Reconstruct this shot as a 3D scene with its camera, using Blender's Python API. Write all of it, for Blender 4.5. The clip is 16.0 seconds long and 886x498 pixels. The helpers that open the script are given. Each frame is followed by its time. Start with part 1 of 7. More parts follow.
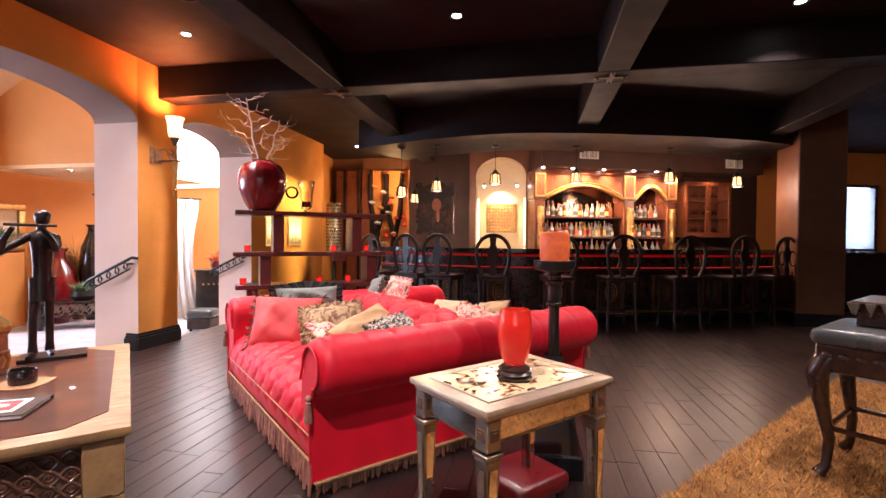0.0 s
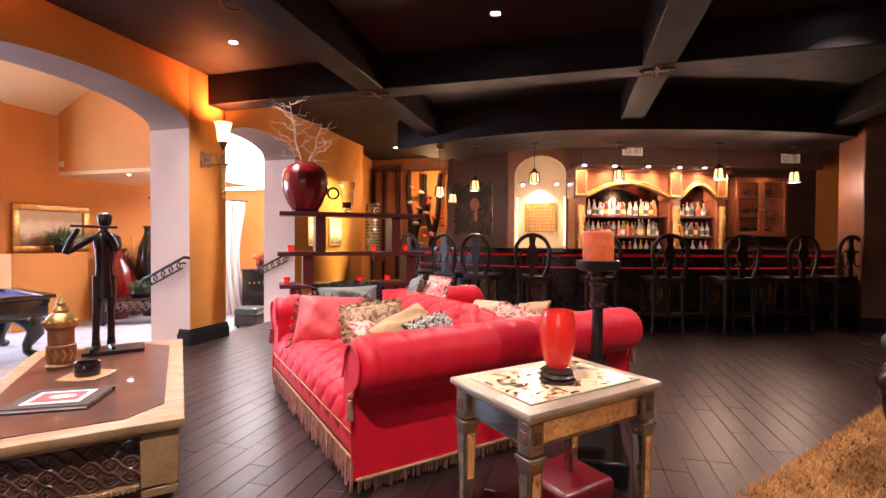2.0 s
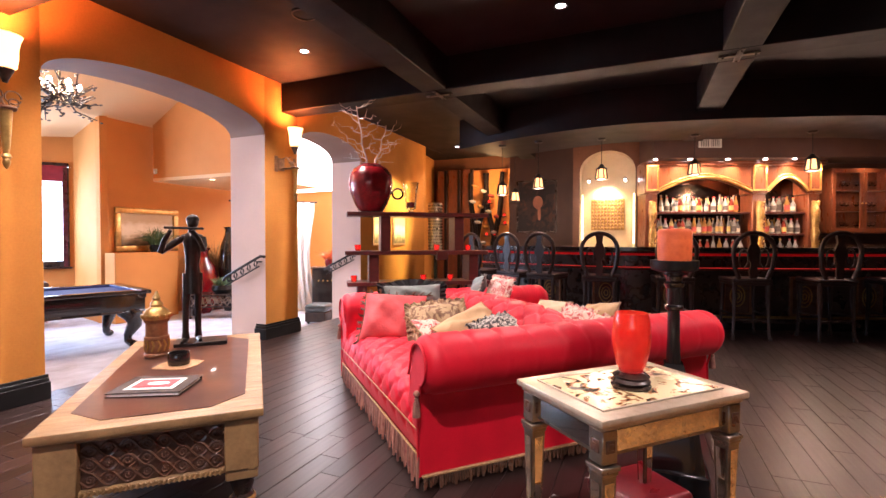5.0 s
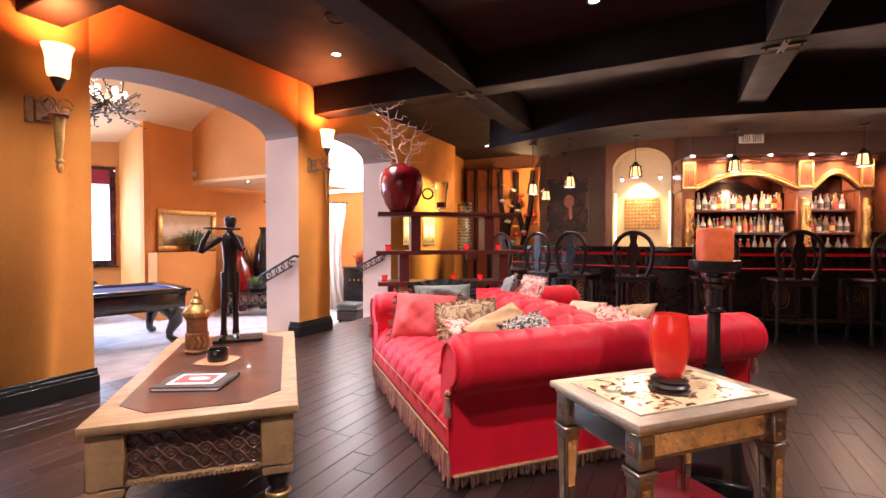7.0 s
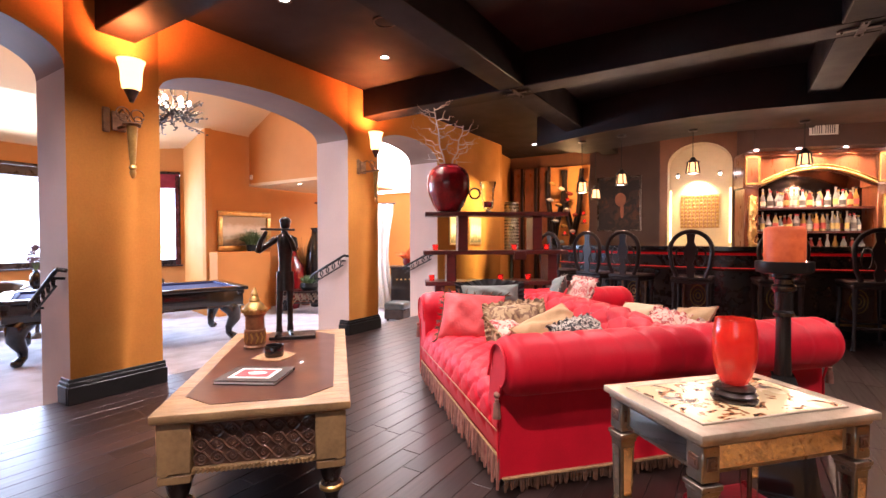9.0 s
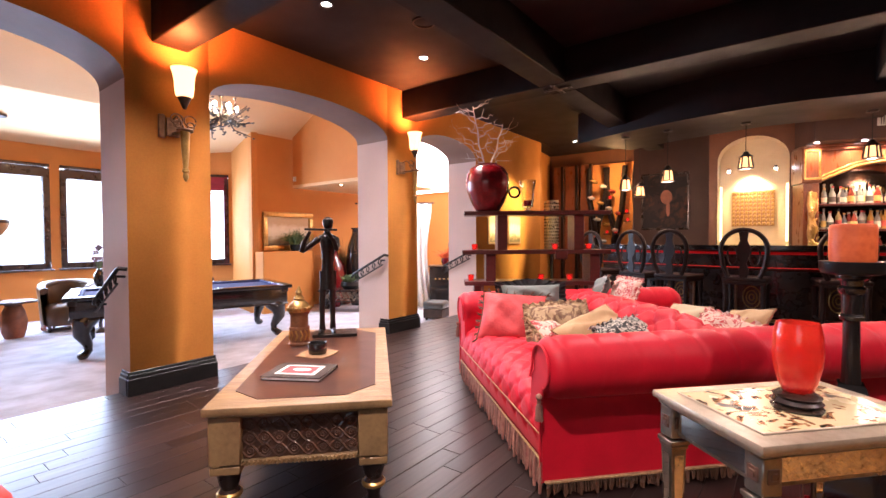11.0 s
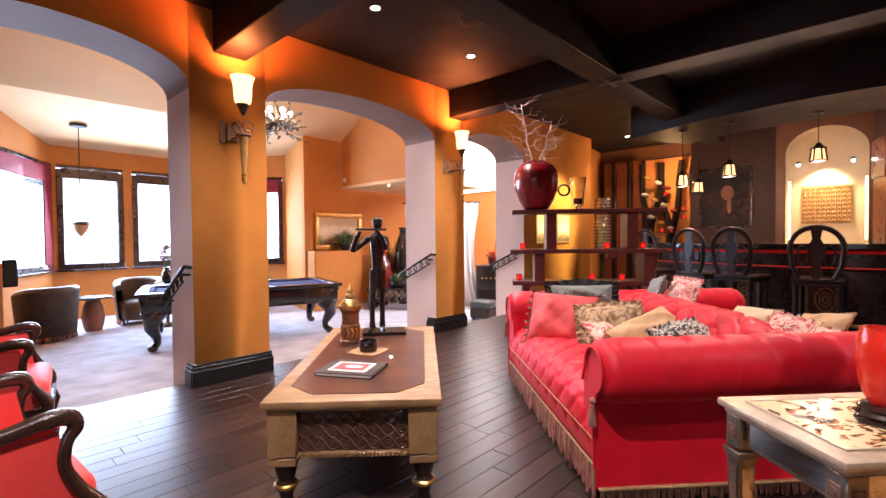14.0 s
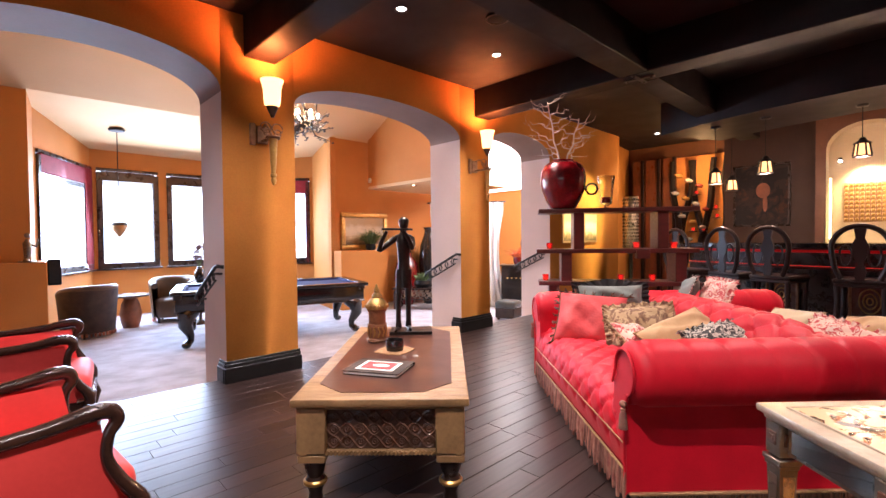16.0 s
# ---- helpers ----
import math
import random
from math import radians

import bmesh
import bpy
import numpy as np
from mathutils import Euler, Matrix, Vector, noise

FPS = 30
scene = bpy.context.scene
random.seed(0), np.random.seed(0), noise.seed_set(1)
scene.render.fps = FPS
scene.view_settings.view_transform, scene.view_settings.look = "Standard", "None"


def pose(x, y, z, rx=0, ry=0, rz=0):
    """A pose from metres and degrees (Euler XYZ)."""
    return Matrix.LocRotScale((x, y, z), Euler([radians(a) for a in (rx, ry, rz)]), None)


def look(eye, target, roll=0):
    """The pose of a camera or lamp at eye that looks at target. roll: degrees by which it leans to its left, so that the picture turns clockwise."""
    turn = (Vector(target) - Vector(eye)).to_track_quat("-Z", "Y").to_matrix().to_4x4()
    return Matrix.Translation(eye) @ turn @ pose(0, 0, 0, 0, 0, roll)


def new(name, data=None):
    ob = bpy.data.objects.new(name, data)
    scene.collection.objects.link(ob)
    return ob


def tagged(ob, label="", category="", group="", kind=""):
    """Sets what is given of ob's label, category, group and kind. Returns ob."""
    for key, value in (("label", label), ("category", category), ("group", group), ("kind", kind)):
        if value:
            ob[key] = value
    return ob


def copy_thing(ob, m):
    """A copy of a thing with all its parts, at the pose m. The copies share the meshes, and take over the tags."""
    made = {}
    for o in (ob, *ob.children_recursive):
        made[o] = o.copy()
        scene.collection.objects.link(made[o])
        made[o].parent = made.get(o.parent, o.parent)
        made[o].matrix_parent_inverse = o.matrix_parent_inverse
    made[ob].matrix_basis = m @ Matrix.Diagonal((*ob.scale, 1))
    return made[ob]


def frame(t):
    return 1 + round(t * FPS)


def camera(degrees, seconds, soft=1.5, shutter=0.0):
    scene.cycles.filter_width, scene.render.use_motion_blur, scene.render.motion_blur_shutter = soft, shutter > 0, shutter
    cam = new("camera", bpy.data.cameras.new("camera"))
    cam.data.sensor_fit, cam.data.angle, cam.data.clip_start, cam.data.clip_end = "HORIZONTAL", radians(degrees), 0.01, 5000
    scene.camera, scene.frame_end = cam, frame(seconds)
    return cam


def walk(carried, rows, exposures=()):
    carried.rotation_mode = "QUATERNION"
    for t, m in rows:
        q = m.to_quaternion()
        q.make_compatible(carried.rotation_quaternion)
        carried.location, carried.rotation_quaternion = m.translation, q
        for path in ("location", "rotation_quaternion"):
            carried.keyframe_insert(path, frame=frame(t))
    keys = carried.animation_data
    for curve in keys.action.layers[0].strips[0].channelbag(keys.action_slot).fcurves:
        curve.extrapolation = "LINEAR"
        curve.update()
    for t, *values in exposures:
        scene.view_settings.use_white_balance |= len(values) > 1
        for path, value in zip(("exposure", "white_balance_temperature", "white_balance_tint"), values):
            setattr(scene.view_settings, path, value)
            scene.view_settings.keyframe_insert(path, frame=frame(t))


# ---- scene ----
# the camera slides a hand's width to the left while it pans
cam = camera(88.0, 16.0)
PATH = [
    (0.0, 0.0524, -0.0066, 1.1976, 89.037, -0.429, 11.000),
    (0.5, 0.0484, -0.0046, 1.1969, 89.029, -0.407, 12.305),
    (1.0, 0.0445, -0.0025, 1.1965, 89.014, -0.384, 13.485),
    (1.5, 0.0408, -0.0006, 1.1966, 89.001, -0.348, 14.554),
    (2.0, 0.0377, 0.0008, 1.1967, 88.985, -0.302, 15.661),
    (2.5, 0.0348, 0.0020, 1.1967, 88.955, -0.268, 16.902),
    (3.0, 0.0317, 0.0031, 1.1969, 88.934, -0.226, 18.316),
    (3.5, 0.0285, 0.0037, 1.1969, 88.907, -0.192, 19.309),
    (4.0, 0.0246, 0.0040, 1.1973, 88.874, -0.158, 20.220),
    (4.5, 0.0206, 0.0041, 1.1979, 88.844, -0.113, 21.805),
    (7.0, 0.0071, 0.0020, 1.1991, 88.785, 0.011, 26.908),
    (7.5, 0.0041, 0.0011, 1.1994, 88.765, 0.036, 27.724),
    (8.0, -0.0000, -0.0000, 1.2000, 88.753, 0.067, 29.157),
    (8.5, -0.0044, -0.0014, 1.2007, 88.744, 0.114, 31.085),
    (9.0, -0.0084, -0.0024, 1.2012, 88.752, 0.146, 32.584),
    (11.5, -0.0292, -0.0019, 1.2011, 88.689, 0.357, 38.366),
    (12.0, -0.0322, -0.0017, 1.2009, 88.676, 0.400, 39.357),
    (12.5, -0.0347, -0.0019, 1.2011, 88.680, 0.438, 40.150),
    (13.0, -0.0372, -0.0029, 1.2013, 88.675, 0.466, 41.194),
    (13.5, -0.0407, -0.0043, 1.2018, 88.665, 0.495, 42.127),
    (14.0, -0.0440, -0.0058, 1.2022, 88.651, 0.520, 43.015),
    (14.5, -0.0465, -0.0072, 1.2025, 88.647, 0.531, 43.740),
    (15.0, -0.0491, -0.0086, 1.2026, 88.649, 0.547, 44.432),
    (15.5, -0.0520, -0.0098, 1.2026, 88.646, 0.574, 45.274),
    (16.0, -0.0557, -0.0114, 1.2027, 88.640, 0.599, 46.047),
]
walk(cam, [(t, pose(*p)) for t, *p in PATH], [(0.0, 0.90, 5850, 17), (8.0, 0.86, 5850, 17), (16.0, 0.67, 5900, 16)])

# ---- daylight and lamps ----
world = bpy.data.worlds.new("world")
scene.world = world
world.use_nodes = True
_bg = world.node_tree.nodes["Background"]
_sky = world.node_tree.nodes.new("ShaderNodeTexSky")
_sky.sky_type = 'NISHITA'
_sky.sun_disc = False
_sky.sun_elevation = radians(40)
_sky.sun_rotation = radians(80)
world.node_tree.links.new(_sky.outputs[0], _bg.inputs[0])
_bg.inputs[1].default_value = 0.15
scene.view_settings.exposure = 0.0

WARM = (1.0, 0.62, 0.32)
AMBER = (1.0, 0.42, 0.13)
DAY = (0.66, 0.80, 1.0)


def lamp(name, kind, place, power, colour, size=0.05, target=None, angle=90, blend=0.6, size_y=None):
    data = bpy.data.lights.new(name, kind)
    data.energy, data.color = power, colour
    if kind == 'AREA':
        data.shape, data.size, data.size_y = 'RECTANGLE', size, size_y or size
    else:
        data.shadow_soft_size = size
    if kind == 'SPOT':
        data.spot_size, data.spot_blend = radians(angle), blend
    ob = new(name, data)
    ob.matrix_world = look(place, target) if target else Matrix.Translation(place)
    return ob


# one sun, seen only as glare outside the bay windows
sun = bpy.data.lights.new("sun", 'SUN')
sun.energy, sun.angle, sun.color = 2.0, radians(0.5), (1.0, 0.95, 0.88)
sun_ob = new("sun", sun)
sun_ob.matrix_world = look((-10, 1.7, 8), (0, 0, 0))

# sky light in the openings of the bay and of the draped room
lamp("window_light", 'AREA', (-11.25, 2.55, 1.6), 190, DAY, 2.3, (-4, 2.2, 0.2), size_y=1.9)
lamp("window_light", 'AREA', (-10.75, 0.92, 1.6), 110, DAY, 1.1, (-6, 3.0, 0.0), size_y=1.9)
lamp("window_light", 'AREA', (-10.75, 4.75, 1.6), 45, DAY, 1.1, (-6, 2.0, 0.0), size_y=1.9)
lamp("skylight", 'AREA', (-5.45, 8.0, 2.7), 150, (1.0, 0.96, 0.92), 1.2, (-5.45, 7.6, 0.0))
# recessed downlights of the lounge
DOWNLIGHTS = [(-3.15, 3.78, 250, 116), (-3.07, 2.44, 215, 116), (-0.60, 3.88, 160, 108), (2.12, 4.13, 120, 108), (-3.48, 8.87, 60, 120),
              # last three: unseen, added to brighten the coffee table, pier and rug
              (-0.57, 0.35, 225, 120), (1.99, 2.30, 185, 112), (-2.9, 0.98, 190, 116), (-0.57, -1.6, 120, 90), (4.9, 5.6, 90, 90), (4.6, 2.6, 110, 80)]
for x, y, watts, cone in DOWNLIGHTS:
    lamp("downlight_lamp", 'SPOT', (x, y, 3.095), watts * 1.08, (1.0, 0.81, 0.69), 0.03, (x, y, 0), cone, 0.8)
# unseen fill light added behind the viewer, where windows are assumed
lamp("window_light", 'AREA', (0.6, -4.6, 1.7), 10, (1.0, 0.93, 0.86), 2.6, (-0.5, 3.0, 0.6), size_y=1.8)
# sconce flames
for y in (1.665, 4.44):
    lamp("sconce_lamp", 'SPOT', (-3.85, y, 2.545), 105, (1.0, 0.27, 0.065), 0.08, (-3.86, y, 3.0), 168, 1.0)
# pool room chandelier
lamp("chandelier_lamp", 'POINT', (-5.8, 2.97, 2.95), 40, (1.0, 0.60, 0.28), 0.12)
lamp("chandelier_lamp", 'SPOT', (-5.8, 2.97, 3.02), 150, (1.0, 0.62, 0.30), 0.12, (-5.9, 2.97, 4.5), 170, 0.6)
lamp("alcove_lamp", 'SPOT', (-7.54, 6.36, 2.3), 14, WARM, 0.05, (-7.54, 6.36, -0.3), 120, 0.7)
# bar: niche, shelves, wine wall
lamp("niche_lamp", 'SPOT', (-0.55, 8.72, 2.30), 110, (1.0, 0.74, 0.38), 0.03, (-0.55, 8.95, 1.5), 100, 0.8)
for s in (0.02, 0.45, 0.86, 1.28, 1.74, 2.18, 2.62, 3.42):
    for d, power in ((0.50, 56 if s < 3 else 9), (0.16, 56 if s < 3 else 7)):
        x, y = 0.05 + 0.932 * s + 0.3624 * d, 8.70 + 0.3624 * s - 0.932 * d
        lamp("shelf_lamp", 'SPOT', (x, y, 2.49 if d > 0.4 else 2.38), power, (1.0, 0.68, 0.38), 0.03, (x - 0.06 * (d > 0.4), y + 0.16 * (d > 0.4), 1.0), 130, 0.8)
lamp("wine_lamp", 'POINT', (-2.85, 9.35, 2.45), 42, (1.0, 0.55, 0.2), 0.05)
# yellow spot without a fixture, added to brighten the long ochre wall
lamp("wall_fill_spot", 'SPOT', (-3.1, 7.2, 2.9), 540, (1.0, 0.86, 0.36), 0.06, (-4.08, 7.2, 0.5), 80, 0.8)
# pendant lanterns over the bar
for x, y, z in ((-1.97, 6.95, 1.97), (-1.39, 6.86, 2.04), (-0.51, 7.03, 2.15), (0.70, 7.27, 2.18), (2.13, 7.65, 2.21), (3.28, 8.15, 2.19)):
    lamp("pendant_lamp", 'POINT', (x, y, z - 0.13), 30, (1.0, 0.62, 0.40), 0.05)

# ---- materials ----
def _node(nt, kind, **inputs):
    n = nt.nodes.new(kind)
    for k, v in inputs.items():
        n.inputs[k.replace("_", " ")].default_value = v
    return n


def mat(name, c1, c2=None, rough=0.6, metal=0.0, scale=6.0, bump=0.1, fine=60.0, stretch=(1, 1, 1), sheen=0.0, coat=0.0,
        spread=0.0, glow=None, clear=0.0, island=0.0, spec=0.5):
    """Procedural surface: two colours mixed by a coarse and a fine noise, uneven gloss, fine relief."""
    m = bpy.data.materials.new(name)
    m.use_nodes = True
    nt = m.node_tree
    p = nt.nodes["Principled BSDF"]
    c2 = c2 or tuple(v * 0.7 for v in c1)
    tc = _node(nt, "ShaderNodeTexCoord")
    mp = _node(nt, "ShaderNodeMapping", Scale=stretch)
    nt.links.new(tc.outputs["Object"], mp.inputs[0])
    a = _node(nt, "ShaderNodeTexNoise", Scale=scale, Detail=4.0)
    b = _node(nt, "ShaderNodeTexNoise", Scale=fine, Detail=3.0)
    nt.links.new(mp.outputs[0], a.inputs[0])
    nt.links.new(mp.outputs[0], b.inputs[0])
    add = _node(nt, "ShaderNodeMath")
    add.operation = 'MULTIPLY_ADD'
    add.inputs[1].default_value = 0.35
    nt.links.new(b.outputs[0], add.inputs[0])
    nt.links.new(a.outputs[0], add.inputs[2])
    ramp = _node(nt, "ShaderNodeMapRange")
    ramp.inputs[1].default_value, ramp.inputs[2].default_value = 0.42, 0.95
    nt.links.new(add.outputs[0], ramp.inputs[0])
    mix = _node(nt, "ShaderNodeMix")
    mix.data_type = 'RGBA'
    mix.inputs[6].default_value, mix.inputs[7].default_value = (*c1, 1), (*c2, 1)
    nt.links.new(ramp.outputs[0], mix.inputs[0])
    colour = mix.outputs[2]
    if spread or island:
        src = _node(nt, "ShaderNodeNewGeometry").outputs["Random Per Island"] if island else _node(nt, "ShaderNodeObjectInfo").outputs["Random"]
        hsv = _node(nt, "ShaderNodeHueSaturation")
        mr = _node(nt, "ShaderNodeMapRange")
        mr.inputs[3].default_value, mr.inputs[4].default_value = 1 - (spread or island), 1 + (spread or island)
        nt.links.new(src, mr.inputs[0])
        nt.links.new(mr.outputs[0], hsv.inputs["Value"])
        nt.links.new(colour, hsv.inputs["Color"])
        colour = hsv.outputs[0]
    nt.links.new(colour, p.inputs["Base Color"])
    rr = _node(nt, "ShaderNodeMapRange")
    rr.inputs[3].default_value, rr.inputs[4].default_value = max(0.02, rough - 0.1), min(1, rough + 0.1)
    nt.links.new(a.outputs[0], rr.inputs[0])
    nt.links.new(rr.outputs[0], p.inputs["Roughness"])
    p.inputs["Metallic"].default_value = metal
    p.inputs["Specular IOR Level"].default_value = spec
    if bump:
        bp = _node(nt, "ShaderNodeBump", Strength=bump, Distance=0.01)
        nt.links.new(add.outputs[0], bp.inputs["Height"])
        nt.links.new(bp.outputs[0], p.inputs["Normal"])
    if sheen:
        p.inputs["Sheen Weight"].default_value = sheen
        p.inputs["Sheen Roughness"].default_value = 0.4
        p.inputs["Sheen Tint"].default_value = (*[min(1, v + 0.4) for v in c1], 1)
    p.inputs["Coat Weight"].default_value = coat
    if clear:
        p.inputs["Transmission Weight"].default_value = clear
    if glow:
        p.inputs["Emission Color"].default_value = (*glow[0], 1)
        p.inputs["Emission Strength"].default_value = glow[1]
    return m


def glow_mat(name, colour, strength):
    m = bpy.data.materials.new(name)
    m.use_nodes = True
    p = m.node_tree.nodes["Principled BSDF"]
    p.inputs["Base Color"].default_value = (*colour, 1)
    p.inputs["Emission Color"].default_value = (*colour, 1)
    p.inputs["Emission Strength"].default_value = strength
    return m


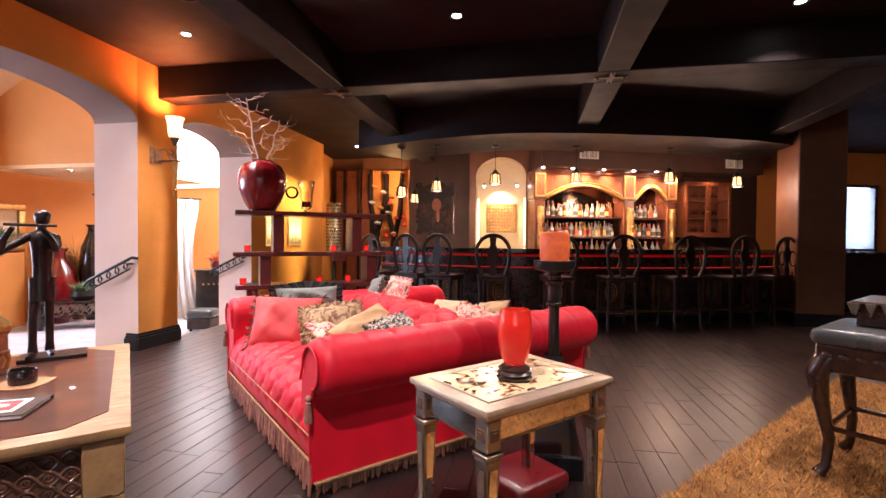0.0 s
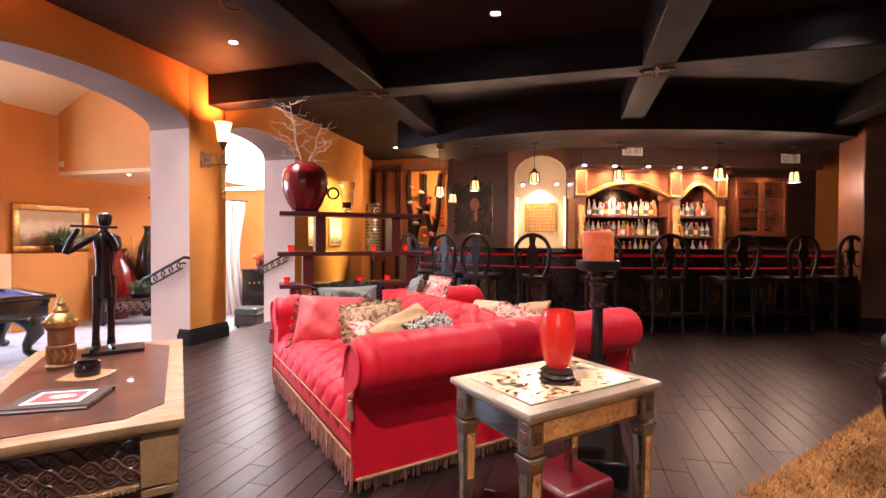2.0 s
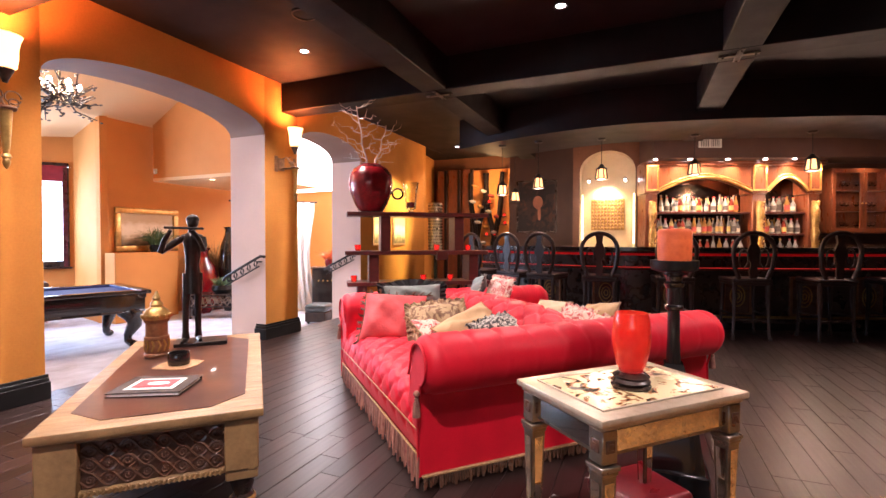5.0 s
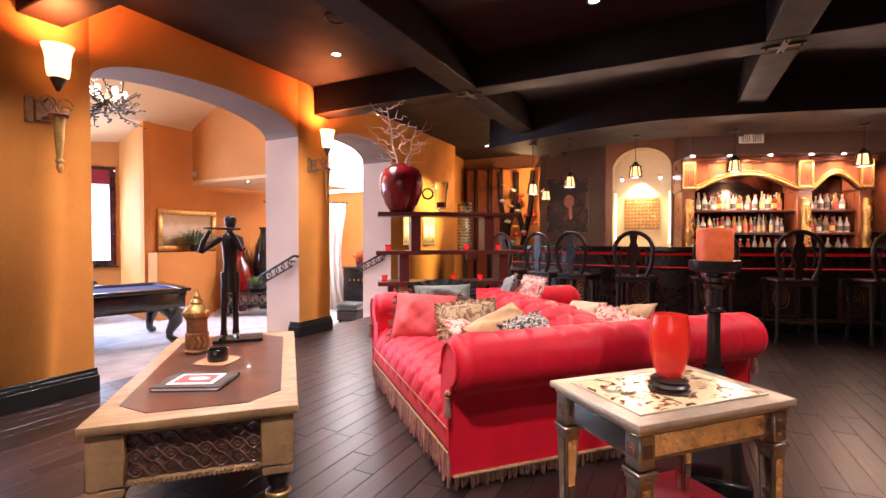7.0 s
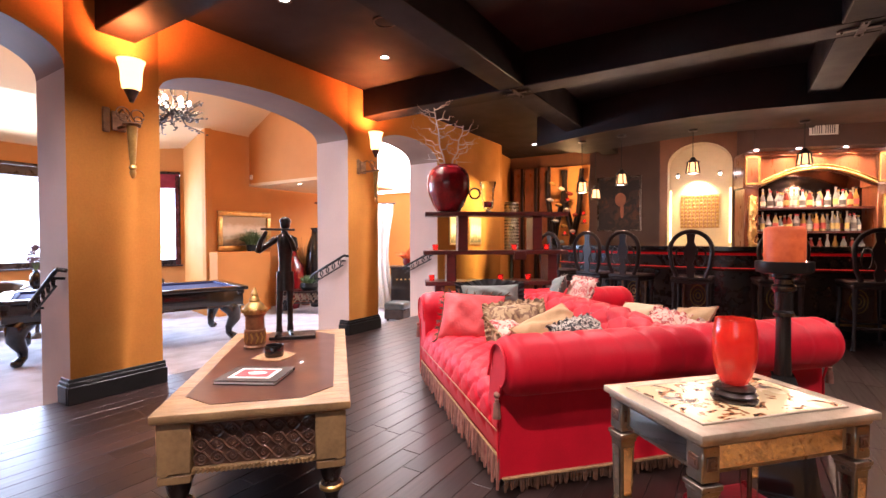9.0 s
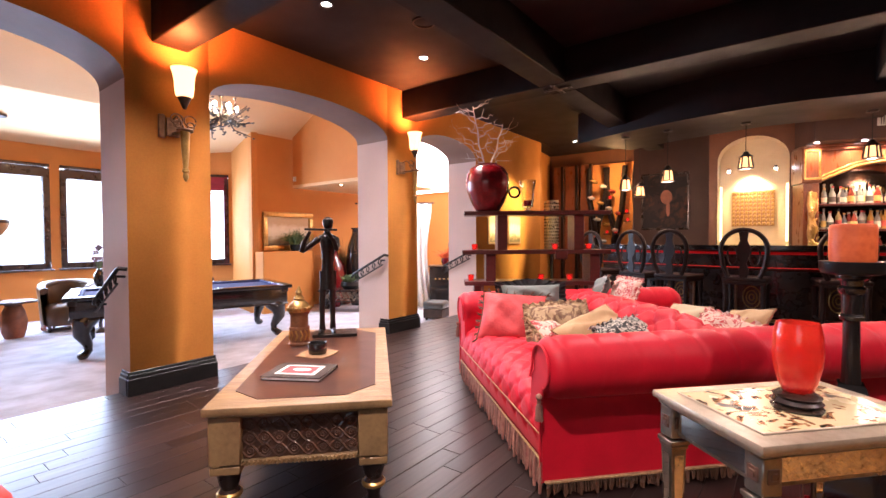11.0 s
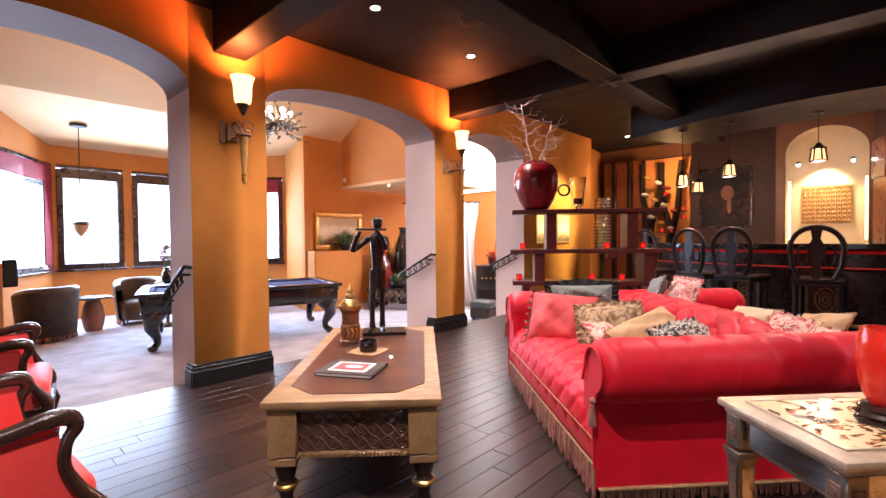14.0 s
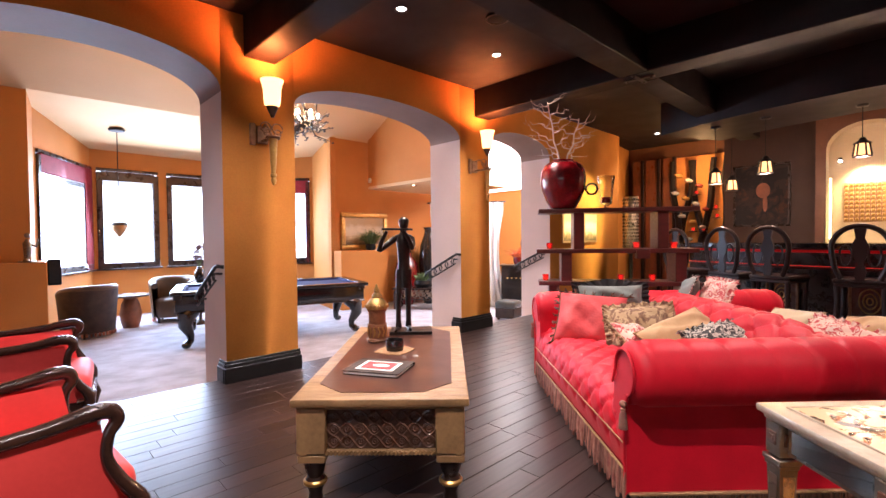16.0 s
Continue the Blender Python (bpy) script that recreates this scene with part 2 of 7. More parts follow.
M = dict(
    sconcemetal=mat("gilded_bronze", (0.30, 0.17, 0.09), (0.12, 0.06, 0.035), 0.4, metal=0.6, scale=22, bump=0.3),
    ochre=mat("ochre_plaster", (0.57, 0.240, 0.050), (0.43, 0.170, 0.036), 0.92, scale=1.8, bump=0.16, spec=0.03),
    orange=mat("orange_plaster", (0.56, 0.225, 0.042), (0.46, 0.175, 0.032), 0.75, scale=1.2, bump=0.12),
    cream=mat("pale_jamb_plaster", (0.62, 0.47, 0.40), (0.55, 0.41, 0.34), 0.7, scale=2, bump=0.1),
    # taupe darker than the jambs: shade under the arches put into the colour
    soffit=mat("shaded_taupe_soffit_plaster", (0.24, 0.15, 0.11), (0.20, 0.12, 0.085), 0.7, scale=2, bump=0.1),
    vault=mat("cream_vault_paint", (0.70, 0.47, 0.24), (0.63, 0.41, 0.20), 0.8, scale=0.8, bump=0.05),
    brown_wall=mat("brown_plaster", (0.055, 0.022, 0.012), (0.035, 0.014, 0.009), 0.6, scale=2, bump=0.1),
    tan_wall=mat("copper_plaster", (0.15, 0.060, 0.024), (0.095, 0.036, 0.015), 0.5, scale=2.5, bump=0.1),
    ceiling=mat("dark_ceiling_paint", (0.021, 0.013, 0.0125), (0.015, 0.0098, 0.0096), 0.65, scale=3, bump=0.08, spec=0.25),
    beam=mat("dark_beam_wood", (0.013, 0.0075, 0.0065), (0.008, 0.0048, 0.0044), 0.6, scale=5, bump=0.2, stretch=(1, 1, 1), spec=0.15),
    plank=mat("dark_floor_wood", (0.033, 0.0175, 0.0155), (0.019, 0.0098, 0.0088), 0.34, scale=4, bump=0.004, fine=26, stretch=(12, 0.6, 6), spread=0.5, spec=0.42),
    plank_far=mat("dark_floor_wood_far", (0.033, 0.0175, 0.0155), (0.019, 0.0098, 0.0088), 0.34, scale=4, bump=0.004, fine=26, stretch=(12, 0.6, 6), island=0.5, spec=0.42),
    joint=mat("floor_joint", (0.012, 0.008, 0.007), None, 0.8),
    carpet=mat("grey_carpet", (0.55, 0.56, 0.63), (0.26, 0.25, 0.29), 0.85, scale=3.0, bump=0.5, fine=110, stretch=(1.3, 1.0, 1), sheen=0.3),
    base=mat("black_baseboard", (0.010, 0.010, 0.010), (0.016, 0.015, 0.015), 0.35, scale=6, spec=0.2),
    red=mat("red_velvet", (0.62, 0.006, 0.022), (0.48, 0.004, 0.015), 0.5, scale=7, bump=0.1, fine=140, sheen=0.12, spec=0.35),
    redflat=mat("red_velvet_plain", (0.58, 0.005, 0.020), (0.47, 0.004, 0.015), 0.6, scale=4, bump=0.08, fine=160, sheen=0.10, spec=0.3),
    coral=mat("coral_upholstery", (0.74, 0.060, 0.052), (0.62, 0.040, 0.036), 0.55, scale=5, bump=0.1, sheen=0.4),
    fringe=mat("bronze_bullion_fringe", (0.40, 0.19, 0.13), (0.20, 0.055, 0.045), 0.8, scale=20, bump=0.3, island=0.5),
    gimp=mat("gold_gimp", (0.46, 0.28, 0.13), (0.28, 0.14, 0.07), 0.55, metal=0.3, scale=60),
    blond=mat("blond_carved_wood", (0.40, 0.24, 0.10), (0.17, 0.094, 0.040), 0.45, scale=7, bump=0.3, stretch=(1, 6, 1)),
    leather=mat("brown_leather_top", (0.10, 0.034, 0.020), (0.05, 0.019, 0.013), 0.32, scale=4, bump=0.10, coat=0.6),
    carve=mat("dark_carved_wood", (0.15, 0.070, 0.042), (0.065, 0.030, 0.019), 0.28, scale=10, bump=0.25, coat=0.2),
    black=mat("black_lacquer", (0.012, 0.010, 0.010), (0.02, 0.015, 0.013), 0.18, scale=5, bump=0.05, coat=0.4),
    ebony=mat("ebony_wood", (0.022, 0.013, 0.010), (0.035, 0.018, 0.012), 0.28, scale=8, bump=0.15, coat=0.2),
    stool=mat("dark_stool_wood", (0.024, 0.013, 0.011), (0.034, 0.018, 0.014), 0.40, scale=8, bump=0.2, spec=0.3),
    valance=mat("dark_red_fabric", (0.26, 0.012, 0.022), (0.18, 0.008, 0.016), 0.8, scale=12, bump=0.2),
    mahog=mat("mahogany", (0.085, 0.018, 0.014), (0.05, 0.012, 0.01), 0.32, scale=6, bump=0.12, stretch=(1, 5, 5), coat=0.2),
    barwood=mat("bar_walnut", (0.17, 0.046, 0.016), (0.085, 0.024, 0.010), 0.3, scale=5, bump=0.15, stretch=(4, 4, 1), coat=0.2),
    iron=mat("wrought_iron", (0.02, 0.018, 0.018), (0.035, 0.03, 0.028), 0.45, metal=0.7, scale=20, bump=0.3),
    bronze=mat("dark_bronze", (0.10, 0.078, 0.062), (0.035, 0.026, 0.021), 0.46, metal=0.7, scale=14, bump=0.35),
    gold=mat("aged_gold", (0.62, 0.40, 0.13), (0.36, 0.2, 0.06), 0.35, metal=0.85, scale=18, bump=0.3),
    silver=mat("antique_silver", (0.40, 0.335, 0.265), (0.19, 0.15, 0.11), 0.30, metal=0.9, scale=14, bump=0.15),
    darkmirror=mat("dark_bar_mirror", (0.10, 0.07, 0.055), (0.06, 0.04, 0.03), 0.1, metal=1.0, scale=10, bump=0.02),
    champagne=mat("champagne_leaf", (0.56, 0.46, 0.34), (0.40, 0.31, 0.21), 0.38, metal=0.45, scale=12, bump=0.12),
    mirror=mat("antique_mirror", (0.84, 0.79, 0.70), (0.70, 0.60, 0.45), -0.06, metal=1.0, scale=8, bump=0.015),
    glazed=mat("red_glazed_ceramic", (0.21, 0.005, 0.008), (0.045, 0.003, 0.005), 0.22, scale=6, bump=0.08, coat=0.35),
    branch=mat("pale_dry_branch", (0.62, 0.51, 0.42), (0.40, 0.31, 0.25), 0.4, scale=20, bump=0.3),
    rug=mat("golden_shag", (0.46, 0.22, 0.055), (0.22, 0.092, 0.020), 0.95, scale=5, bump=0.2, island=0.75),
    felt=mat("navy_felt", (0.025, 0.04, 0.16), (0.02, 0.03, 0.12), 0.95, scale=30, bump=0.1),
    white=mat("white_drape", (0.85, 0.82, 0.78), (0.78, 0.74, 0.70), 0.85, scale=4, bump=0.1),
    plate=mat("white_register", (0.62, 0.60, 0.55), (0.5, 0.48, 0.44), 0.5, scale=5, bump=0.02),
    niche=mat("niche_plaster", (0.60, 0.49, 0.31), (0.50, 0.40, 0.25), 0.75, scale=3, bump=0.1),
    tan=mat("tan_leather", (0.12, 0.066, 0.028), (0.065, 0.035, 0.016), 0.4, scale=5, bump=0.12),
    brownfab=mat("brown_weave", (0.055, 0.029, 0.017), (0.028, 0.015, 0.010), 0.7, scale=10, bump=0.3),
    green=mat("green_leaf", (0.07, 0.12, 0.03), (0.10, 0.14, 0.05), 0.6, scale=8, bump=0.1, island=0.4),
    dry=mat("dry_grass", (0.34, 0.22, 0.08), (0.24, 0.13, 0.05), 0.8, scale=8, bump=0.1, island=0.4),
    greyfur=mat("grey_silk", (0.19, 0.21, 0.19), (0.12, 0.14, 0.125), 0.6, scale=6, bump=0.2),
    blackfur=mat("black_fringe", (0.015, 0.014, 0.014), (0.03, 0.028, 0.028), 0.9, scale=20, bump=0.3),
    seatleather=mat("green_grey_leather", (0.075, 0.082, 0.078), (0.040, 0.044, 0.042), 0.3, scale=6, bump=0.12),
    # slight orange glow put into the wax, though the candle is unlit
    wax=mat("glowing_orange_wax", (0.82, 0.18, 0.045), (0.62, 0.09, 0.02), 0.5, scale=22, bump=0.25, glow=((1.0, 0.16, 0.04), 0.09)),
    blind=mat("white_blind_slat", (0.82, 0.82, 0.85), (0.75, 0.75, 0.78), 0.5, scale=5, bump=0.02),
    statue=mat("black_bronze", (0.045, 0.036, 0.032), (0.015, 0.012, 0.011), 0.34, metal=0.6, scale=14, bump=0.4),
    darkcarve=mat("ebonised_carved_wood", (0.055, 0.024, 0.016), (0.022, 0.011, 0.009), 0.24, scale=12, bump=0.3, coat=0.3),
    oxblood=mat("oxblood_leather", (0.20, 0.008, 0.012), (0.10, 0.005, 0.008), 0.3, scale=6, bump=0.15),
    jargilt=mat("worn_gilt_clay", (0.34, 0.16, 0.065), (0.16, 0.065, 0.03), 0.42, metal=0.35, scale=26, bump=0.5),
    terracotta=mat("terracotta", (0.30, 0.10, 0.045), (0.16, 0.055, 0.028), 0.5, scale=8, bump=0.2),
)
M["lens"] = glow_mat("downlight_lens", (1.0, 0.93, 0.85), 30)
M["shade"] = glow_mat("amber_glass_shade", (1.0, 0.54, 0.19), 2.3)
M["lantern"] = glow_mat("lantern_glass", (1.0, 0.52, 0.18), 1.5)
M["redled"] = glow_mat("red_strip", (1.0, 0.012, 0.010), 0.06)
M["redline"] = glow_mat("red_thin_line", (1.0, 0.05, 0.03), 0.22)
M["flame"] = glow_mat("votive_flame", (1.0, 0.10, 0.04), 5.0)
M["ledwhite"] = glow_mat("niche_strip", (1.0, 0.88, 0.52), 1.8)
M["outside"] = glow_mat("bright_overcast_outside", (0.72, 0.83, 1.0), 2.3)
M["panelglow"] = glow_mat("lit_amber_panel", (1.0, 0.40, 0.10), 0.7)


def glass_mat(name, colour, rough=0.03):
    m = bpy.data.materials.new(name)
    m.use_nodes = True
    p = m.node_tree.nodes["Principled BSDF"]
    p.inputs["Base Color"].default_value = (*colour, 1)
    p.inputs["Roughness"].default_value = rough
    p.inputs["Transmission Weight"].default_value = 1.0
    p.inputs["IOR"].default_value = 1.3
    return m


M["clearglass"] = glass_mat("clear_glass", (0.95, 0.95, 0.93))
# faint red glow put into the glass as emission, with or without a flame
M["redglass"] = mat("glowing_red_art_glass", (0.66, 0.008, 0.016), (0.90, 0.16, 0.07), 0.08, scale=14, bump=0.03, clear=0.65, glow=((1.0, 0.02, 0.015), 0.06))


def backlit(name, base, share):
    """The surface lets part of the light through, as a thin slat does."""
    m = base.copy()
    m.name = name
    nt = m.node_tree
    tr = _node(nt, "ShaderNodeBsdfTranslucent", Color=(0.92, 0.93, 0.96, 1))
    mx = _node(nt, "ShaderNodeMixShader")
    mx.inputs[0].default_value = share
    nt.links.new(nt.nodes["Principled BSDF"].outputs[0], mx.inputs[1])
    nt.links.new(tr.outputs[0], mx.inputs[2])
    nt.links.new(mx.outputs[0], nt.nodes["Material Output"].inputs[0])
    return m


M["blind"] = backlit("white_blind_slat_backlit", M["blind"], 0.6)


def mosaic(name, c1, c2, c3, scale, blots=False, cut=(0.50, 0.60), rough=0.8):
    """Scrolling inlay of three colours."""
    m = mat(name, c1, c2, rough, scale=scale, bump=0.06)
    nt = m.node_tree
    p = nt.nodes["Principled BSDF"]
    tc = _node(nt, "ShaderNodeTexCoord")
    if blots:
        w = _node(nt, "ShaderNodeTexNoise", Scale=scale, Detail=3.0, Distortion=1.6)
    else:
        w = _node(nt, "ShaderNodeTexWave", Scale=scale, Distortion=9.0, Detail=1.0)
        w.wave_type = 'RINGS'
    nt.links.new(tc.outputs["Object"], w.inputs[0])
    r = _node(nt, "ShaderNodeValToRGB")
    r.color_ramp.interpolation = 'CONSTANT'
    e = r.color_ramp.elements
    e[0].position, e[0].color = 0.0, (*c1, 1)
    e[1].position, e[1].color = (cut[0] if blots else 0.60), (*c2, 1)
    e3 = e.new(cut[1] if blots else 0.84)
    e3.color = (*c3, 1)
    nt.links.new(w.outputs[0], r.inputs[0])
    nt.links.new(r.outputs[0], p.inputs["Base Color"])
    return m


M["inlay"] = mosaic("scrolled_inlay", (0.74, 0.62, 0.36), (0.36, 0.15, 0.06), (0.05, 0.035, 0.02), 13.0, True, (0.55, 0.60), 0.25)
M["brocade"] = mosaic("gold_brocade", (0.40, 0.27, 0.14), (0.20, 0.11, 0.055), (0.13, 0.065, 0.035), 16.0, True)
M["floral"] = mosaic("rose_floral", (0.66, 0.46, 0.36), (0.45, 0.06, 0.06), (0.62, 0.5, 0.42), 18.0, True)
M["damask"] = mosaic("black_white_damask", (0.03, 0.028, 0.026), (0.55, 0.5, 0.42), (0.03, 0.03, 0.03), 24.0, True)
M["tancloth"] = mat("tan_velvet", (0.52, 0.33, 0.15), (0.40, 0.23, 0.10), 0.7, scale=6, bump=0.15, sheen=0.3)
M["redcloth"] = mat("faded_red_silk", (0.56, 0.035, 0.035), (0.38, 0.016, 0.02), 0.6, scale=9, bump=0.5, sheen=0.2)


def landscape(name):
    """Pale sky over hazy hills and dark ground, broken by brush noise."""
    m = mat(name, (0.6, 0.5, 0.34), None, 0.6, scale=6, bump=0.1)
    nt = m.node_tree
    tc = _node(nt, "ShaderNodeTexCoord")
    sep = _node(nt, "ShaderNodeSeparateXYZ")
    nt.links.new(tc.outputs["Generated"], sep.inputs[0])
    nz = _node(nt, "ShaderNodeTexNoise", Scale=5.0, Detail=5.0)
    nt.links.new(tc.outputs["Generated"], nz.inputs[0])
    mx = _node(nt, "ShaderNodeMath")
    mx.operation = 'MULTIPLY_ADD'
    mx.inputs[1].default_value = 0.45
    nt.links.new(nz.outputs[0], mx.inputs[0])
    nt.links.new(sep.outputs[2], mx.inputs[2])
    r = _node(nt, "ShaderNodeValToRGB")
    e = r.color_ramp.elements
    e[0].position, e[0].color = 0.30, (0.13, 0.085, 0.04, 1)
    e[1].position, e[1].color = 1.10, (0.50, 0.36, 0.20, 1)
    for q, c in ((0.42, (0.30, 0.20, 0.09, 1)), (0.55, (0.62, 0.50, 0.33, 1)), (0.80, (0.70, 0.60, 0.44, 1))):
        e.new(q).color = c
    nt.links.new(mx.outputs[0], r.inputs[0])
    nt.links.new(r.outputs[0], nt.nodes["Principled BSDF"].inputs["Base Color"])
    return m


M["landscape"] = landscape("landscape_canvas")
M["skylight"] = glow_mat("skylight_glass", (1.0, 0.98, 0.95), 3.5)
M["darkcanvas"] = mosaic("dark_canvas", (0.014, 0.012, 0.014), (0.035, 0.022, 0.02), (0.07, 0.03, 0.02), 4.0, True)

# ---- building helpers ----
class Geo:
    """A bmesh that grows by simple shaped solids."""

    def __init__(self):
        self.bm = bmesh.new()

    def _place(self, verts, m):
        if m is not None:
            bmesh.ops.transform(self.bm, matrix=m, verts=verts)

    def box(self, c, s, bevel=0.0, m=None, rz=0.0, seg=1):
        t = Matrix.LocRotScale(c, Euler((0, 0, radians(rz))), s)
        r = bmesh.ops.create_cube(self.bm, size=1.0, matrix=t)
        vs = r["verts"]
        if bevel:
            es = list({e for v in vs for e in v.link_edges})
            out = bmesh.ops.bevel(self.bm, geom=es, offset=bevel, segments=seg, affect='EDGES', profile=0.5)
            vs = list({v for f in out["faces"] for v in f.verts} | {v for v in vs if v.is_valid})
        self._place(vs, m)
        return self

    def lathe(self, profile, n=20, c=(0, 0, 0), m=None, squash=1.0):
        rings = []
        for r, z in profile:
            if r < 1e-5:
                rings.append([self.bm.verts.new((c[0], c[1], c[2] + z))])
            else:
                rings.append([self.bm.verts.new((c[0] + r * math.cos(2 * math.pi * i / n), c[1] + squash * r * math.sin(2 * math.pi * i / n), c[2] + z)) for i in range(n)])
        for a, b in zip(rings, rings[1:]):
            for i in range(n):
                j = (i + 1) % n
                if len(a) == 1 and len(b) == 1:
                    continue
                if len(a) == 1:
                    self.bm.faces.new((a[0], b[j], b[i]))
                elif len(b) == 1:
                    self.bm.faces.new((a[i], a[j], b[0]))
                else:
                    self.bm.faces.new((a[i], a[j], b[j], b[i]))
        self._place([v for r in rings for v in r], m)
        return self

    def tube(self, pts, r, n=6, m=None):
        pts = [Vector(p) for p in pts]
        rad = r if isinstance(r, (list, tuple)) else [r] * len(pts)
        rings, side = [], None
        for i, p in enumerate(pts):
            d = (pts[min(i + 1, len(pts) - 1)] - pts[max(i - 1, 0)]).normalized()
            if side is None or abs(side.dot(d)) > 0.95:
                side = d.orthogonal().normalized()
            side = (side - d * side.dot(d)).normalized()
            up = d.cross(side)
            rings.append([self.bm.verts.new(p + rad[i] * (math.cos(2 * math.pi * k / n) * side + math.sin(2 * math.pi * k / n) * up)) for k in range(n)])
        for a, b in zip(rings, rings[1:]):
            for k in range(n):
                self.bm.faces.new((a[k], a[(k + 1) % n], b[(k + 1) % n], b[k]))
        self.bm.faces.new(rings[0][::-1])
        self.bm.faces.new(rings[-1])
        self._place([v for q in rings for v in q], m)
        return self

    def prism(self, poly, z0, z1, m=None):
        lo = [self.bm.verts.new((x, y, z0)) for x, y in poly]
        hi = [self.bm.verts.new((x, y, z1)) for x, y in poly]
        n = len(poly)
        self.bm.faces.new(lo[::-1])
        self.bm.faces.new(hi)
        for i in range(n):
            self.bm.faces.new((lo[i], lo[(i + 1) % n], hi[(i + 1) % n], hi[i]))
        self._place(lo + hi, m)
        return self

    def ball(self, c, r, seg=10, m=None):
        s = r if isinstance(r, (list, tuple)) else (r, r, r)
        out = bmesh.ops.create_uvsphere(self.bm, u_segments=seg, v_segments=max(4, seg * 2 // 3), radius=1.0, matrix=Matrix.LocRotScale(c, None, s))
        self._place(out["verts"], m)
        return self

    def sheet(self, fn, nu, nv, m=None, close=False):
        """A grid of points fn(u, v), u and v from 0 to 1."""
        g = [[self.bm.verts.new(fn(i / nu, j / nv)) for j in range(nv + 1)] for i in range(nu + (0 if close else 1))]
        k = len(g)
        for i in range(nu):
            for j in range(nv):
                a, b = g[i], g[(i + 1) % k]
                self.bm.faces.new((a[j], b[j], b[j + 1], a[j + 1]))
        self._place([v for r in g for v in r], m)
        return self


def link_mesh(name, geo, material, smooth=40):
    bm = geo.bm if isinstance(geo, Geo) else geo
    bmesh.ops.recalc_face_normals(bm, faces=bm.faces)
    me = bpy.data.meshes.new(name)
    bm.to_mesh(me)
    bm.free()
    for one in (material if isinstance(material, (list, tuple)) else [material]):
        me.materials.append(one)
    if smooth:
        me.shade_smooth()
        me.set_sharp_from_angle(angle=radians(smooth))
    return new(name, me)


def part(name, geo, material, parent, label="", smooth=40):
    ob = link_mesh(name, geo, material, smooth)
    ob.parent = parent
    if label:
        tagged(ob, label)
    return ob


def thing(name, m, label, category, group=""):
    ob = new(name)
    ob.empty_display_size = 0.1
    ob.matrix_world = m
    return tagged(ob, label, category, group)


def solid(name, geo, material, label, category, group="", kind="", smooth=40):
    return tagged(link_mesh(name, geo, material, smooth), label, category, group, kind)


def structure(name, geo, material, label, smooth=30):
    return tagged(link_mesh(name, geo, material, smooth), label, name.split("_")[0], kind="structure")


# ---- the arcade between lounge and pool room ----
WX, WB = -4.08, -4.63          # lounge face and pool face of the arcade wall
SPRING, CEIL, LOW = 2.44, 3.12, -0.32
ARCHES = [(-0.40, 1.33, 2.76), (1.97, 4.18, 2.72), (4.74, 6.2, 2.70)]


def arch_curve(y0, y1, top, n=26):
    pts = []
    for i in range(n + 1):
        a = math.pi * i / n
        y = (y0 + y1) / 2 - (y1 - y0) / 2 * math.cos(a)
        z = SPRING + (top - SPRING) * max(0.0, math.sin(a)) ** 0.9
        pts.append((y, z))
    return pts


bm = bmesh.new()


def quad(points, slot):
    f = bm.faces.new([bm.verts.new(p) for p in points])
    f.material_index = slot


PIERS = [(-5.0, -0.40), (1.33, 1.97), (4.18, 4.74), (6.2, 8.55)]
for y0, y1 in PIERS:
    quad([(WX, y0, LOW), (WX, y1, LOW), (WX, y1, 4.6), (WX, y0, 4.6)], 0)
    quad([(WB, y0, LOW), (WB, y1, LOW), (WB, y1, 4.6), (WB, y0, 4.6)], 1)
    quad([(WX, y0, LOW), (WB, y0, LOW), (WB, y0, SPRING), (WX, y0, SPRING)], 2)
    quad([(WX, y1, LOW), (WB, y1, LOW), (WB, y1, SPRING), (WX, y1, SPRING)], 2)
for y0, y1, top in ARCHES:
    c = arch_curve(y0, y1, top)
    for (ya, za), (yb, zb) in zip(c, c[1:]):
        quad([(WX, ya, za), (WX, yb, zb), (WX, yb, 4.6), (WX, ya, 4.6)], 0)
        quad([(WB, ya, za), (WB, yb, zb), (WB, yb, 4.6), (WB, ya, 4.6)], 1)
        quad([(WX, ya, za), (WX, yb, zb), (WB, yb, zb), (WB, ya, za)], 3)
bmesh.ops.remove_doubles(bm, verts=bm.verts, dist=0.0005)
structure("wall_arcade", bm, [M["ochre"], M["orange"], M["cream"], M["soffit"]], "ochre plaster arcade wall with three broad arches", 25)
# rounded plaster end of the arcade wall
structure("wall_rounded_end", Geo().lathe([(0.275, 0), (0.275, CEIL)], 32, ((WX + WB) / 2, 8.55, 0)), M["ochre"], "rounded end of the ochre plaster wall")


def baseboard(x0, y0, x1, y1, nx, ny):
    """Stepped black skirting along a wall foot; (nx, ny) points into the room."""
    g = Geo()
    d = Vector((x1 - x0, y1 - y0, 0))
    ang = math.degrees(math.atan2(d.y, d.x))
    for h0, h1, th in ((0.0, 0.13, 0.030), (0.13, 0.16, 0.022), (0.16, 0.185, 0.012)):
        c = ((x0 + x1) / 2 + nx * th / 2, (y0 + y1) / 2 + ny * th / 2, (h0 + h1) / 2)
        g.box(c, (d.length + (0.05 if h0 == 0 else 0.035), th, h1 - h0), 0.004, rz=ang)
    return structure("baseboard", g, M["base"], "stepped black-painted baseboard at the wall foot")


for y0, y1 in PIERS:
    baseboard(WX, y0, WX, y1, 1, 0)
for y in (1.33, 4.18, 6.2):
    baseboard(WX - 0.02, y, WX - 0.13, y, 0, -1)

# ---- floors ----
FLOOR_X = (-4.15, 8.0)
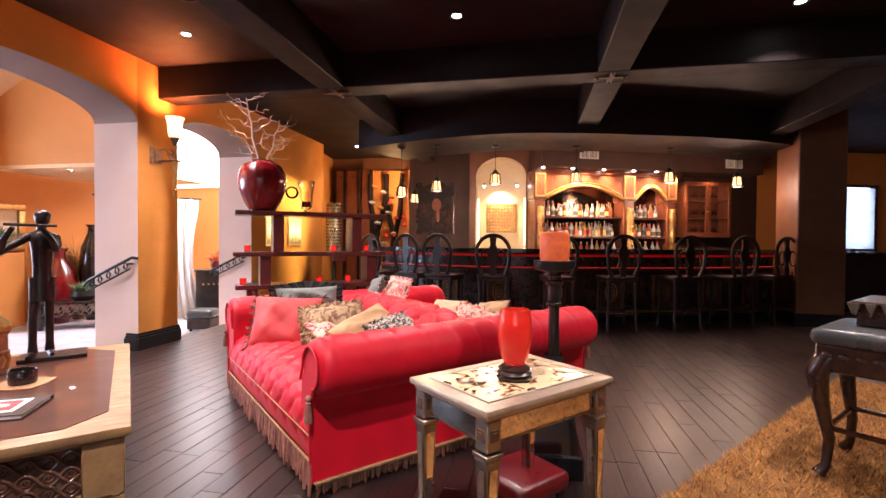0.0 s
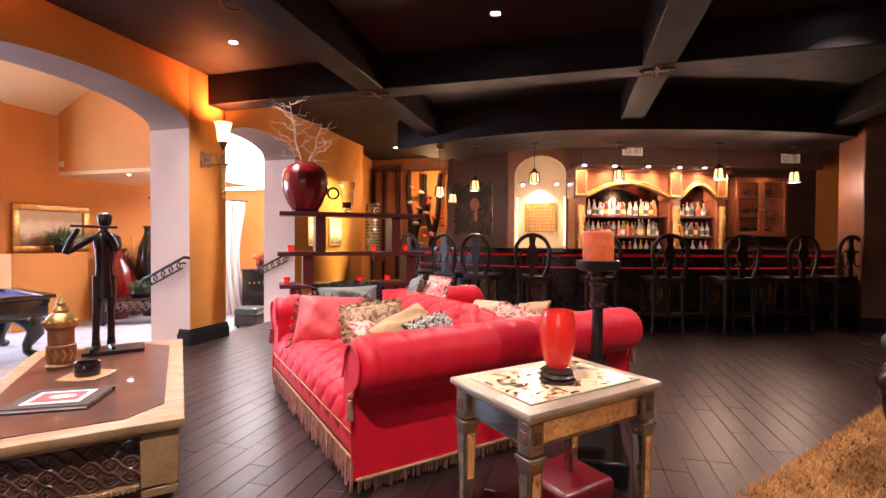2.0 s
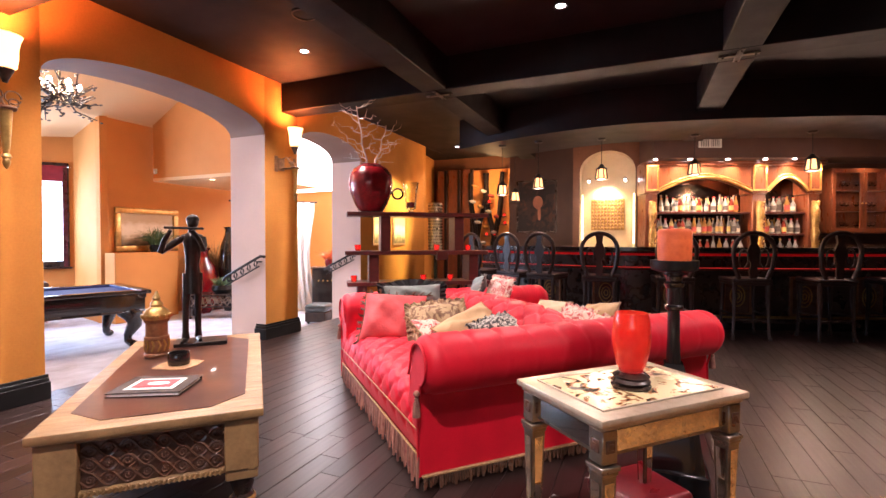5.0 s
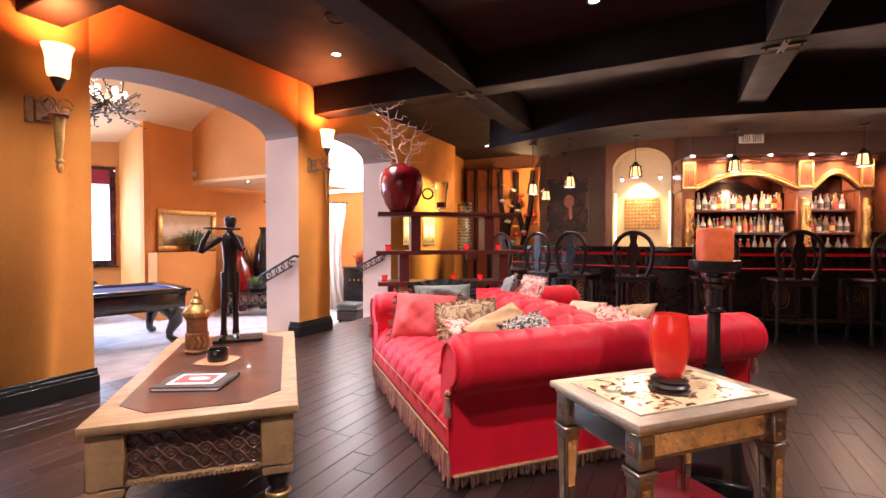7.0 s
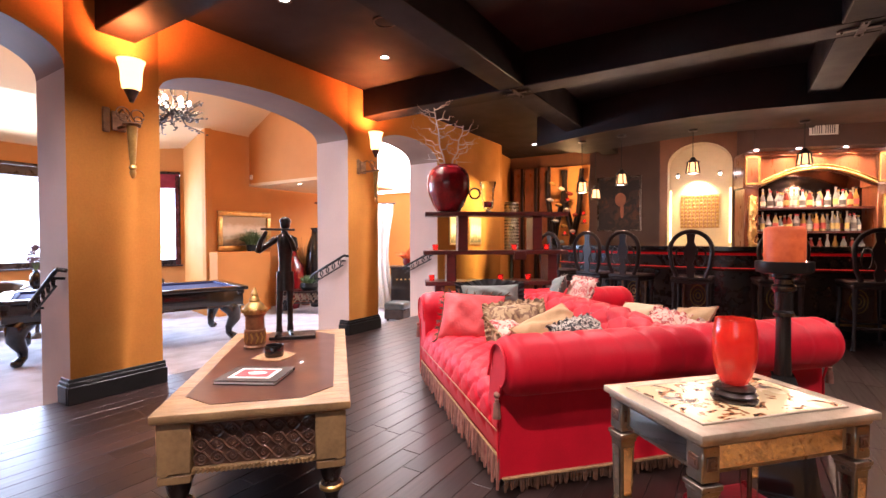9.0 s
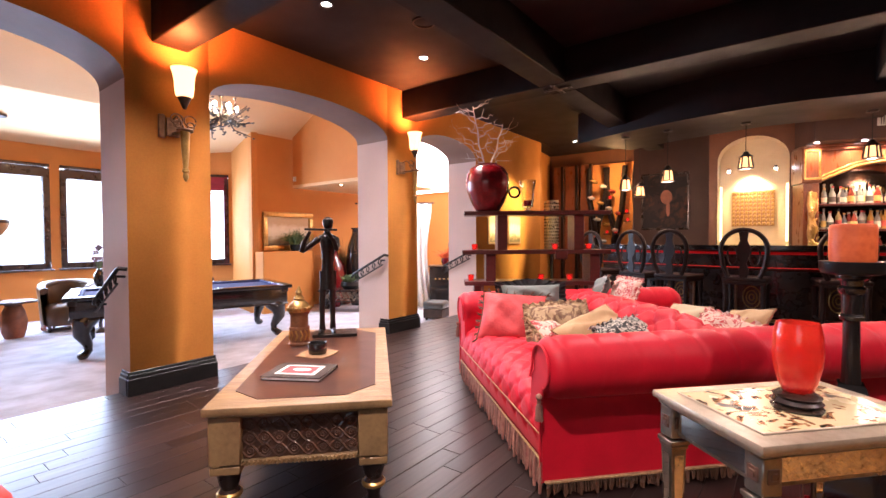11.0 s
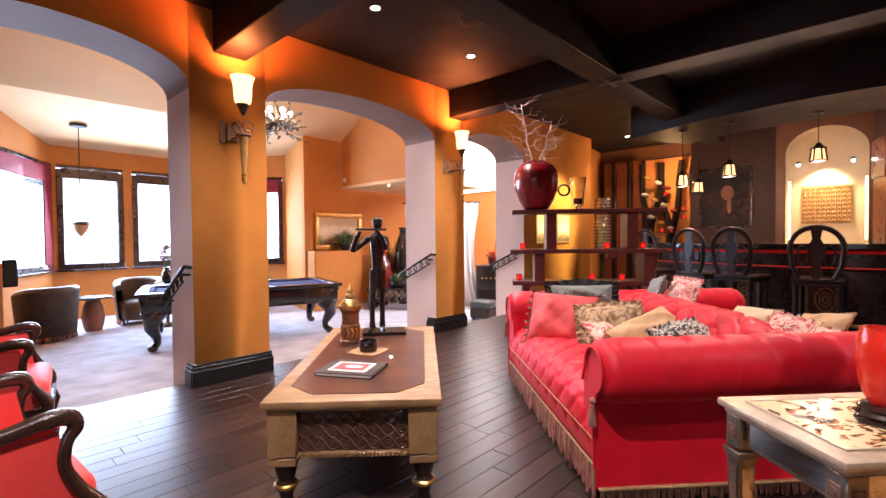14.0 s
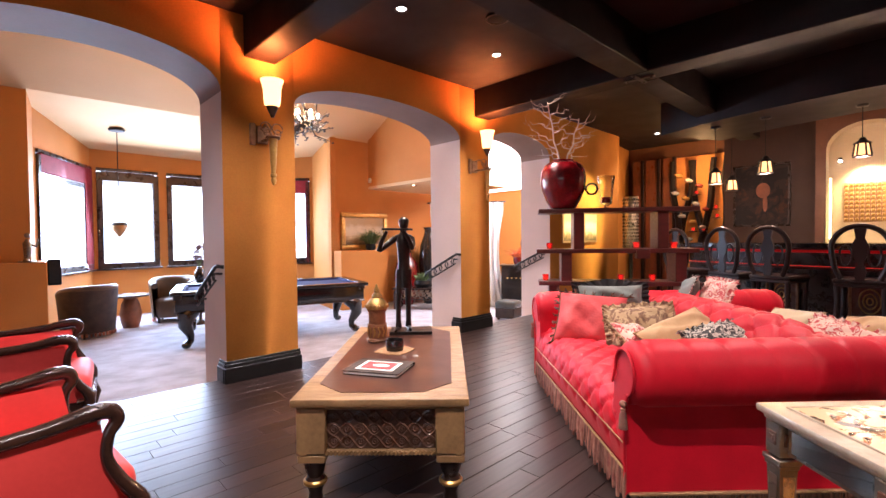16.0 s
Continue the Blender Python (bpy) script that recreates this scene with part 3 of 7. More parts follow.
structure("floor", Geo().box((1.9, 4.0, -0.075), (12.1, 20.0, 0.10)), M["joint"], "dark wooden plank floor of the lounge")
structure("floor_pool_room", Geo().box((-9.0, 3.5, LOW - 0.05), (9.4, 16.0, 0.1)), M["carpet"], "pale grey patterned carpet of the sunken pool room")
g = Geo()
for y0, y1, _ in ARCHES:
    g.box(((WX - 0.07 + WB) / 2 - 0.1, (y0 + y1) / 2, -0.24), (0.62, y1 - y0, 0.16), 0.01)
structure("step", g, M["carpet"], "carpeted step down through the arches")
g = Geo()
for y0, y1, _ in ARCHES:
    g.box((-4.19, (y0 + y1) / 2, -0.103), (0.085, y1 - y0, 0.15), 0.012)
structure("floor_edge", g, M["plank_far"], "dark wooden nosing at the edge of the lounge floor")

# ---- lounge ceiling: dark panels between beams ----
structure("ceiling", Geo().box((2.0, 3.5, CEIL + 0.05), (12.15, 18.0, 0.1)), M["ceiling"], "dark brown painted ceiling panels")


def ceiling_beam(x0, x1, y0, y1, z0=2.77):
    g = Geo().box(((x0 + x1) / 2, (y0 + y1) / 2, (z0 + CEIL) / 2), (x1 - x0, y1 - y0, CEIL - z0), 0.008)
    return solid("ceiling_beam", g, M["beam"], "dark stained boxed ceiling beam", "beam", "ceiling beams")


for x in (-2.0, 0.77, 3.5):
    for y0, y1 in ((-5.0, 1.52), (1.80, 4.45), (4.73, 8.9)):
        ceiling_beam(x - 0.14, x + 0.14, y0, y1)
for y in (1.66, 4.59):
    ceiling_beam(WX + 0.002, 7.6, y - 0.14, y + 0.14)
for y in (1.66, 4.59):
    for x in (-2.0, 0.77):
        g = Geo().box((x, y, 2.762), (0.30, 0.05, 0.012), 0.003).box((x, y, 2.761), (0.05, 0.30, 0.010), 0.003)
        for sx, sy in ((-.12, 0), (.12, 0), (0, -.12), (0, .12)):
            g.ball((x + sx, y + sy, 2.754), 0.012, 8)
        solid("beam_strap", g, M["bronze"], "bronze cross strap under the beam crossing", "strap", "beam straps")


def downlight(x, y, z=CEIL):
    t = thing("downlight", pose(x, y, z), "recessed round ceiling downlight, lit", "downlight", "ceiling downlights")
    part("trim", Geo().lathe([(0.040, -0.001), (0.056, -0.003), (0.060, -0.008), (0.052, -0.012), (0.042, -0.005)], 24), M["bronze"], t)
    part("lens", Geo().lathe([(0, -0.004), (0.036, -0.004), (0.038, -0.001)], 20), M["lens"], t, "glowing white lens")


# fixtures for the seen downlights and for the added unseen ones
for x, y, _, _ in DOWNLIGHTS:
    downlight(x, y)
downlight(-7.54, 6.36, 2.338)
t = thing("ceiling_speaker", pose(-2.63, 3.16, CEIL), "round dark ceiling speaker grille", "speaker")
part("rim", Geo().lathe([(0.09, 0), (0.105, -0.004), (0.105, -0.014), (0.09, -0.016)], 24), M["brown_wall"], t)
part("grille", Geo().lathe([(0, -0.012), (0.05, -0.012), (0.09, -0.008)], 24), M["beam"], t)

# curved dropped soffit over the bar
BAR = [(-2.45, 7.45), (-1.65, 7.10), (-0.45, 6.82), (0.45, 6.92), (1.30, 7.14), (2.25, 7.45), (3.10, 7.85), (3.95, 8.45)]


def shift(poly, d):
    """The open line poly moved d to its left."""
    out = []
    for i, p in enumerate(poly):
        a, b = Vector(poly[max(i - 1, 0)]), Vector(poly[min(i + 1, len(poly) - 1)])
        t = (b - a).normalized()
        out.append((p[0] - t.y * d, p[1] + t.x * d))
    return out


def smooth_line(poly, n=6):
    """A Catmull-Rom line through the points of poly."""
    out = []
    q = [Vector(p) for p in poly]
    q = [2 * q[0] - q[1]] + q + [2 * q[-1] - q[-2]]
    for i in range(1, len(q) - 2):
        for k in range(n):
            s = k / n
            p = 0.5 * ((2 * q[i]) + (q[i + 1] - q[i - 1]) * s + (2 * q[i - 1] - 5 * q[i] + 4 * q[i + 1] - q[i + 2]) * s * s + (3 * q[i] - q[i - 1] - 3 * q[i + 1] + q[i + 2]) * s ** 3)
            out.append((p.x, p.y))
    out.append(tuple(q[-2]))
    return out


CURVE = smooth_line(BAR)
front, back = shift(CURVE, -0.55), shift(CURVE, 0.62)
structure("ceiling_soffit", Geo().prism(front + back[::-1], 2.66, CEIL - 0.002), M["ceiling"], "curved dropped soffit over the bar")
front, back = shift(CURVE, -0.50), shift(CURVE, 0.56)

# ---- walls of the lounge ----
def wall(name, a, b, z0, z1, material, label, th=0.12, openings=()):
    """A wall from a to b, its room face on the line; the body lies to the left of a->b. openings: (s0, s1, z0, z1)."""
    a, b = Vector(a), Vector(b)
    d = (b - a)
    length = d.length
    m = Matrix.Translation((a.x, a.y, 0)) @ Matrix.Rotation(math.atan2(d.y, d.x), 4, 'Z')
    g = Geo()
    cuts = sorted({0.0, length, *[o[0] for o in openings], *[o[1] for o in openings]})
    for s0, s1 in zip(cuts, cuts[1:]):
        spans = [(z0, z1)]
        for o in openings:
            if o[0] <= s0 + 1e-6 and o[1] >= s1 - 1e-6:
                spans = [(lo, min(hi, o[2])) for lo, hi in spans if lo < o[2]] + [(max(lo, o[3]), hi) for lo, hi in spans if hi > o[3]]
        for lo, hi in spans:
            if hi - lo > 1e-4:
                g.box(((s0 + s1) / 2, th / 2, (lo + hi) / 2), (s1 - s0, th, hi - lo), 0, m)
    bmesh.ops.remove_doubles(g.bm, verts=g.bm.verts, dist=0.0004)
    return structure(name, g, material, label)


NL, NR = Vector((-1.12, 8.62)), Vector((0.05, 8.70))        # ends of the niche wall
BB0, BB1 = Vector((0.05, 8.70)), Vector((4.55, 10.45))      # line of the back bar
wall("wall_north_1", (-4.6, 10.2), (-2.45, 10.2), 0, CEIL, M["tan_wall"], "copper brown wall beyond the wine rack")
wall("wall_north_2", (-2.45, 10.2), (-2.45, 9.33), 0, CEIL, M["brown_wall"], "brown return wall beside the painting")
wall("wall_north_3", (-2.45, 9.2), (-1.12, 9.2), 0, CEIL, M["brown_wall"], "dark brown wall behind the painting")
wall("wall_north_6", tuple(BB0), tuple(BB1), 0, CEIL, M["brown_wall"], "dark brown wall behind the back bar")
wall("wall_north_7", tuple(BB1), (7.6, 11.4), 0, CEIL, M["orange"], "orange wall with a blind window beyond the column", openings=[(1.95, 2.75, 1.05, 2.45)])
wall("wall_east", (7.6, 11.4), (7.6, -5.0), 0, CEIL, M["tan_wall"], "copper plaster side wall")
wall("wall_south", (7.6, -5.0), (-4.1, -5.0), 0, CEIL, M["ochre"], "ochre wall behind the seating", openings=[(5.6, 8.4, 0.8, 2.6)])
wall("wall_west_end", (-4.355, 8.55), (-4.6, 10.2), 0, CEIL, M["ochre"], "ochre wall towards the back hall")

# pier beside the bar
g = Geo().box((4.14, 7.82, 1.56), (0.62, 0.62, 3.116), 0.012)
structure("wall_pier", g, M["tan_wall"], "copper plaster pier at the end of the bar")
for a, b, n in (((3.83, 7.51), (4.45, 7.51), (0, -1)), ((3.83, 7.51), (3.83, 8.13), (-1, 0))):
    baseboard(*a, *b, *n)

# arched niche beside the back bar
bm = bmesh.new()
nx0, nx1, nt, ns = -1.0, -0.07, 2.78, 2.42


def at_niche(x, d, z):
    s = (x - NL.x) / (NR.x - NL.x)
    y = NL.y + (NR.y - NL.y) * s
    return (x, y + d, z)


arc = [(nx0 + (nx1 - nx0) * (1 - math.cos(math.pi * i / 20)) / 2, ns + (nt - ns) * math.sin(math.pi * i / 20)) for i in range(21)]
for (xa, za), (xb, zb) in zip(arc, arc[1:]):
    quad([at_niche(xa, 0, za), at_niche(xb, 0, zb), at_niche(xb, 0, CEIL), at_niche(xa, 0, CEIL)], 0)
    quad([at_niche(xa, 0, za), at_niche(xb, 0, zb), at_niche(xb, 0.3, zb), at_niche(xa, 0.3, za)], 1)
    quad([at_niche(xa, 0.3, 0.6), at_niche(xb, 0.3, 0.6), at_niche(xb, 0.3, zb), at_niche(xa, 0.3, za)], 1)
for xa, xb in ((NL.x, nx0), (nx1, NR.x)):
    quad([at_niche(xa, 0, 0), at_niche(xb, 0, 0), at_niche(xb, 0, CEIL), at_niche(xa, 0, CEIL)], 0)
for x in (nx0, nx1):
    quad([at_niche(x, 0, 0.6), at_niche(x, 0.3, 0.6), at_niche(x, 0.3, ns), at_niche(x, 0, ns)], 1)
quad([at_niche(nx0, 0, 0), at_niche(nx1, 0, 0), at_niche(nx1, 0, 0.6), at_niche(nx0, 0, 0.6)], 0)
quad([at_niche(nx0, 0, 0.6), at_niche(nx1, 0, 0.6), at_niche(nx1, 0.3, 0.6), at_niche(nx0, 0.3, 0.6)], 1)
quad([(NL.x, NL.y, 0), (NL.x, 9.2, 0), (NL.x, 9.2, CEIL), (NL.x, NL.y, CEIL)], 0)
bmesh.ops.remove_doubles(bm, verts=bm.verts, dist=0.0005)
structure("wall_niche", bm, [M["tan_wall"], M["niche"]], "copper wall with a pale arched display niche")

# ---- pool room shell ----
R0, R1, R2, R3, R4, R5 = (-8.95, 0.30), (-9.6, 0.38), (-11.4, 1.28), (-11.5, 3.8), (-10.25, 5.45), (-8.9, 5.15)
WZ = (0.66, 2.68)
wall("wall_pool_1", (-8.95, -4.4), R0, LOW, 4.6, M["orange"], "orange plaster wall of the pool room")
wall("wall_pool_2", R0, R1, LOW, 4.6, M["orange"], "orange return wall of the bay")
wall("wall_pool_3", R1, R2, LOW, 4.6, M["orange"], "orange bay wall with a window", openings=[(0.07, 2.08, *WZ)])
wall("wall_pool_4", R2, R3, LOW, 4.6, M["orange"], "orange bay wall with two windows", openings=[(0.10, 1.18, *WZ), (1.34, 2.42, *WZ)])
wall("wall_pool_5", R3, R4, LOW, 4.6, M["orange"], "orange bay wall with a window", openings=[(0.45, 2.0, *WZ)])
wall("wall_pool_6", R4, R5, LOW, 4.6, M["orange"], "orange return wall of the bay")
wall("wall_pool_7", R5, (-8.9, 9.6), LOW, 4.6, M["orange"], "orange plaster wall with a landscape painting")
wall("wall_pool_8", (-8.9, 9.6), (-4.63, 9.6), LOW, 4.6, M["orange"], "orange wall of the draped room")
wall("wall_pool_9", (-4.63, -4.4), (-8.95, -4.4), LOW, 4.6, M["orange"], "orange end wall of the pool room")
# header over the alcove, and the alcove's low ceiling
structure("wall_header", Geo().box((-7.55, 6.16, 3.50), (2.6, 0.12, 2.2)), M["orange"], "orange header wall over the alcove")
bm = bmesh.new()
quad([(-8.85, 9.55, 2.42), (-4.64, 9.55, 2.42), (-4.64, 6.85, 3.7), (-8.85, 6.85, 3.7)], 0)
structure("window_skylight", bm, M["skylight"], "bright sloping skylight over the draped room", 0)
structure("ceiling_alcove", Geo().box((-7.70, 7.25, 2.37), (2.3, 2.3, 0.06)), M["vault"], "low plain alcove ceiling")
structure("wall_half", Geo().box((-8.72, 5.80, 0.315), (0.30, 1.22, 1.27), 0.01), M["orange"], "orange half wall ledge under the painting")
structure("wall_half_2", Geo().box((-9.15, -0.845, 0.30), (0.9, 2.61, 1.24), 0.01), M["orange"], "orange half wall beside the bay")
t = thing("alarm_sensor", pose(-8.75, 6.098, 2.53), "small white alarm sensor on the header wall", "sensor")
part("case", Geo().box((0, -0.02, 0), (0.07, 0.04, 0.10), 0.008, seg=2), M["plate"], t)
part("lens", Geo().ball((0, -0.040, -0.015), (0.02, 0.006, 0.02), 8), M["white"], t)
# vaulted ceiling rising from the bay to the arcade
bm = bmesh.new()
for (xa, za), (xb, zb) in (((-11.8, 2.98), (-8.92, 3.40)), ((-8.92, 3.40), (-7.2, 4.30)), ((-7.2, 4.30), (-4.6, 4.50))):
    quad([(xa, -4.6, za), (xa, 9.8, za), (xb, 9.8, zb), (xb, -4.6, zb)], 0)
structure("ceiling_vault", bm, M["vault"], "cream sloping ceiling of the pool room", 0)


def bay_window(i, a, b, s0, s1, valance):
    """A dark-framed window with a blind box, set in its opening, and bright outdoors beyond."""
    a, b = Vector(a), Vector(b)
    d = b - a
    m = Matrix.Translation((a.x, a.y, 0)) @ Matrix.Rotation(math.atan2(d.y, d.x), 4, 'Z')
    t = thing("window_%d" % i, m, "tall dark-framed window, bright daylight outside", "window", "bay windows")
    tagged(t, kind="structure")
    z0, z1 = WZ
    w = s1 - s0
    for name, c, s in (("window_frame", ((s0 + s1) / 2, 0.03, z1 - 0.03), (w, 0.13, 0.06)), ("window_frame", ((s0 + s1) / 2, 0.03, z0 + 0.055), (w, 0.13, 0.11)),
                       ("window_frame", (s0 + 0.05, 0.03, (z0 + z1) / 2), (0.10, 0.13, z1 - z0 - 0.17)), ("window_frame", (s1 - 0.05, 0.03, (z0 + z1) / 2), (0.10, 0.13, z1 - z0 - 0.17))):
        part(name, Geo().box(c, s, 0.008), M["ebony"], t)
    part("window_sill", Geo().box(((s0 + s1) / 2, -0.03, z0 - 0.02), (w + 0.08, 0.10, 0.035), 0.006), M["ebony"], t)
    part("blind_box", Geo().box(((s0 + s1) / 2, -0.005, z1 - (0.21 if valance else 0.16)), (w - 0.15, 0.06, 0.30 if valance else 0.19), 0.01), M["valance" if valance else "ebony"], t, "dark red fabric valance" if valance else "raised dark blind")
    for k in range(4):
        part("slat", Geo().box(((s0 + s1) / 2, 0.0, z1 - (0.38 if valance else 0.27) - 0.022 * k), (w - 0.16, 0.05, 0.006)), M["iron"], t)
    if valance:
        part("side_drape", Geo().sheet(lambda u, v: (s1 - 0.02 - (0.34 if i == 1 else 0.07) * u, -0.03 + 0.012 * math.sin(u * 25), z0 + (z1 - z0) * v), 12, 4), M["valance"], t, "dark red side drape")
    pane = part("pane", Geo().box(((s0 + s1) / 2, 0.06, (z0 + z1) / 2), (w - 0.18, 0.006, z1 - z0 - 0.16)), M["clearglass"], t)
    pane.visible_shadow = False


bay_window(1, R1, R2, 0.07, 2.08, True)
bay_window(2, R2, R3, 0.10, 1.18, False)
bay_window(3, R2, R3, 1.34, 2.42, False)
bay_window(4, R3, R4, 0.45, 2.0, True)
g = Geo().sheet(lambda u, v: (-13.2 + 1.6 * abs(2 * u - 1) ** 2, -1.5 + 8.0 * u, -1.0 + 5.5 * v), 16, 2)
structure("backdrop", g, M["outside"], "bright white overcast daylight outside the bay", 0)

# ceiling over the hall behind the arcade's end
structure("ceiling_hall", Geo().box((-4.4, 9.6, CEIL + 0.05), (0.62, 2.4, 0.1)), M["ceiling"], "dark ceiling of the back hall")


# ---- the two-sided chesterfield ----
def crease(s, w):
    d = abs(s - round(s))
    return math.exp(-(d / w) ** 2)


def tufted(profile, y0, y1, step, depth, lo, hi, n=64):
    """A sheet along a profile of (x, z), buttoned in diamonds where the profile's length lies between lo and hi."""
    p = [Vector((x, 0, z)) for x, z in profile]
    ls = [0.0]
    for a, b in zip(p, p[1:]):
        ls.append(ls[-1] + (b - a).length)

    def at(d):
        for k in range(len(p) - 1):
            if d <= ls[k + 1] or k == len(p) - 2:
                s = (d - ls[k]) / max(1e-6, ls[k + 1] - ls[k])
                return p[k].lerp(p[k + 1], s), (p[k + 1] - p[k]).normalized()

    def fn(u, v):
        d = v * ls[-1]
        q, t = at(d)
        _, t0 = at(max(0, d - 0.03))
        _, t1 = at(min(ls[-1], d + 0.03))
        t = (t + t0 + t1).normalized()
        nrm = Vector((-t.z, 0, t.x))
        y = y0 + (y1 - y0) * u
        k = 0.0
        if lo < d < hi:
            a, b = d / step + y / step, d / step - y / step
            ca, cb = crease(a / 2, 0.085), crease(b / 2, 0.085)
            k = -depth * (0.45 * max(ca, cb) + 0.8 * ca * cb) + depth * 0.25
        edge = min(1.0, (d - lo) / 0.05, (hi - d) / 0.05) if lo < d < hi else 0
        return q + nrm * k * max(0, edge) + Vector((0, y, 0))

    return fn


def dipped(fn, y0, y1):
    """The sheet with its crest sinking behind the arms at both ends."""
    def out(u, v):
        p = fn(u, v)
        s = max(0.0, min(1.0, (p.y - y0) / 0.48, (y1 - p.y) / 0.30))
        s = s * s * (3 - 2 * s)
        if p.z > 0.45:
            p.z = 0.45 + (p.z - 0.45) * (0.80 + 0.20 * s)
        return p
    return out


SOFA_D, SOFA_L = 2.05, 1.90
sofa = thing("sofa", pose(-0.93, 1.92, 0, 0, 0, 47), "two-sided red velvet tufted chesterfield sofa with bullion fringe", "sofa")
g = Geo().box((SOFA_D / 2, SOFA_L / 2, 0.26), (SOFA_D - 0.10, SOFA_L - 0.16, 0.28), 0.01)
part("base", g, M["redflat"], sofa)
seat_profile = [(0.035, 0.155), (0.025, 0.20), (0.02, 0.30), (0.025, 0.38), (0.05, 0.43), (0.10, 0.455), (0.2, 0.465), (0.5, 0.46), (0.82, 0.44)]
for name, flip in (("seat", False), ("seat", True)):
    fn = tufted(seat_profile, 0.05, SOFA_L - 0.05, 0.088, 0.032, 0.05, 1.02)
    g = Geo().sheet((lambda u, v: Vector((SOFA_D - fn(u, v).x, fn(u, v).y, fn(u, v).z))) if flip else fn, 132, 70)
    part(name, g, M["red"], sofa, "deep buttoned red velvet seat", 80)
back_profile = [(0.80, 0.42), (0.855, 0.55), (0.875, 0.66), (0.90, 0.70), (0.945, 0.746), (1.025, 0.762), (1.105, 0.746), (1.15, 0.70), (1.175, 0.66), (1.195, 0.55), (1.25, 0.42)]
part("backrest", Geo().sheet(dipped(tufted(back_profile, 0.10, SOFA_L - 0.10, 0.10, 0.042, 0.05, 0.96), 0.10, SOFA_L - 0.10), 120, 64), M["red"], sofa, "deep buttoned red velvet centre back", 80)


def arm_section(n=28):
    """Rolled arm: (y, z) from the outer foot over the roll to the inner foot."""
    pts = [(0.035, 0.06), (0.04, 0.25), (0.045, 0.38), (0.045, 0.455), (-0.01, 0.475)]
    for i in range(n + 1):
        a = radians(250 - 265 * i / n)
        pts.append((0.04 + 0.145 * math.cos(a), 0.60 + 0.145 * math.sin(a)))
    return pts + [(0.18, 0.52), (0.19, 0.40)]


def sofa_arm(flip):
    sec = arm_section()

    def fn(u, v):
        k = min(len(sec) - 1, int(round(v * (len(sec) - 1))))
        y, z = sec[k]
        x = 0.02 + (SOFA_D - 0.04) * u
        if 8 <= k <= 30:
            w = math.sin(math.pi * (k - 8) / 22)
            c = -0.0055 * w * crease((x - 0.09 + 0.012 * math.sin(k * 0.35)) / 0.168, 0.07) - 0.014 * crease((x - 0.09) / 0.168, 0.09) * math.exp(-((k - 22) / 1.8) ** 2)
            r = Vector((y - 0.04, z - 0.60)).normalized()
            y, z = y + r.x * c, z + r.y * c
        if 4 <= k <= 33:
            # rounded shoulders at both ends of the roll
            e = min(1.0, min(x - 0.02, SOFA_D - 0.02 - x) / 0.07)
            q = 0.70 + 0.30 * math.sqrt(max(0.0, 1 - (1 - e) ** 2))
            y, z = 0.06 + (y - 0.06) * q, 0.60 + (z - 0.60) * q
        return Vector((x, SOFA_L - y if flip else y, z))

    g = Geo().sheet(fn, 200, len(sec) - 1)
    for x in (0.02, SOFA_D - 0.02):
        poly = [tuple(fn(0.0 if x < 1 else 1.0, i / (len(sec) - 1))) for i in range(len(sec))]
        g.bm.faces.new([g.bm.verts.new(p) for p in poly])
    a = part("arm", g, M["red"], sofa, "rolled red velvet arm with pleats", 50)
    # corded edge round both scroll fronts
    for x in (0.012, SOFA_D - 0.012):
        part("cord", Geo().tube([(x, *fn(0.0 if x < 1 else 1.0, i / (len(sec) - 1)).yz) for i in range(0, len(sec), 2)], 0.007, 6), M["redflat"], a, "red corded edge")
    g = Geo().box((SOFA_D / 2, SOFA_L - 0.022 if flip else 0.022, 0.066), (SOFA_D - 0.05, 0.02, 0.012), 0.003)
    part("nailhead_strip", g, M["gimp"], a)


sofa_arm(False)
sofa_arm(True)
for x in (-0.004, SOFA_D + 0.004):
    for y in (0.02, SOFA_L - 0.02):
        g = Geo().ball((x, y, 0.47), 0.016, 10).lathe([(0.004, 0.455), (0.012, 0.45), (0.010, 0.435), (0.016, 0.425), (0.020, 0.36), (0, 0.358)], 10, (x, y, 0))
        part("tassel", g, M["fringe"], sofa, "gilt tassel below the scroll")
for x in (0.015, SOFA_D - 0.015):
    g = Geo().tube([(x, 0.05, 0.162), (x, SOFA_L - 0.05, 0.162)], 0.006, 6).tube([(x - 0.006, 0.05, 0.285), (x - 0.006, SOFA_L - 0.05, 0.285)], 0.0035, 5)
    part("braid", g, M["gimp"], sofa, "gilt braid along the seat rail")
rng = random.Random(4)


def fringe_run(a, b, n, k=1.0):
    g = Geo()
    a, b = Vector(a), Vector(b)
    side = (b - a).normalized().cross(Vector((0, 0, 1)))
    for i in range(n):
        p = a.lerp(b, (i + 0.5) / n)
        dz = k * (rng.uniform(0.10, 0.135) if i % 6 else 0.15)
        o = side * rng.uniform(-0.012, 0.012)
        r = 0.0055 if i % 6 else 0.010
        g.tube([p, p + o * 0.6 - Vector((0, 0, dz * 0.6)), p + o - Vector((0, 0, dz))], [r * 0.6, r, r * 0.8], 4)
    return g


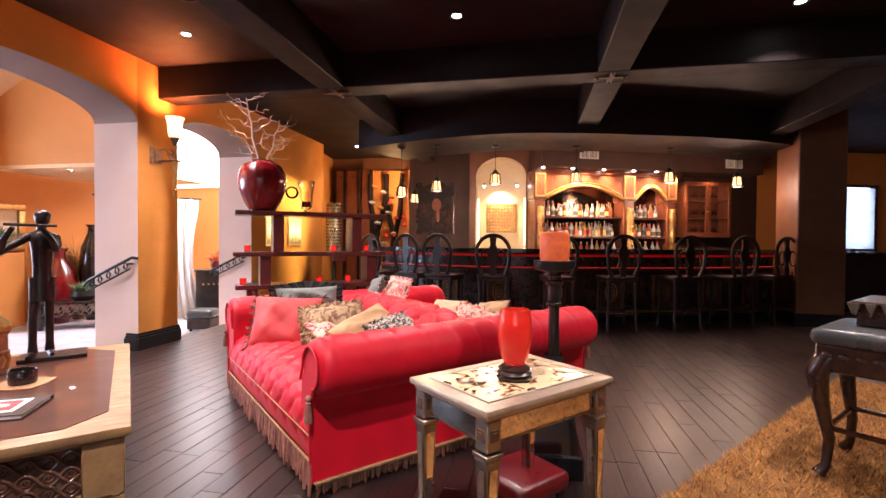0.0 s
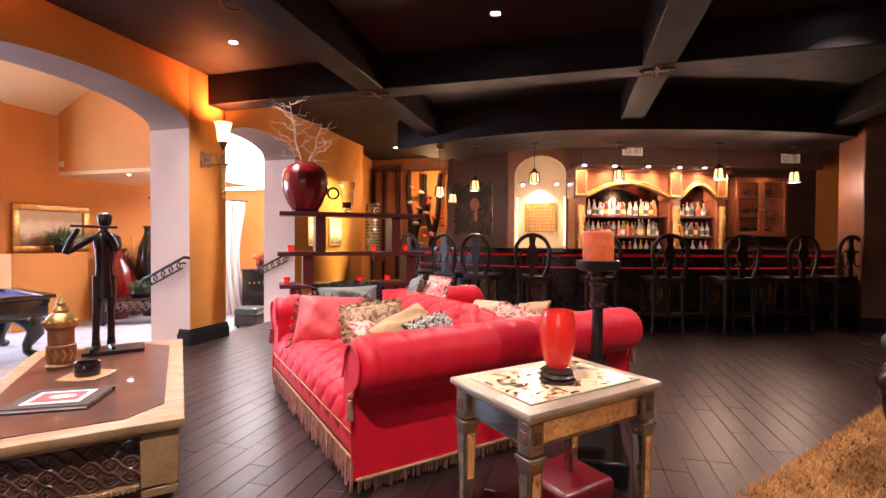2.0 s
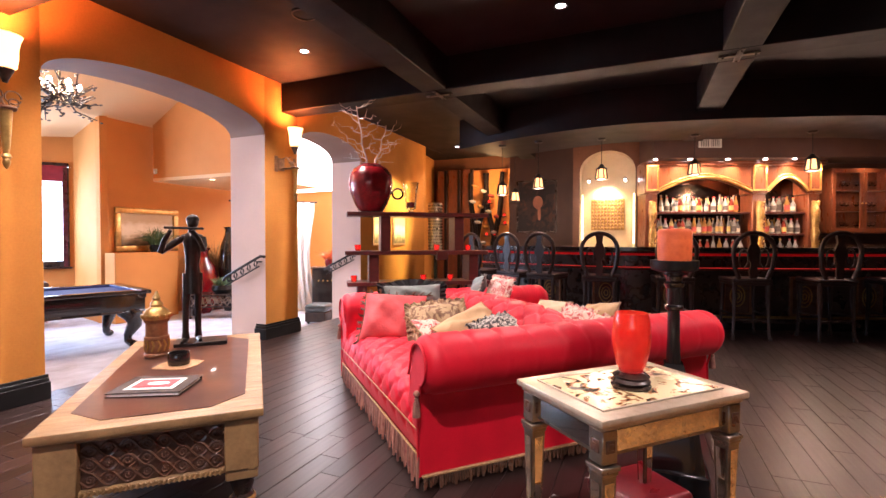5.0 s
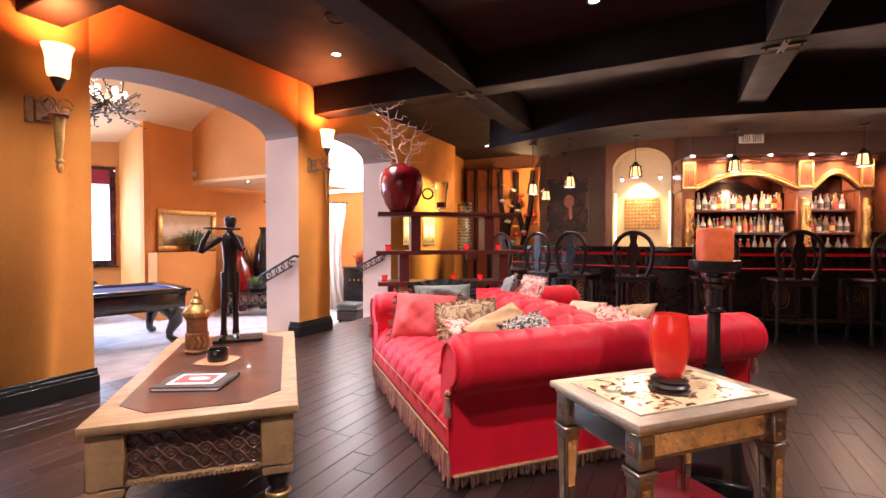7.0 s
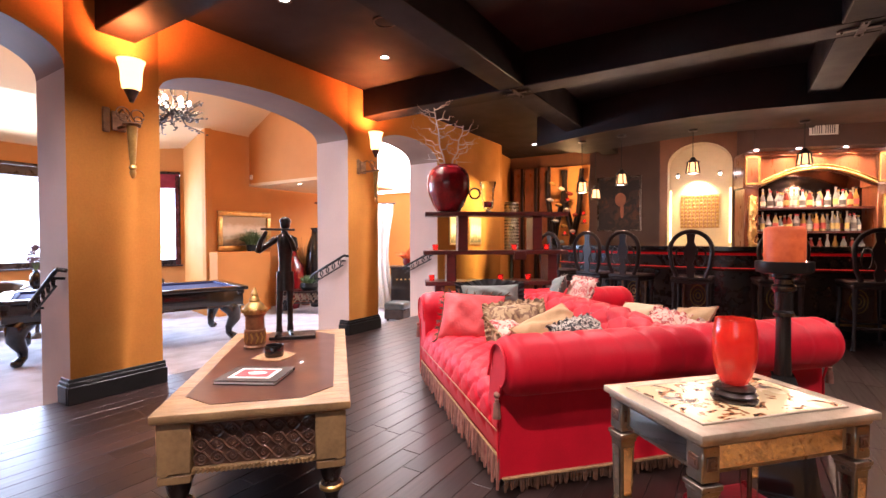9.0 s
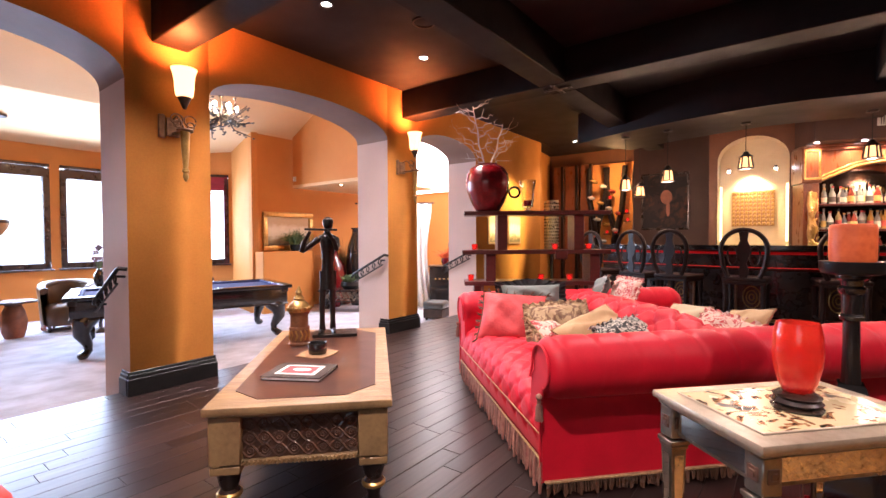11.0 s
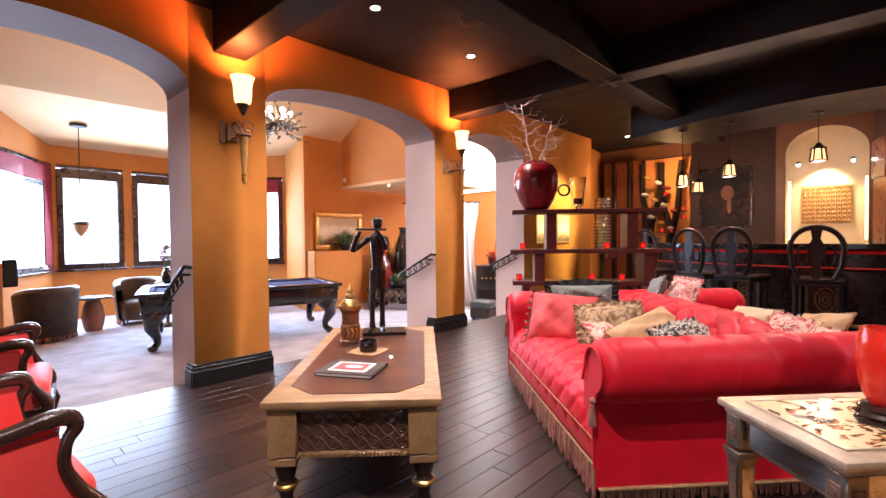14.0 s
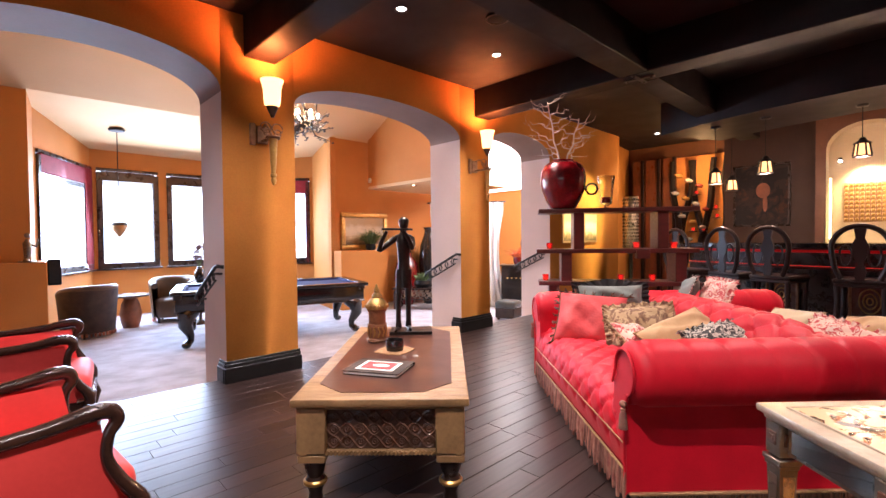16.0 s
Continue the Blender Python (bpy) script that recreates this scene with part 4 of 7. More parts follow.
for a, b in (((0.012, 0.03, 0.16), (0.012, SOFA_L - 0.03, 0.16)), ((0.03, 0.012, 0.062), (SOFA_D - 0.03, 0.012, 0.062)), ((SOFA_D - 0.012, 0.03, 0.16), (SOFA_D - 0.012, SOFA_L - 0.03, 0.16))):
    part("fringe", fringe_run(a, b, 150, 0.38 if a[2] < 0.1 else 1.0), M["carve" if a[2] < 0.1 else "fringe"], sofa, "bronze and red bullion fringe", 0)
for x, y in ((0.12, 0.14), (SOFA_D - 0.12, 0.14), (0.12, SOFA_L - 0.14), (SOFA_D - 0.12, SOFA_L - 0.14)):
    part("foot", Geo().lathe([(0, 0), (0.03, 0), (0.036, 0.03), (0.028, 0.06), (0.04, 0.125), (0, 0.125)], 14, (x, y, 0)), M["ebony"], sofa)
SOFA_M = pose(-0.93, 1.92, 0, 0, 0, 47)


def throw_pillow(m, w, h, d, material, label, trim=None, tassels=0, ruffle=0.0, seed=1, reach=0.028):
    t = thing("throw_pillow", SOFA_M @ m, label, "pillow", "throw pillows on the sofa")
    r = random.Random(seed)
    ph = [r.uniform(0, 6) for _ in range(6)]

    def shape(sgn):
        def fn(u, v):
            a, b = 2 * u - 1, 2 * v - 1
            e = max(0.0, (1 - abs(a) ** 2.6)) ** 0.55 * max(0.0, (1 - abs(b) ** 2.6)) ** 0.55
            pinch = 1 - 0.07 * (1 - a * a) * abs(b) ** 2 - 0.0
            pinch2 = 1 - 0.07 * (1 - b * b) * abs(a) ** 2
            wr = 0.016 * math.sin(5 * a + ph[0] + 2 * b) * math.sin(4 * b + ph[1]) + 0.004 * math.sin(13 * a + ph[2]) * math.sin(11 * b + ph[3])
            return Vector((a * w / 2 * pinch2, sgn * d / 2 * e + wr * e, b * h / 2 * pinch))
        return fn

    part("cover", Geo().sheet(shape(-1), 22, 22).sheet(shape(1), 22, 22), material, t, "", 80)
    edge = [(-1 + 2 * i / 16, -1) for i in range(16)] + [(1, -1 + 2 * i / 16) for i in range(16)] + [(1 - 2 * i / 16, 1) for i in range(16)] + [(-1, 1 - 2 * i / 16) for i in range(17)]

    def rim(a, b, grow=1.0):
        return Vector((a * w / 2 * (1 - 0.07 * (1 - b * b) * abs(a) ** 2) * grow, 0, b * h / 2 * (1 - 0.07 * (1 - a * a) * abs(b) ** 2) * grow))

    if trim and ruffle:
        def fn(u, v):
            k = u * (len(edge) - 1)
            i = min(len(edge) - 2, int(k))
            p, q = rim(*edge[i]), rim(*edge[i + 1])
            c = p.lerp(q, k - i)
            out = c.normalized() * ruffle * v
            return c + out + Vector((0, 0.011 * v * math.sin(k * 2.9) + 0.005 * v * math.sin(k * 7.1), 0))
        part("ruffle", Geo().sheet(fn, 420, 3), trim, t, "gathered edge", 80)
    elif trim:
        part("piping", Geo().tube([rim(*e) for e in edge], 0.007, 6), trim, t)
        g = Geo()
        for i in range(0, len(edge) - 1, 2):
            c = rim(*edge[i])
            o = c.normalized()
            for k in range(tassels):
                j = Vector((r.uniform(-.4, .4), r.uniform(-.6, .6), r.uniform(-.4, .4)))
                g.tube([c, c + (o + j).normalized() * r.uniform(0.7, 1.3) * reach], [0.006, 0.003], 4)
        if tassels:
            tagged(part("tassel_trim", g, trim, t, "", 0), kind="stuff")
    return t


throw_pillow(pose(0.33, 1.42, 0.590, -38, 3, -24), 0.50, 0.43, 0.15, M["redcloth"], "faded red silk pillow with tassel edge on the sofa", M["carve"], 5, seed=2, reach=0.04)
throw_pillow(pose(0.58, 1.14, 0.580, -44, -6, -18), 0.40, 0.34, 0.14, M["brocade"], "gold brocade pillow with ruffle leaning on the sofa", M["brocade"], 0, 0.05, seed=3)
throw_pillow(pose(0.47, 0.97, 0.555, -62, 10, 18), 0.26, 0.24, 0.10, M["floral"], "small cream floral ruffled pillow on the seat", M["brocade"], 0, 0.05, seed=13)
throw_pillow(pose(0.69, 0.84, 0.610, -62, -16, 16), 0.50, 0.24, 0.12, M["tancloth"], "tan velvet pillow lying on the sofa", M["gimp"], 0, seed=4)
throw_pillow(pose(0.77, 0.54, 0.622, -60, -8, 14), 0.34, 0.22, 0.11, M["damask"], "black and white patterned ruffled pillow", M["damask"], 0, 0.04, seed=5)
throw_pillow(pose(0.60, 1.72, 0.690, -16, 0, -4), 0.52, 0.24, 0.13, M["greyfur"], "grey silk pillow with black fringe", M["blackfur"], 0, 0.06, seed=6)
throw_pillow(pose(1.37, 1.60, 0.715, 24, 0, 90), 0.36, 0.30, 0.12, M["floral"], "rose floral pillow on the far seat", M["floral"], 0, 0.03, seed=7)
throw_pillow(pose(1.28, 1.82, 0.735, 25, 8, 70), 0.30, 0.26, 0.12, M["greyfur"], "grey silk pillow on the far seat", M["damask"], 2, seed=8)
throw_pillow(pose(1.38, 0.88, 0.63, 44, 4, 92), 0.38, 0.26, 0.12, M["niche"], "cream linen pillow on the far seat", M["gimp"], 0, seed=9)
throw_pillow(pose(1.46, 0.46, 0.640, 40, 10, 88), 0.34, 0.30, 0.12, M["tancloth"], "tan velvet pillow on the far seat", M["gimp"], 0, seed=14)
throw_pillow(pose(1.30, 0.44, 0.615, 50, -6, 95), 0.42, 0.30, 0.12, M["floral"], "rose floral pillow beside the arm", M["floral"], 0, 0.035, seed=10)


# ---- mirrored side table ----
side = thing("side_table", pose(-0.02, 1.815, 0, 0, 0, 47), "antique silver side table with mirrored panels and inlaid top", "table")
TW, TD, TH = 0.67, 0.46, 0.665
g = Geo().box((0, 0, TH - 0.012), (TW, TD, 0.024), 0.006, seg=2)
g.box((0, 0, TH - 0.032), (TW - 0.03, TD - 0.03, 0.018), 0.004)
top = part("tabletop", g, M["champagne"], side)
part("inlay_panel", Geo().box((0, 0, TH + 0.001), (TW - 0.13, TD - 0.13, 0.006), 0.002), M["inlay"], top, "scrolled cream and brown inlay under glass")
g = Geo()
for sx, sy, lx, ly in ((0, -1, TW - 0.11, 0.008), (0, 1, TW - 0.11, 0.008), (-1, 0, 0.008, TD - 0.11), (1, 0, 0.008, TD - 0.11)):
    g.box((sx * (TW / 2 - 0.06), sy * (TD / 2 - 0.06), TH + 0.003), (lx, ly, 0.006), 0.002)
part("inlay_border", g, M["champagne"], top)
for sx, sy in ((-1, -1), (1, -1), (1, 1), (-1, 1)):
    cx, cy = sx * (TW / 2 - 0.05), sy * (TD / 2 - 0.05)
    leg = Geo()
    leg.box((cx, cy, TH - 0.095), (0.062, 0.062, 0.105), 0.004)
    for k, (w, z0, z1) in enumerate(((0.075, 0.495, 0.512), (0.066, 0.480, 0.495), (0.05, 0.0, 0.03))):
        leg.box((cx, cy, (z0 + z1) / 2), (w, w, z1 - z0), 0.003)
    n = []
    for z, w in ((0.03, 0.030), (0.48, 0.056)):
        n.append([leg.bm.verts.new((cx + a * w / 2, cy + b * w / 2, z)) for a, b in ((-1, -1), (1, -1), (1, 1), (-1, 1))])
    for k in range(4):
        leg.bm.faces.new((n[0][k], n[0][(k + 1) % 4], n[1][(k + 1) % 4], n[1][k]))
    lg = part("leg", leg, M["silver"], side)
    for a, b in ((1, 0), (-1, 0), (0, 1), (0, -1)):
        f = Geo()
        vs = []
        for z, w in ((0.05, 0.034), (0.46, 0.058)):
            for s in (-1, 1):
                q = w / 2 + 0.0015
                vs.append(f.bm.verts.new((cx + a * q + (b != 0) * s * (w / 2 - 0.010), cy + b * q + (a != 0) * s * (w / 2 - 0.010), z)))
        f.bm.faces.new((vs[0], vs[1], vs[3], vs[2]))
        part("mirror_strip", f, M["mirror"], lg, "aged mirror strip", 0)
        r = Geo().box((cx + a * 0.0325, cy + b * 0.0325, TH - 0.092), (0.036 if b else 0.004, 0.036 if a else 0.004, 0.04), 0.0015)
        r.box((cx + a * 0.0345, cy + b * 0.0345, TH - 0.092), (0.018 if b else 0.004, 0.018 if a else 0.004, 0.02), 0.0015)
        part("rosette", r, M["carve"], lg)
for sx, sy, lx, ly in ((0, -1, TW - 0.162, 0.018), (0, 1, TW - 0.162, 0.018), (-1, 0, 0.018, TD - 0.162), (1, 0, 0.018, TD - 0.162)):
    c = (sx * (TW / 2 - 0.05), sy * (TD / 2 - 0.05), TH - 0.088)
    a = part("apron", Geo().box(c, (lx, ly, 0.094), 0.003), M["silver"], side)
    part("mirror_panel", Geo().box((c[0] + sx * 0.008, c[1] + sy * 0.008, c[2]), (lx - 0.02 if not sx else 0.006, ly - 0.02 if not sy else 0.006, 0.066)), M["mirror"], a, "aged mirror panel", 0)

vase_lamp = thing("hurricane_lamp", pose(-0.01, 1.785, TH + 0.004), "red art-glass hurricane on a carved dark stand", "lamp")
g = Geo().lathe([(0.0, 0.0), (0.066, 0.0), (0.07, 0.008), (0.058, 0.014), (0.068, 0.024), (0.058, 0.034), (0.064, 0.042), (0.05, 0.052), (0, 0.052)], 24)
for i in range(4):
    a = radians(45 + 90 * i)
    g.ball((0.066 * math.cos(a), 0.066 * math.sin(a), 0.008), (0.014, 0.014, 0.009), 8)
part("stand", g, M["ebony"], vase_lamp)
outer = [(0.030, 0.053), (0.040, 0.058), (0.052, 0.085), (0.064, 0.14), (0.067, 0.18), (0.063, 0.235), (0.056, 0.268)]
part("glass", Geo().lathe(outer + [(r - 0.004, z) for r, z in outer[::-1]], 32), M["redglass"], vase_lamp, "mottled red and orange glass", 60)

# ---- candle stand ----
cs = thing("candle_stand", pose(0.17, 2.50, 0), "tall black turned candle stand with a thick orange candle", "candle stand")
g = Geo().box((0, 0, 0.06), (0.30, 0.30, 0.12), 0.008)
for (w0, z0), (w1, z1) in (((0.26, 0.12), (0.25, 0.16)), ((0.25, 0.16), (0.15, 0.50)), ((0.15, 0.50), (0.085, 0.60))):
    lo, hi = [[g.bm.verts.new((a * w / 2, b * w / 2, z)) for a, b in ((-1, -1), (1, -1), (1, 1), (-1, 1))] for w, z in ((w0, z0), (w1, z1))]
    for k in range(4):
        g.bm.faces.new((lo[k], lo[(k + 1) % 4], hi[(k + 1) % 4], hi[k]))
prof = [(0.040, 0.56), (0.032, 0.62), (0.029, 0.72), (0.028, 0.855), (0.040, 0.862), (0.042, 0.875), (0.033, 0.885), (0.035, 0.925), (0.035, 0.965),
        (0.046, 0.975), (0.048, 0.99), (0.036, 1.0), (0.040, 1.02), (0.056, 1.03), (0.056, 1.045)]
part("base", g, M["black"], cs)
part("shaft", Geo().lathe(prof, 24), M["black"], cs)
part("dish", Geo().lathe([(0, 1.043), (0.08, 1.045), (0.102, 1.052), (0.108, 1.07), (0.108, 1.10), (0.098, 1.10), (0, 1.095)], 28), M["base"], cs)
rng = random.Random(8)
part("candle", Geo().lathe([(0, 1.097), (0.074, 1.098), (0.077, 1.12), (0.077, 1.235), (0.072, 1.248), (0.060, 1.252), (0.03, 1.238), (0, 1.236)], 28), M["wax"], cs, "orange pillar candle", 60)
part("wick", Geo().tube([(0, 0, 1.235), (0.002, 0, 1.252)], 0.0015, 5), M["blackfur"], cs)

fs = thing("footstool", pose(0.02, 2.12, 0, 0, 0, 47), "low dark red leather footstool beside the sofa", "footstool")
part("cushion", Geo().box((0, 0, 0.115), (0.32, 0.30, 0.09), 0.03, seg=4), M["oxblood"], fs, "", 60)
for sx in (-1, 1):
    for sy in (-1, 1):
        part("leg", Geo().lathe([(0, 0), (0.014, 0), (0.02, 0.05), (0.025, 0.08), (0, 0.08)], 10, (sx * 0.13, sy * 0.11, 0)), M["ebony"], fs)

# ---- carved coffee table ----
ct = thing("coffee_table", pose(-2.28, 1.745, 0, 0, 0, 45.5), "large blond carved coffee table with a dark leather top", "coffee table")
CW, CL, CH = 0.79, 1.66, 0.50
top = part("tabletop", Geo().box((0, 0, CH - 0.018), (CW, CL, 0.036), 0.008, seg=2).box((0, 0, CH - 0.045), (CW - 0.05, CL - 0.05, 0.02), 0.006), M["blond"], ct, "blond wood frame of the top")
x, y, k = CW / 2 - 0.075, CL / 2 - 0.09, 0.13
part("leather_inset", Geo().prism([(-x + k, -y), (x - k, -y), (x, -y + k), (x, y - k), (x - k, y), (-x + k, y), (-x, y - k), (-x, -y + k)], CH - 0.004, CH + 0.003), M["leather"], top, "polished dark brown leather inset")
for sx, sy in ((-1, -1), (1, -1), (1, 1), (-1, 1)):
    cx, cy = sx * (CW / 2 - 0.085), sy * (CL / 2 - 0.085)
    part("corner_post", Geo().box((cx, cy, 0.35), (0.13, 0.13, 0.21), 0.005), M["blond"], ct)
    part("leg_block", Geo().box((cx, cy, 0.222), (0.125, 0.125, 0.036), 0.005), M["blond"], ct)
    g = Geo().lathe([(0, 0.0), (0.03, 0.0), (0.034, 0.02), (0.028, 0.05), (0.040, 0.085), (0.048, 0.10), (0.040, 0.115), (0.034, 0.125), (0.046, 0.16), (0.052, 0.20), (0, 0.205)], 18, (cx, cy, 0))
    leg = part("leg", g, M["ebony"], ct, "dark turned leg")
    part("collar", Geo().lathe([(0.046, 0.088), (0.054, 0.095), (0.054, 0.106), (0.046, 0.113)], 18, (cx, cy, 0)), M["gold"], leg, "gilt collar")


def carved_apron(length, m):
    """A dark panel with a carved lattice of rings and crossing ribs between blond rails."""
    a = part("apron", Geo().box((0, 0.012, 0.352), (length, 0.02, 0.20), 0.003, m=m).box((0, 0.006, 0.448), (length, 0.028, 0.014), 0.003, m=m), M["carve"], ct, "dark carved apron")
    g = Geo()
    n = max(3, round(length / 0.062))
    st = length / n
    for row in range(3):
        z = 0.290 + row * 0.056
        for sgn in (-1, 1):
            pts = []
            for i in range(n * 8 + 1):
                q = i / 8
                pts.append((-length / 2 + st * q, -0.002 + 0.003 * sgn * math.cos(math.pi * q), z + sgn * 0.027 * math.sin(math.pi * q)))
            g.tube(pts, 0.0055, 5, m)
        for i in range(n):
            c = (-length / 2 + st * (i + 0.5), z)
            g.tube([(c[0] + 0.013 * math.cos(t), -0.001, c[1] + 0.012 * math.sin(t)) for t in [2 * math.pi * q / 8 for q in range(9)]], 0.004, 4, m)
            g.ball((c[0], -0.001, c[1]), 0.005, 5, m)
    part("lattice", g, M["carve"], a, "carved interlaced lattice")
    g = Geo().box((0, -0.006, 0.248), (length + 0.26, 0.034, 0.020), 0.005, m=m)
    for i in range(int(length / 0.018)):
        x = -length / 2 + 0.018 * (i + 0.5)
        g.tube([(x - 0.006, -0.024, 0.240), (x + 0.006, -0.024, 0.256)], 0.006, 5, m)
    part("rope_moulding", g, M["blond"], a, "blond rope moulding")


ez = CL / 2 - 0.055
carved_apron(CW - 0.30, pose(0, -ez, 0))
carved_apron(CW - 0.30, pose(0, ez, 0, 0, 0, 180))
carved_apron(CL - 0.30, pose(CW / 2 - 0.055, 0, 0, 0, 0, 90))
carved_apron(CL - 0.30, pose(-CW / 2 + 0.055, 0, 0, 0, 0, -90))

# things on the coffee table
ZT = CH + 0.004
g = Geo()
g.box((0.05, 0.02, 0.011), (0.31, 0.20, 0.022), 0.003)
for s, dx, dy in ((-1, -0.040, -0.02), (1, 0.030, 0.03)):
    hip, knee, cuff = (s * 0.030, 0.012, 0.47), (dx * 1.0, dy * 0.6, 0.24), (dx, dy, 0.045)
    g.tube([cuff, (dx * 1.02, dy * 0.9, 0.10), knee, (s * 0.033, 0.008, 0.36), hip], [0.024, 0.019, 0.020, 0.026, 0.029], 10)
    g.tube([(dx, dy + 0.012, 0.035), (dx + s * 0.008, dy - 0.03, 0.036), (dx + s * 0.016, dy - 0.078, 0.030)], [0.018, 0.019, 0.011], 8)
# open jacket, shoulders, neck and head
g.tube([(0, 0.01, 0.335), (0.0, 0.012, 0.42), (0, 0.012, 0.52), (0.002, 0.008, 0.62), (0.002, 0.004, 0.685), (0, 0.0, 0.725), (0, -0.004, 0.745)], [0.052, 0.049, 0.041, 0.049, 0.055, 0.044, 0.022], 16)
g.tube([(-0.058, 0.004, 0.700), (0.0, 0.006, 0.714), (0.058, 0.004, 0.700)], [0.024, 0.030, 0.024], 10)
g.tube([(0, -0.004, 0.735), (0.002, -0.014, 0.785)], 0.023, 10)
g.ball((0.006, -0.022, 0.806), (0.036, 0.042, 0.048), 12)
g.ball((0.006, -0.014, 0.824), (0.040, 0.046, 0.034), 12)
# raised arms at the flute
g.tube([(-0.060, 0.002, 0.702), (-0.120, -0.010, 0.655), (-0.176, -0.030, 0.612)], [0.025, 0.022, 0.019], 9)
g.tube([(-0.176, -0.030, 0.612), (-0.150, -0.065, 0.685), (-0.112, -0.088, 0.752)], [0.019, 0.016, 0.012], 9)
g.tube([(0.060, 0.002, 0.702), (0.070, -0.03, 0.650), (0.064, -0.06, 0.630)], [0.025, 0.022, 0.019], 9)
g.tube([(0.064, -0.06, 0.630), (0.044, -0.090, 0.695), (0.006, -0.096, 0.752)], [0.019, 0.016, 0.012], 9)
g.tube([(-0.150, -0.082, 0.768), (0.072, -0.068, 0.764)], 0.008, 8)
st = solid("statue", g, M["statue"], "dark bronze statue on a flat plinth on the coffee table", "statue")
st.matrix_world = pose(-2.70, 2.13, ZT, 0, 0, 48)

urn = thing("jar", pose(-2.63, 1.835, ZT), "carved gilt jar with a knobbed lid", "jar")
g = Geo().lathe([(0, 0), (0.066, 0), (0.070, 0.01), (0.060, 0.022), (0.062, 0.03), (0.060, 0.10), (0.066, 0.105), (0.066, 0.118), (0.058, 0.122), (0.058, 0.20), (0.064, 0.205), (0.070, 0.22), (0, 0.22)], 24)
ribs = Geo()
for i in range(12):
    a = 2 * math.pi * i / 12
    ribs.tube([(0.060 * math.cos(a), 0.060 * math.sin(a), 0.035), (0.064 * math.cos(a + .2), 0.064 * math.sin(a + .2), 0.07), (0.060 * math.cos(a), 0.060 * math.sin(a), 0.10)], 0.006, 5)
part("body", g, M["jargilt"], urn)
tagged(part("ribbing", ribs, M["gold"], urn, "gilt ribs"), kind="stuff")
g = Geo().lathe([(0.072, 0.22), (0.074, 0.245), (0.060, 0.27), (0.045, 0.285), (0.030, 0.295), (0.035, 0.305), (0.030, 0.318), (0.016, 0.33), (0.022, 0.345), (0.014, 0.36), (0.006, 0.385), (0, 0.39)], 24)
lid = part("lid", g, M["gold"], urn, "gilt foliate lid")
g = Geo()
for i in range(14):
    a = 2 * math.pi * i / 14
    g.ball((0.071 * math.cos(a), 0.071 * math.sin(a), 0.24), 0.014, 6)
tagged(part("beading", g, M["gold"], lid, "gilt beads round the rim"), kind="stuff")

pot = thing("candle_pot", pose(-2.32, 1.745, ZT, 0, 0, 20), "small black pot on a gilt square mat", "pot")
part("mat", Geo().prism([(0.13 * math.cos(2 * math.pi * i / 8 + (0.0 if i % 2 else 0.15)) * (1.0 if i % 2 else 0.82), 0.13 * math.sin(2 * math.pi * i / 8) * (1.0 if i % 2 else 0.82)) for i in range(8)], 0, 0.004), M["gimp"], pot, "gilt woven mat")
part("pot", Geo().lathe([(0, 0.004), (0.052, 0.004), (0.055, 0.012), (0.055, 0.066), (0.051, 0.072), (0.046, 0.068), (0.044, 0.04), (0, 0.04)], 24), M["black"], pot)

bk = thing("book", pose(-2.05, 1.43, ZT, 0, 0, 30), "large brown album with a framed red and white cover print", "book")
part("cover", Geo().box((0, 0, 0.002), (0.31, 0.25, 0.004), 0.001).box((0, 0, 0.018), (0.31, 0.25, 0.004), 0.001).box((0, 0.122, 0.010), (0.31, 0.006, 0.014)), M["brownfab"], bk)
part("page_block", Geo().box((0, -0.003, 0.010), (0.295, 0.235, 0.012)), M["white"], bk)
part("print_border", Geo().box((0, 0, 0.0205), (0.21, 0.16, 0.002)), M["white"], bk, "white print border")
part("print", Geo().box((0, 0, 0.022), (0.17, 0.12, 0.002)), M["redcloth"], bk, "dark red cover print")
part("print_shape", Geo().ball((0.01, 0.0, 0.0232), (0.05, 0.026, 0.001), 10), M["white"], bk)


# ---- stepped shelf with the red vase ----
SH = pose(-2.66, 3.90, 0, 0, 0, 36)
sh = thing("shelf_unit", SH, "open mahogany shelf unit behind the sofa", "shelf")
for z, s0, s1 in ((1.46, -0.05, 1.44), (1.06, -0.07, 1.44), (0.74, -0.05, 1.46)):
    part("shelf_board", Geo().box(((s0 + s1) / 2, 0.14, z), (s1 - s0, 0.32, 0.042), 0.005), M["mahog"], sh)
for s, z0, z1 in ((0.34, 1.081, 1.439), (1.12, 1.081, 1.439), (0.22, 0.761, 1.039), (1.28, 0.761, 1.039), (0.10, 0, 0.719), (1.34, 0, 0.719)):
    part("upright", Geo().box((s, 0.14, (z0 + z1) / 2), (0.10, 0.28, z1 - z0), 0.004), M["mahog"], sh)
part("wall_box", Geo().box((0.93, 0.0, 1.03), (0.12, 0.10, 0.09), 0.006), M["mahog"], sh, "small mahogany bracket box")

vz = thing("vase", SH @ pose(0.20, 0.14, 1.481), "round red glazed vase holding dry pale branches", "vase")
prof = [(0, 0), (0.10, 0), (0.125, 0.012), (0.17, 0.09), (0.212, 0.20), (0.226, 0.30), (0.214, 0.39), (0.175, 0.455), (0.125, 0.485), (0.105, 0.49), (0.105, 0.50), (0.09, 0.495), (0.09, 0.40), (0, 0.36)]
g = Geo()


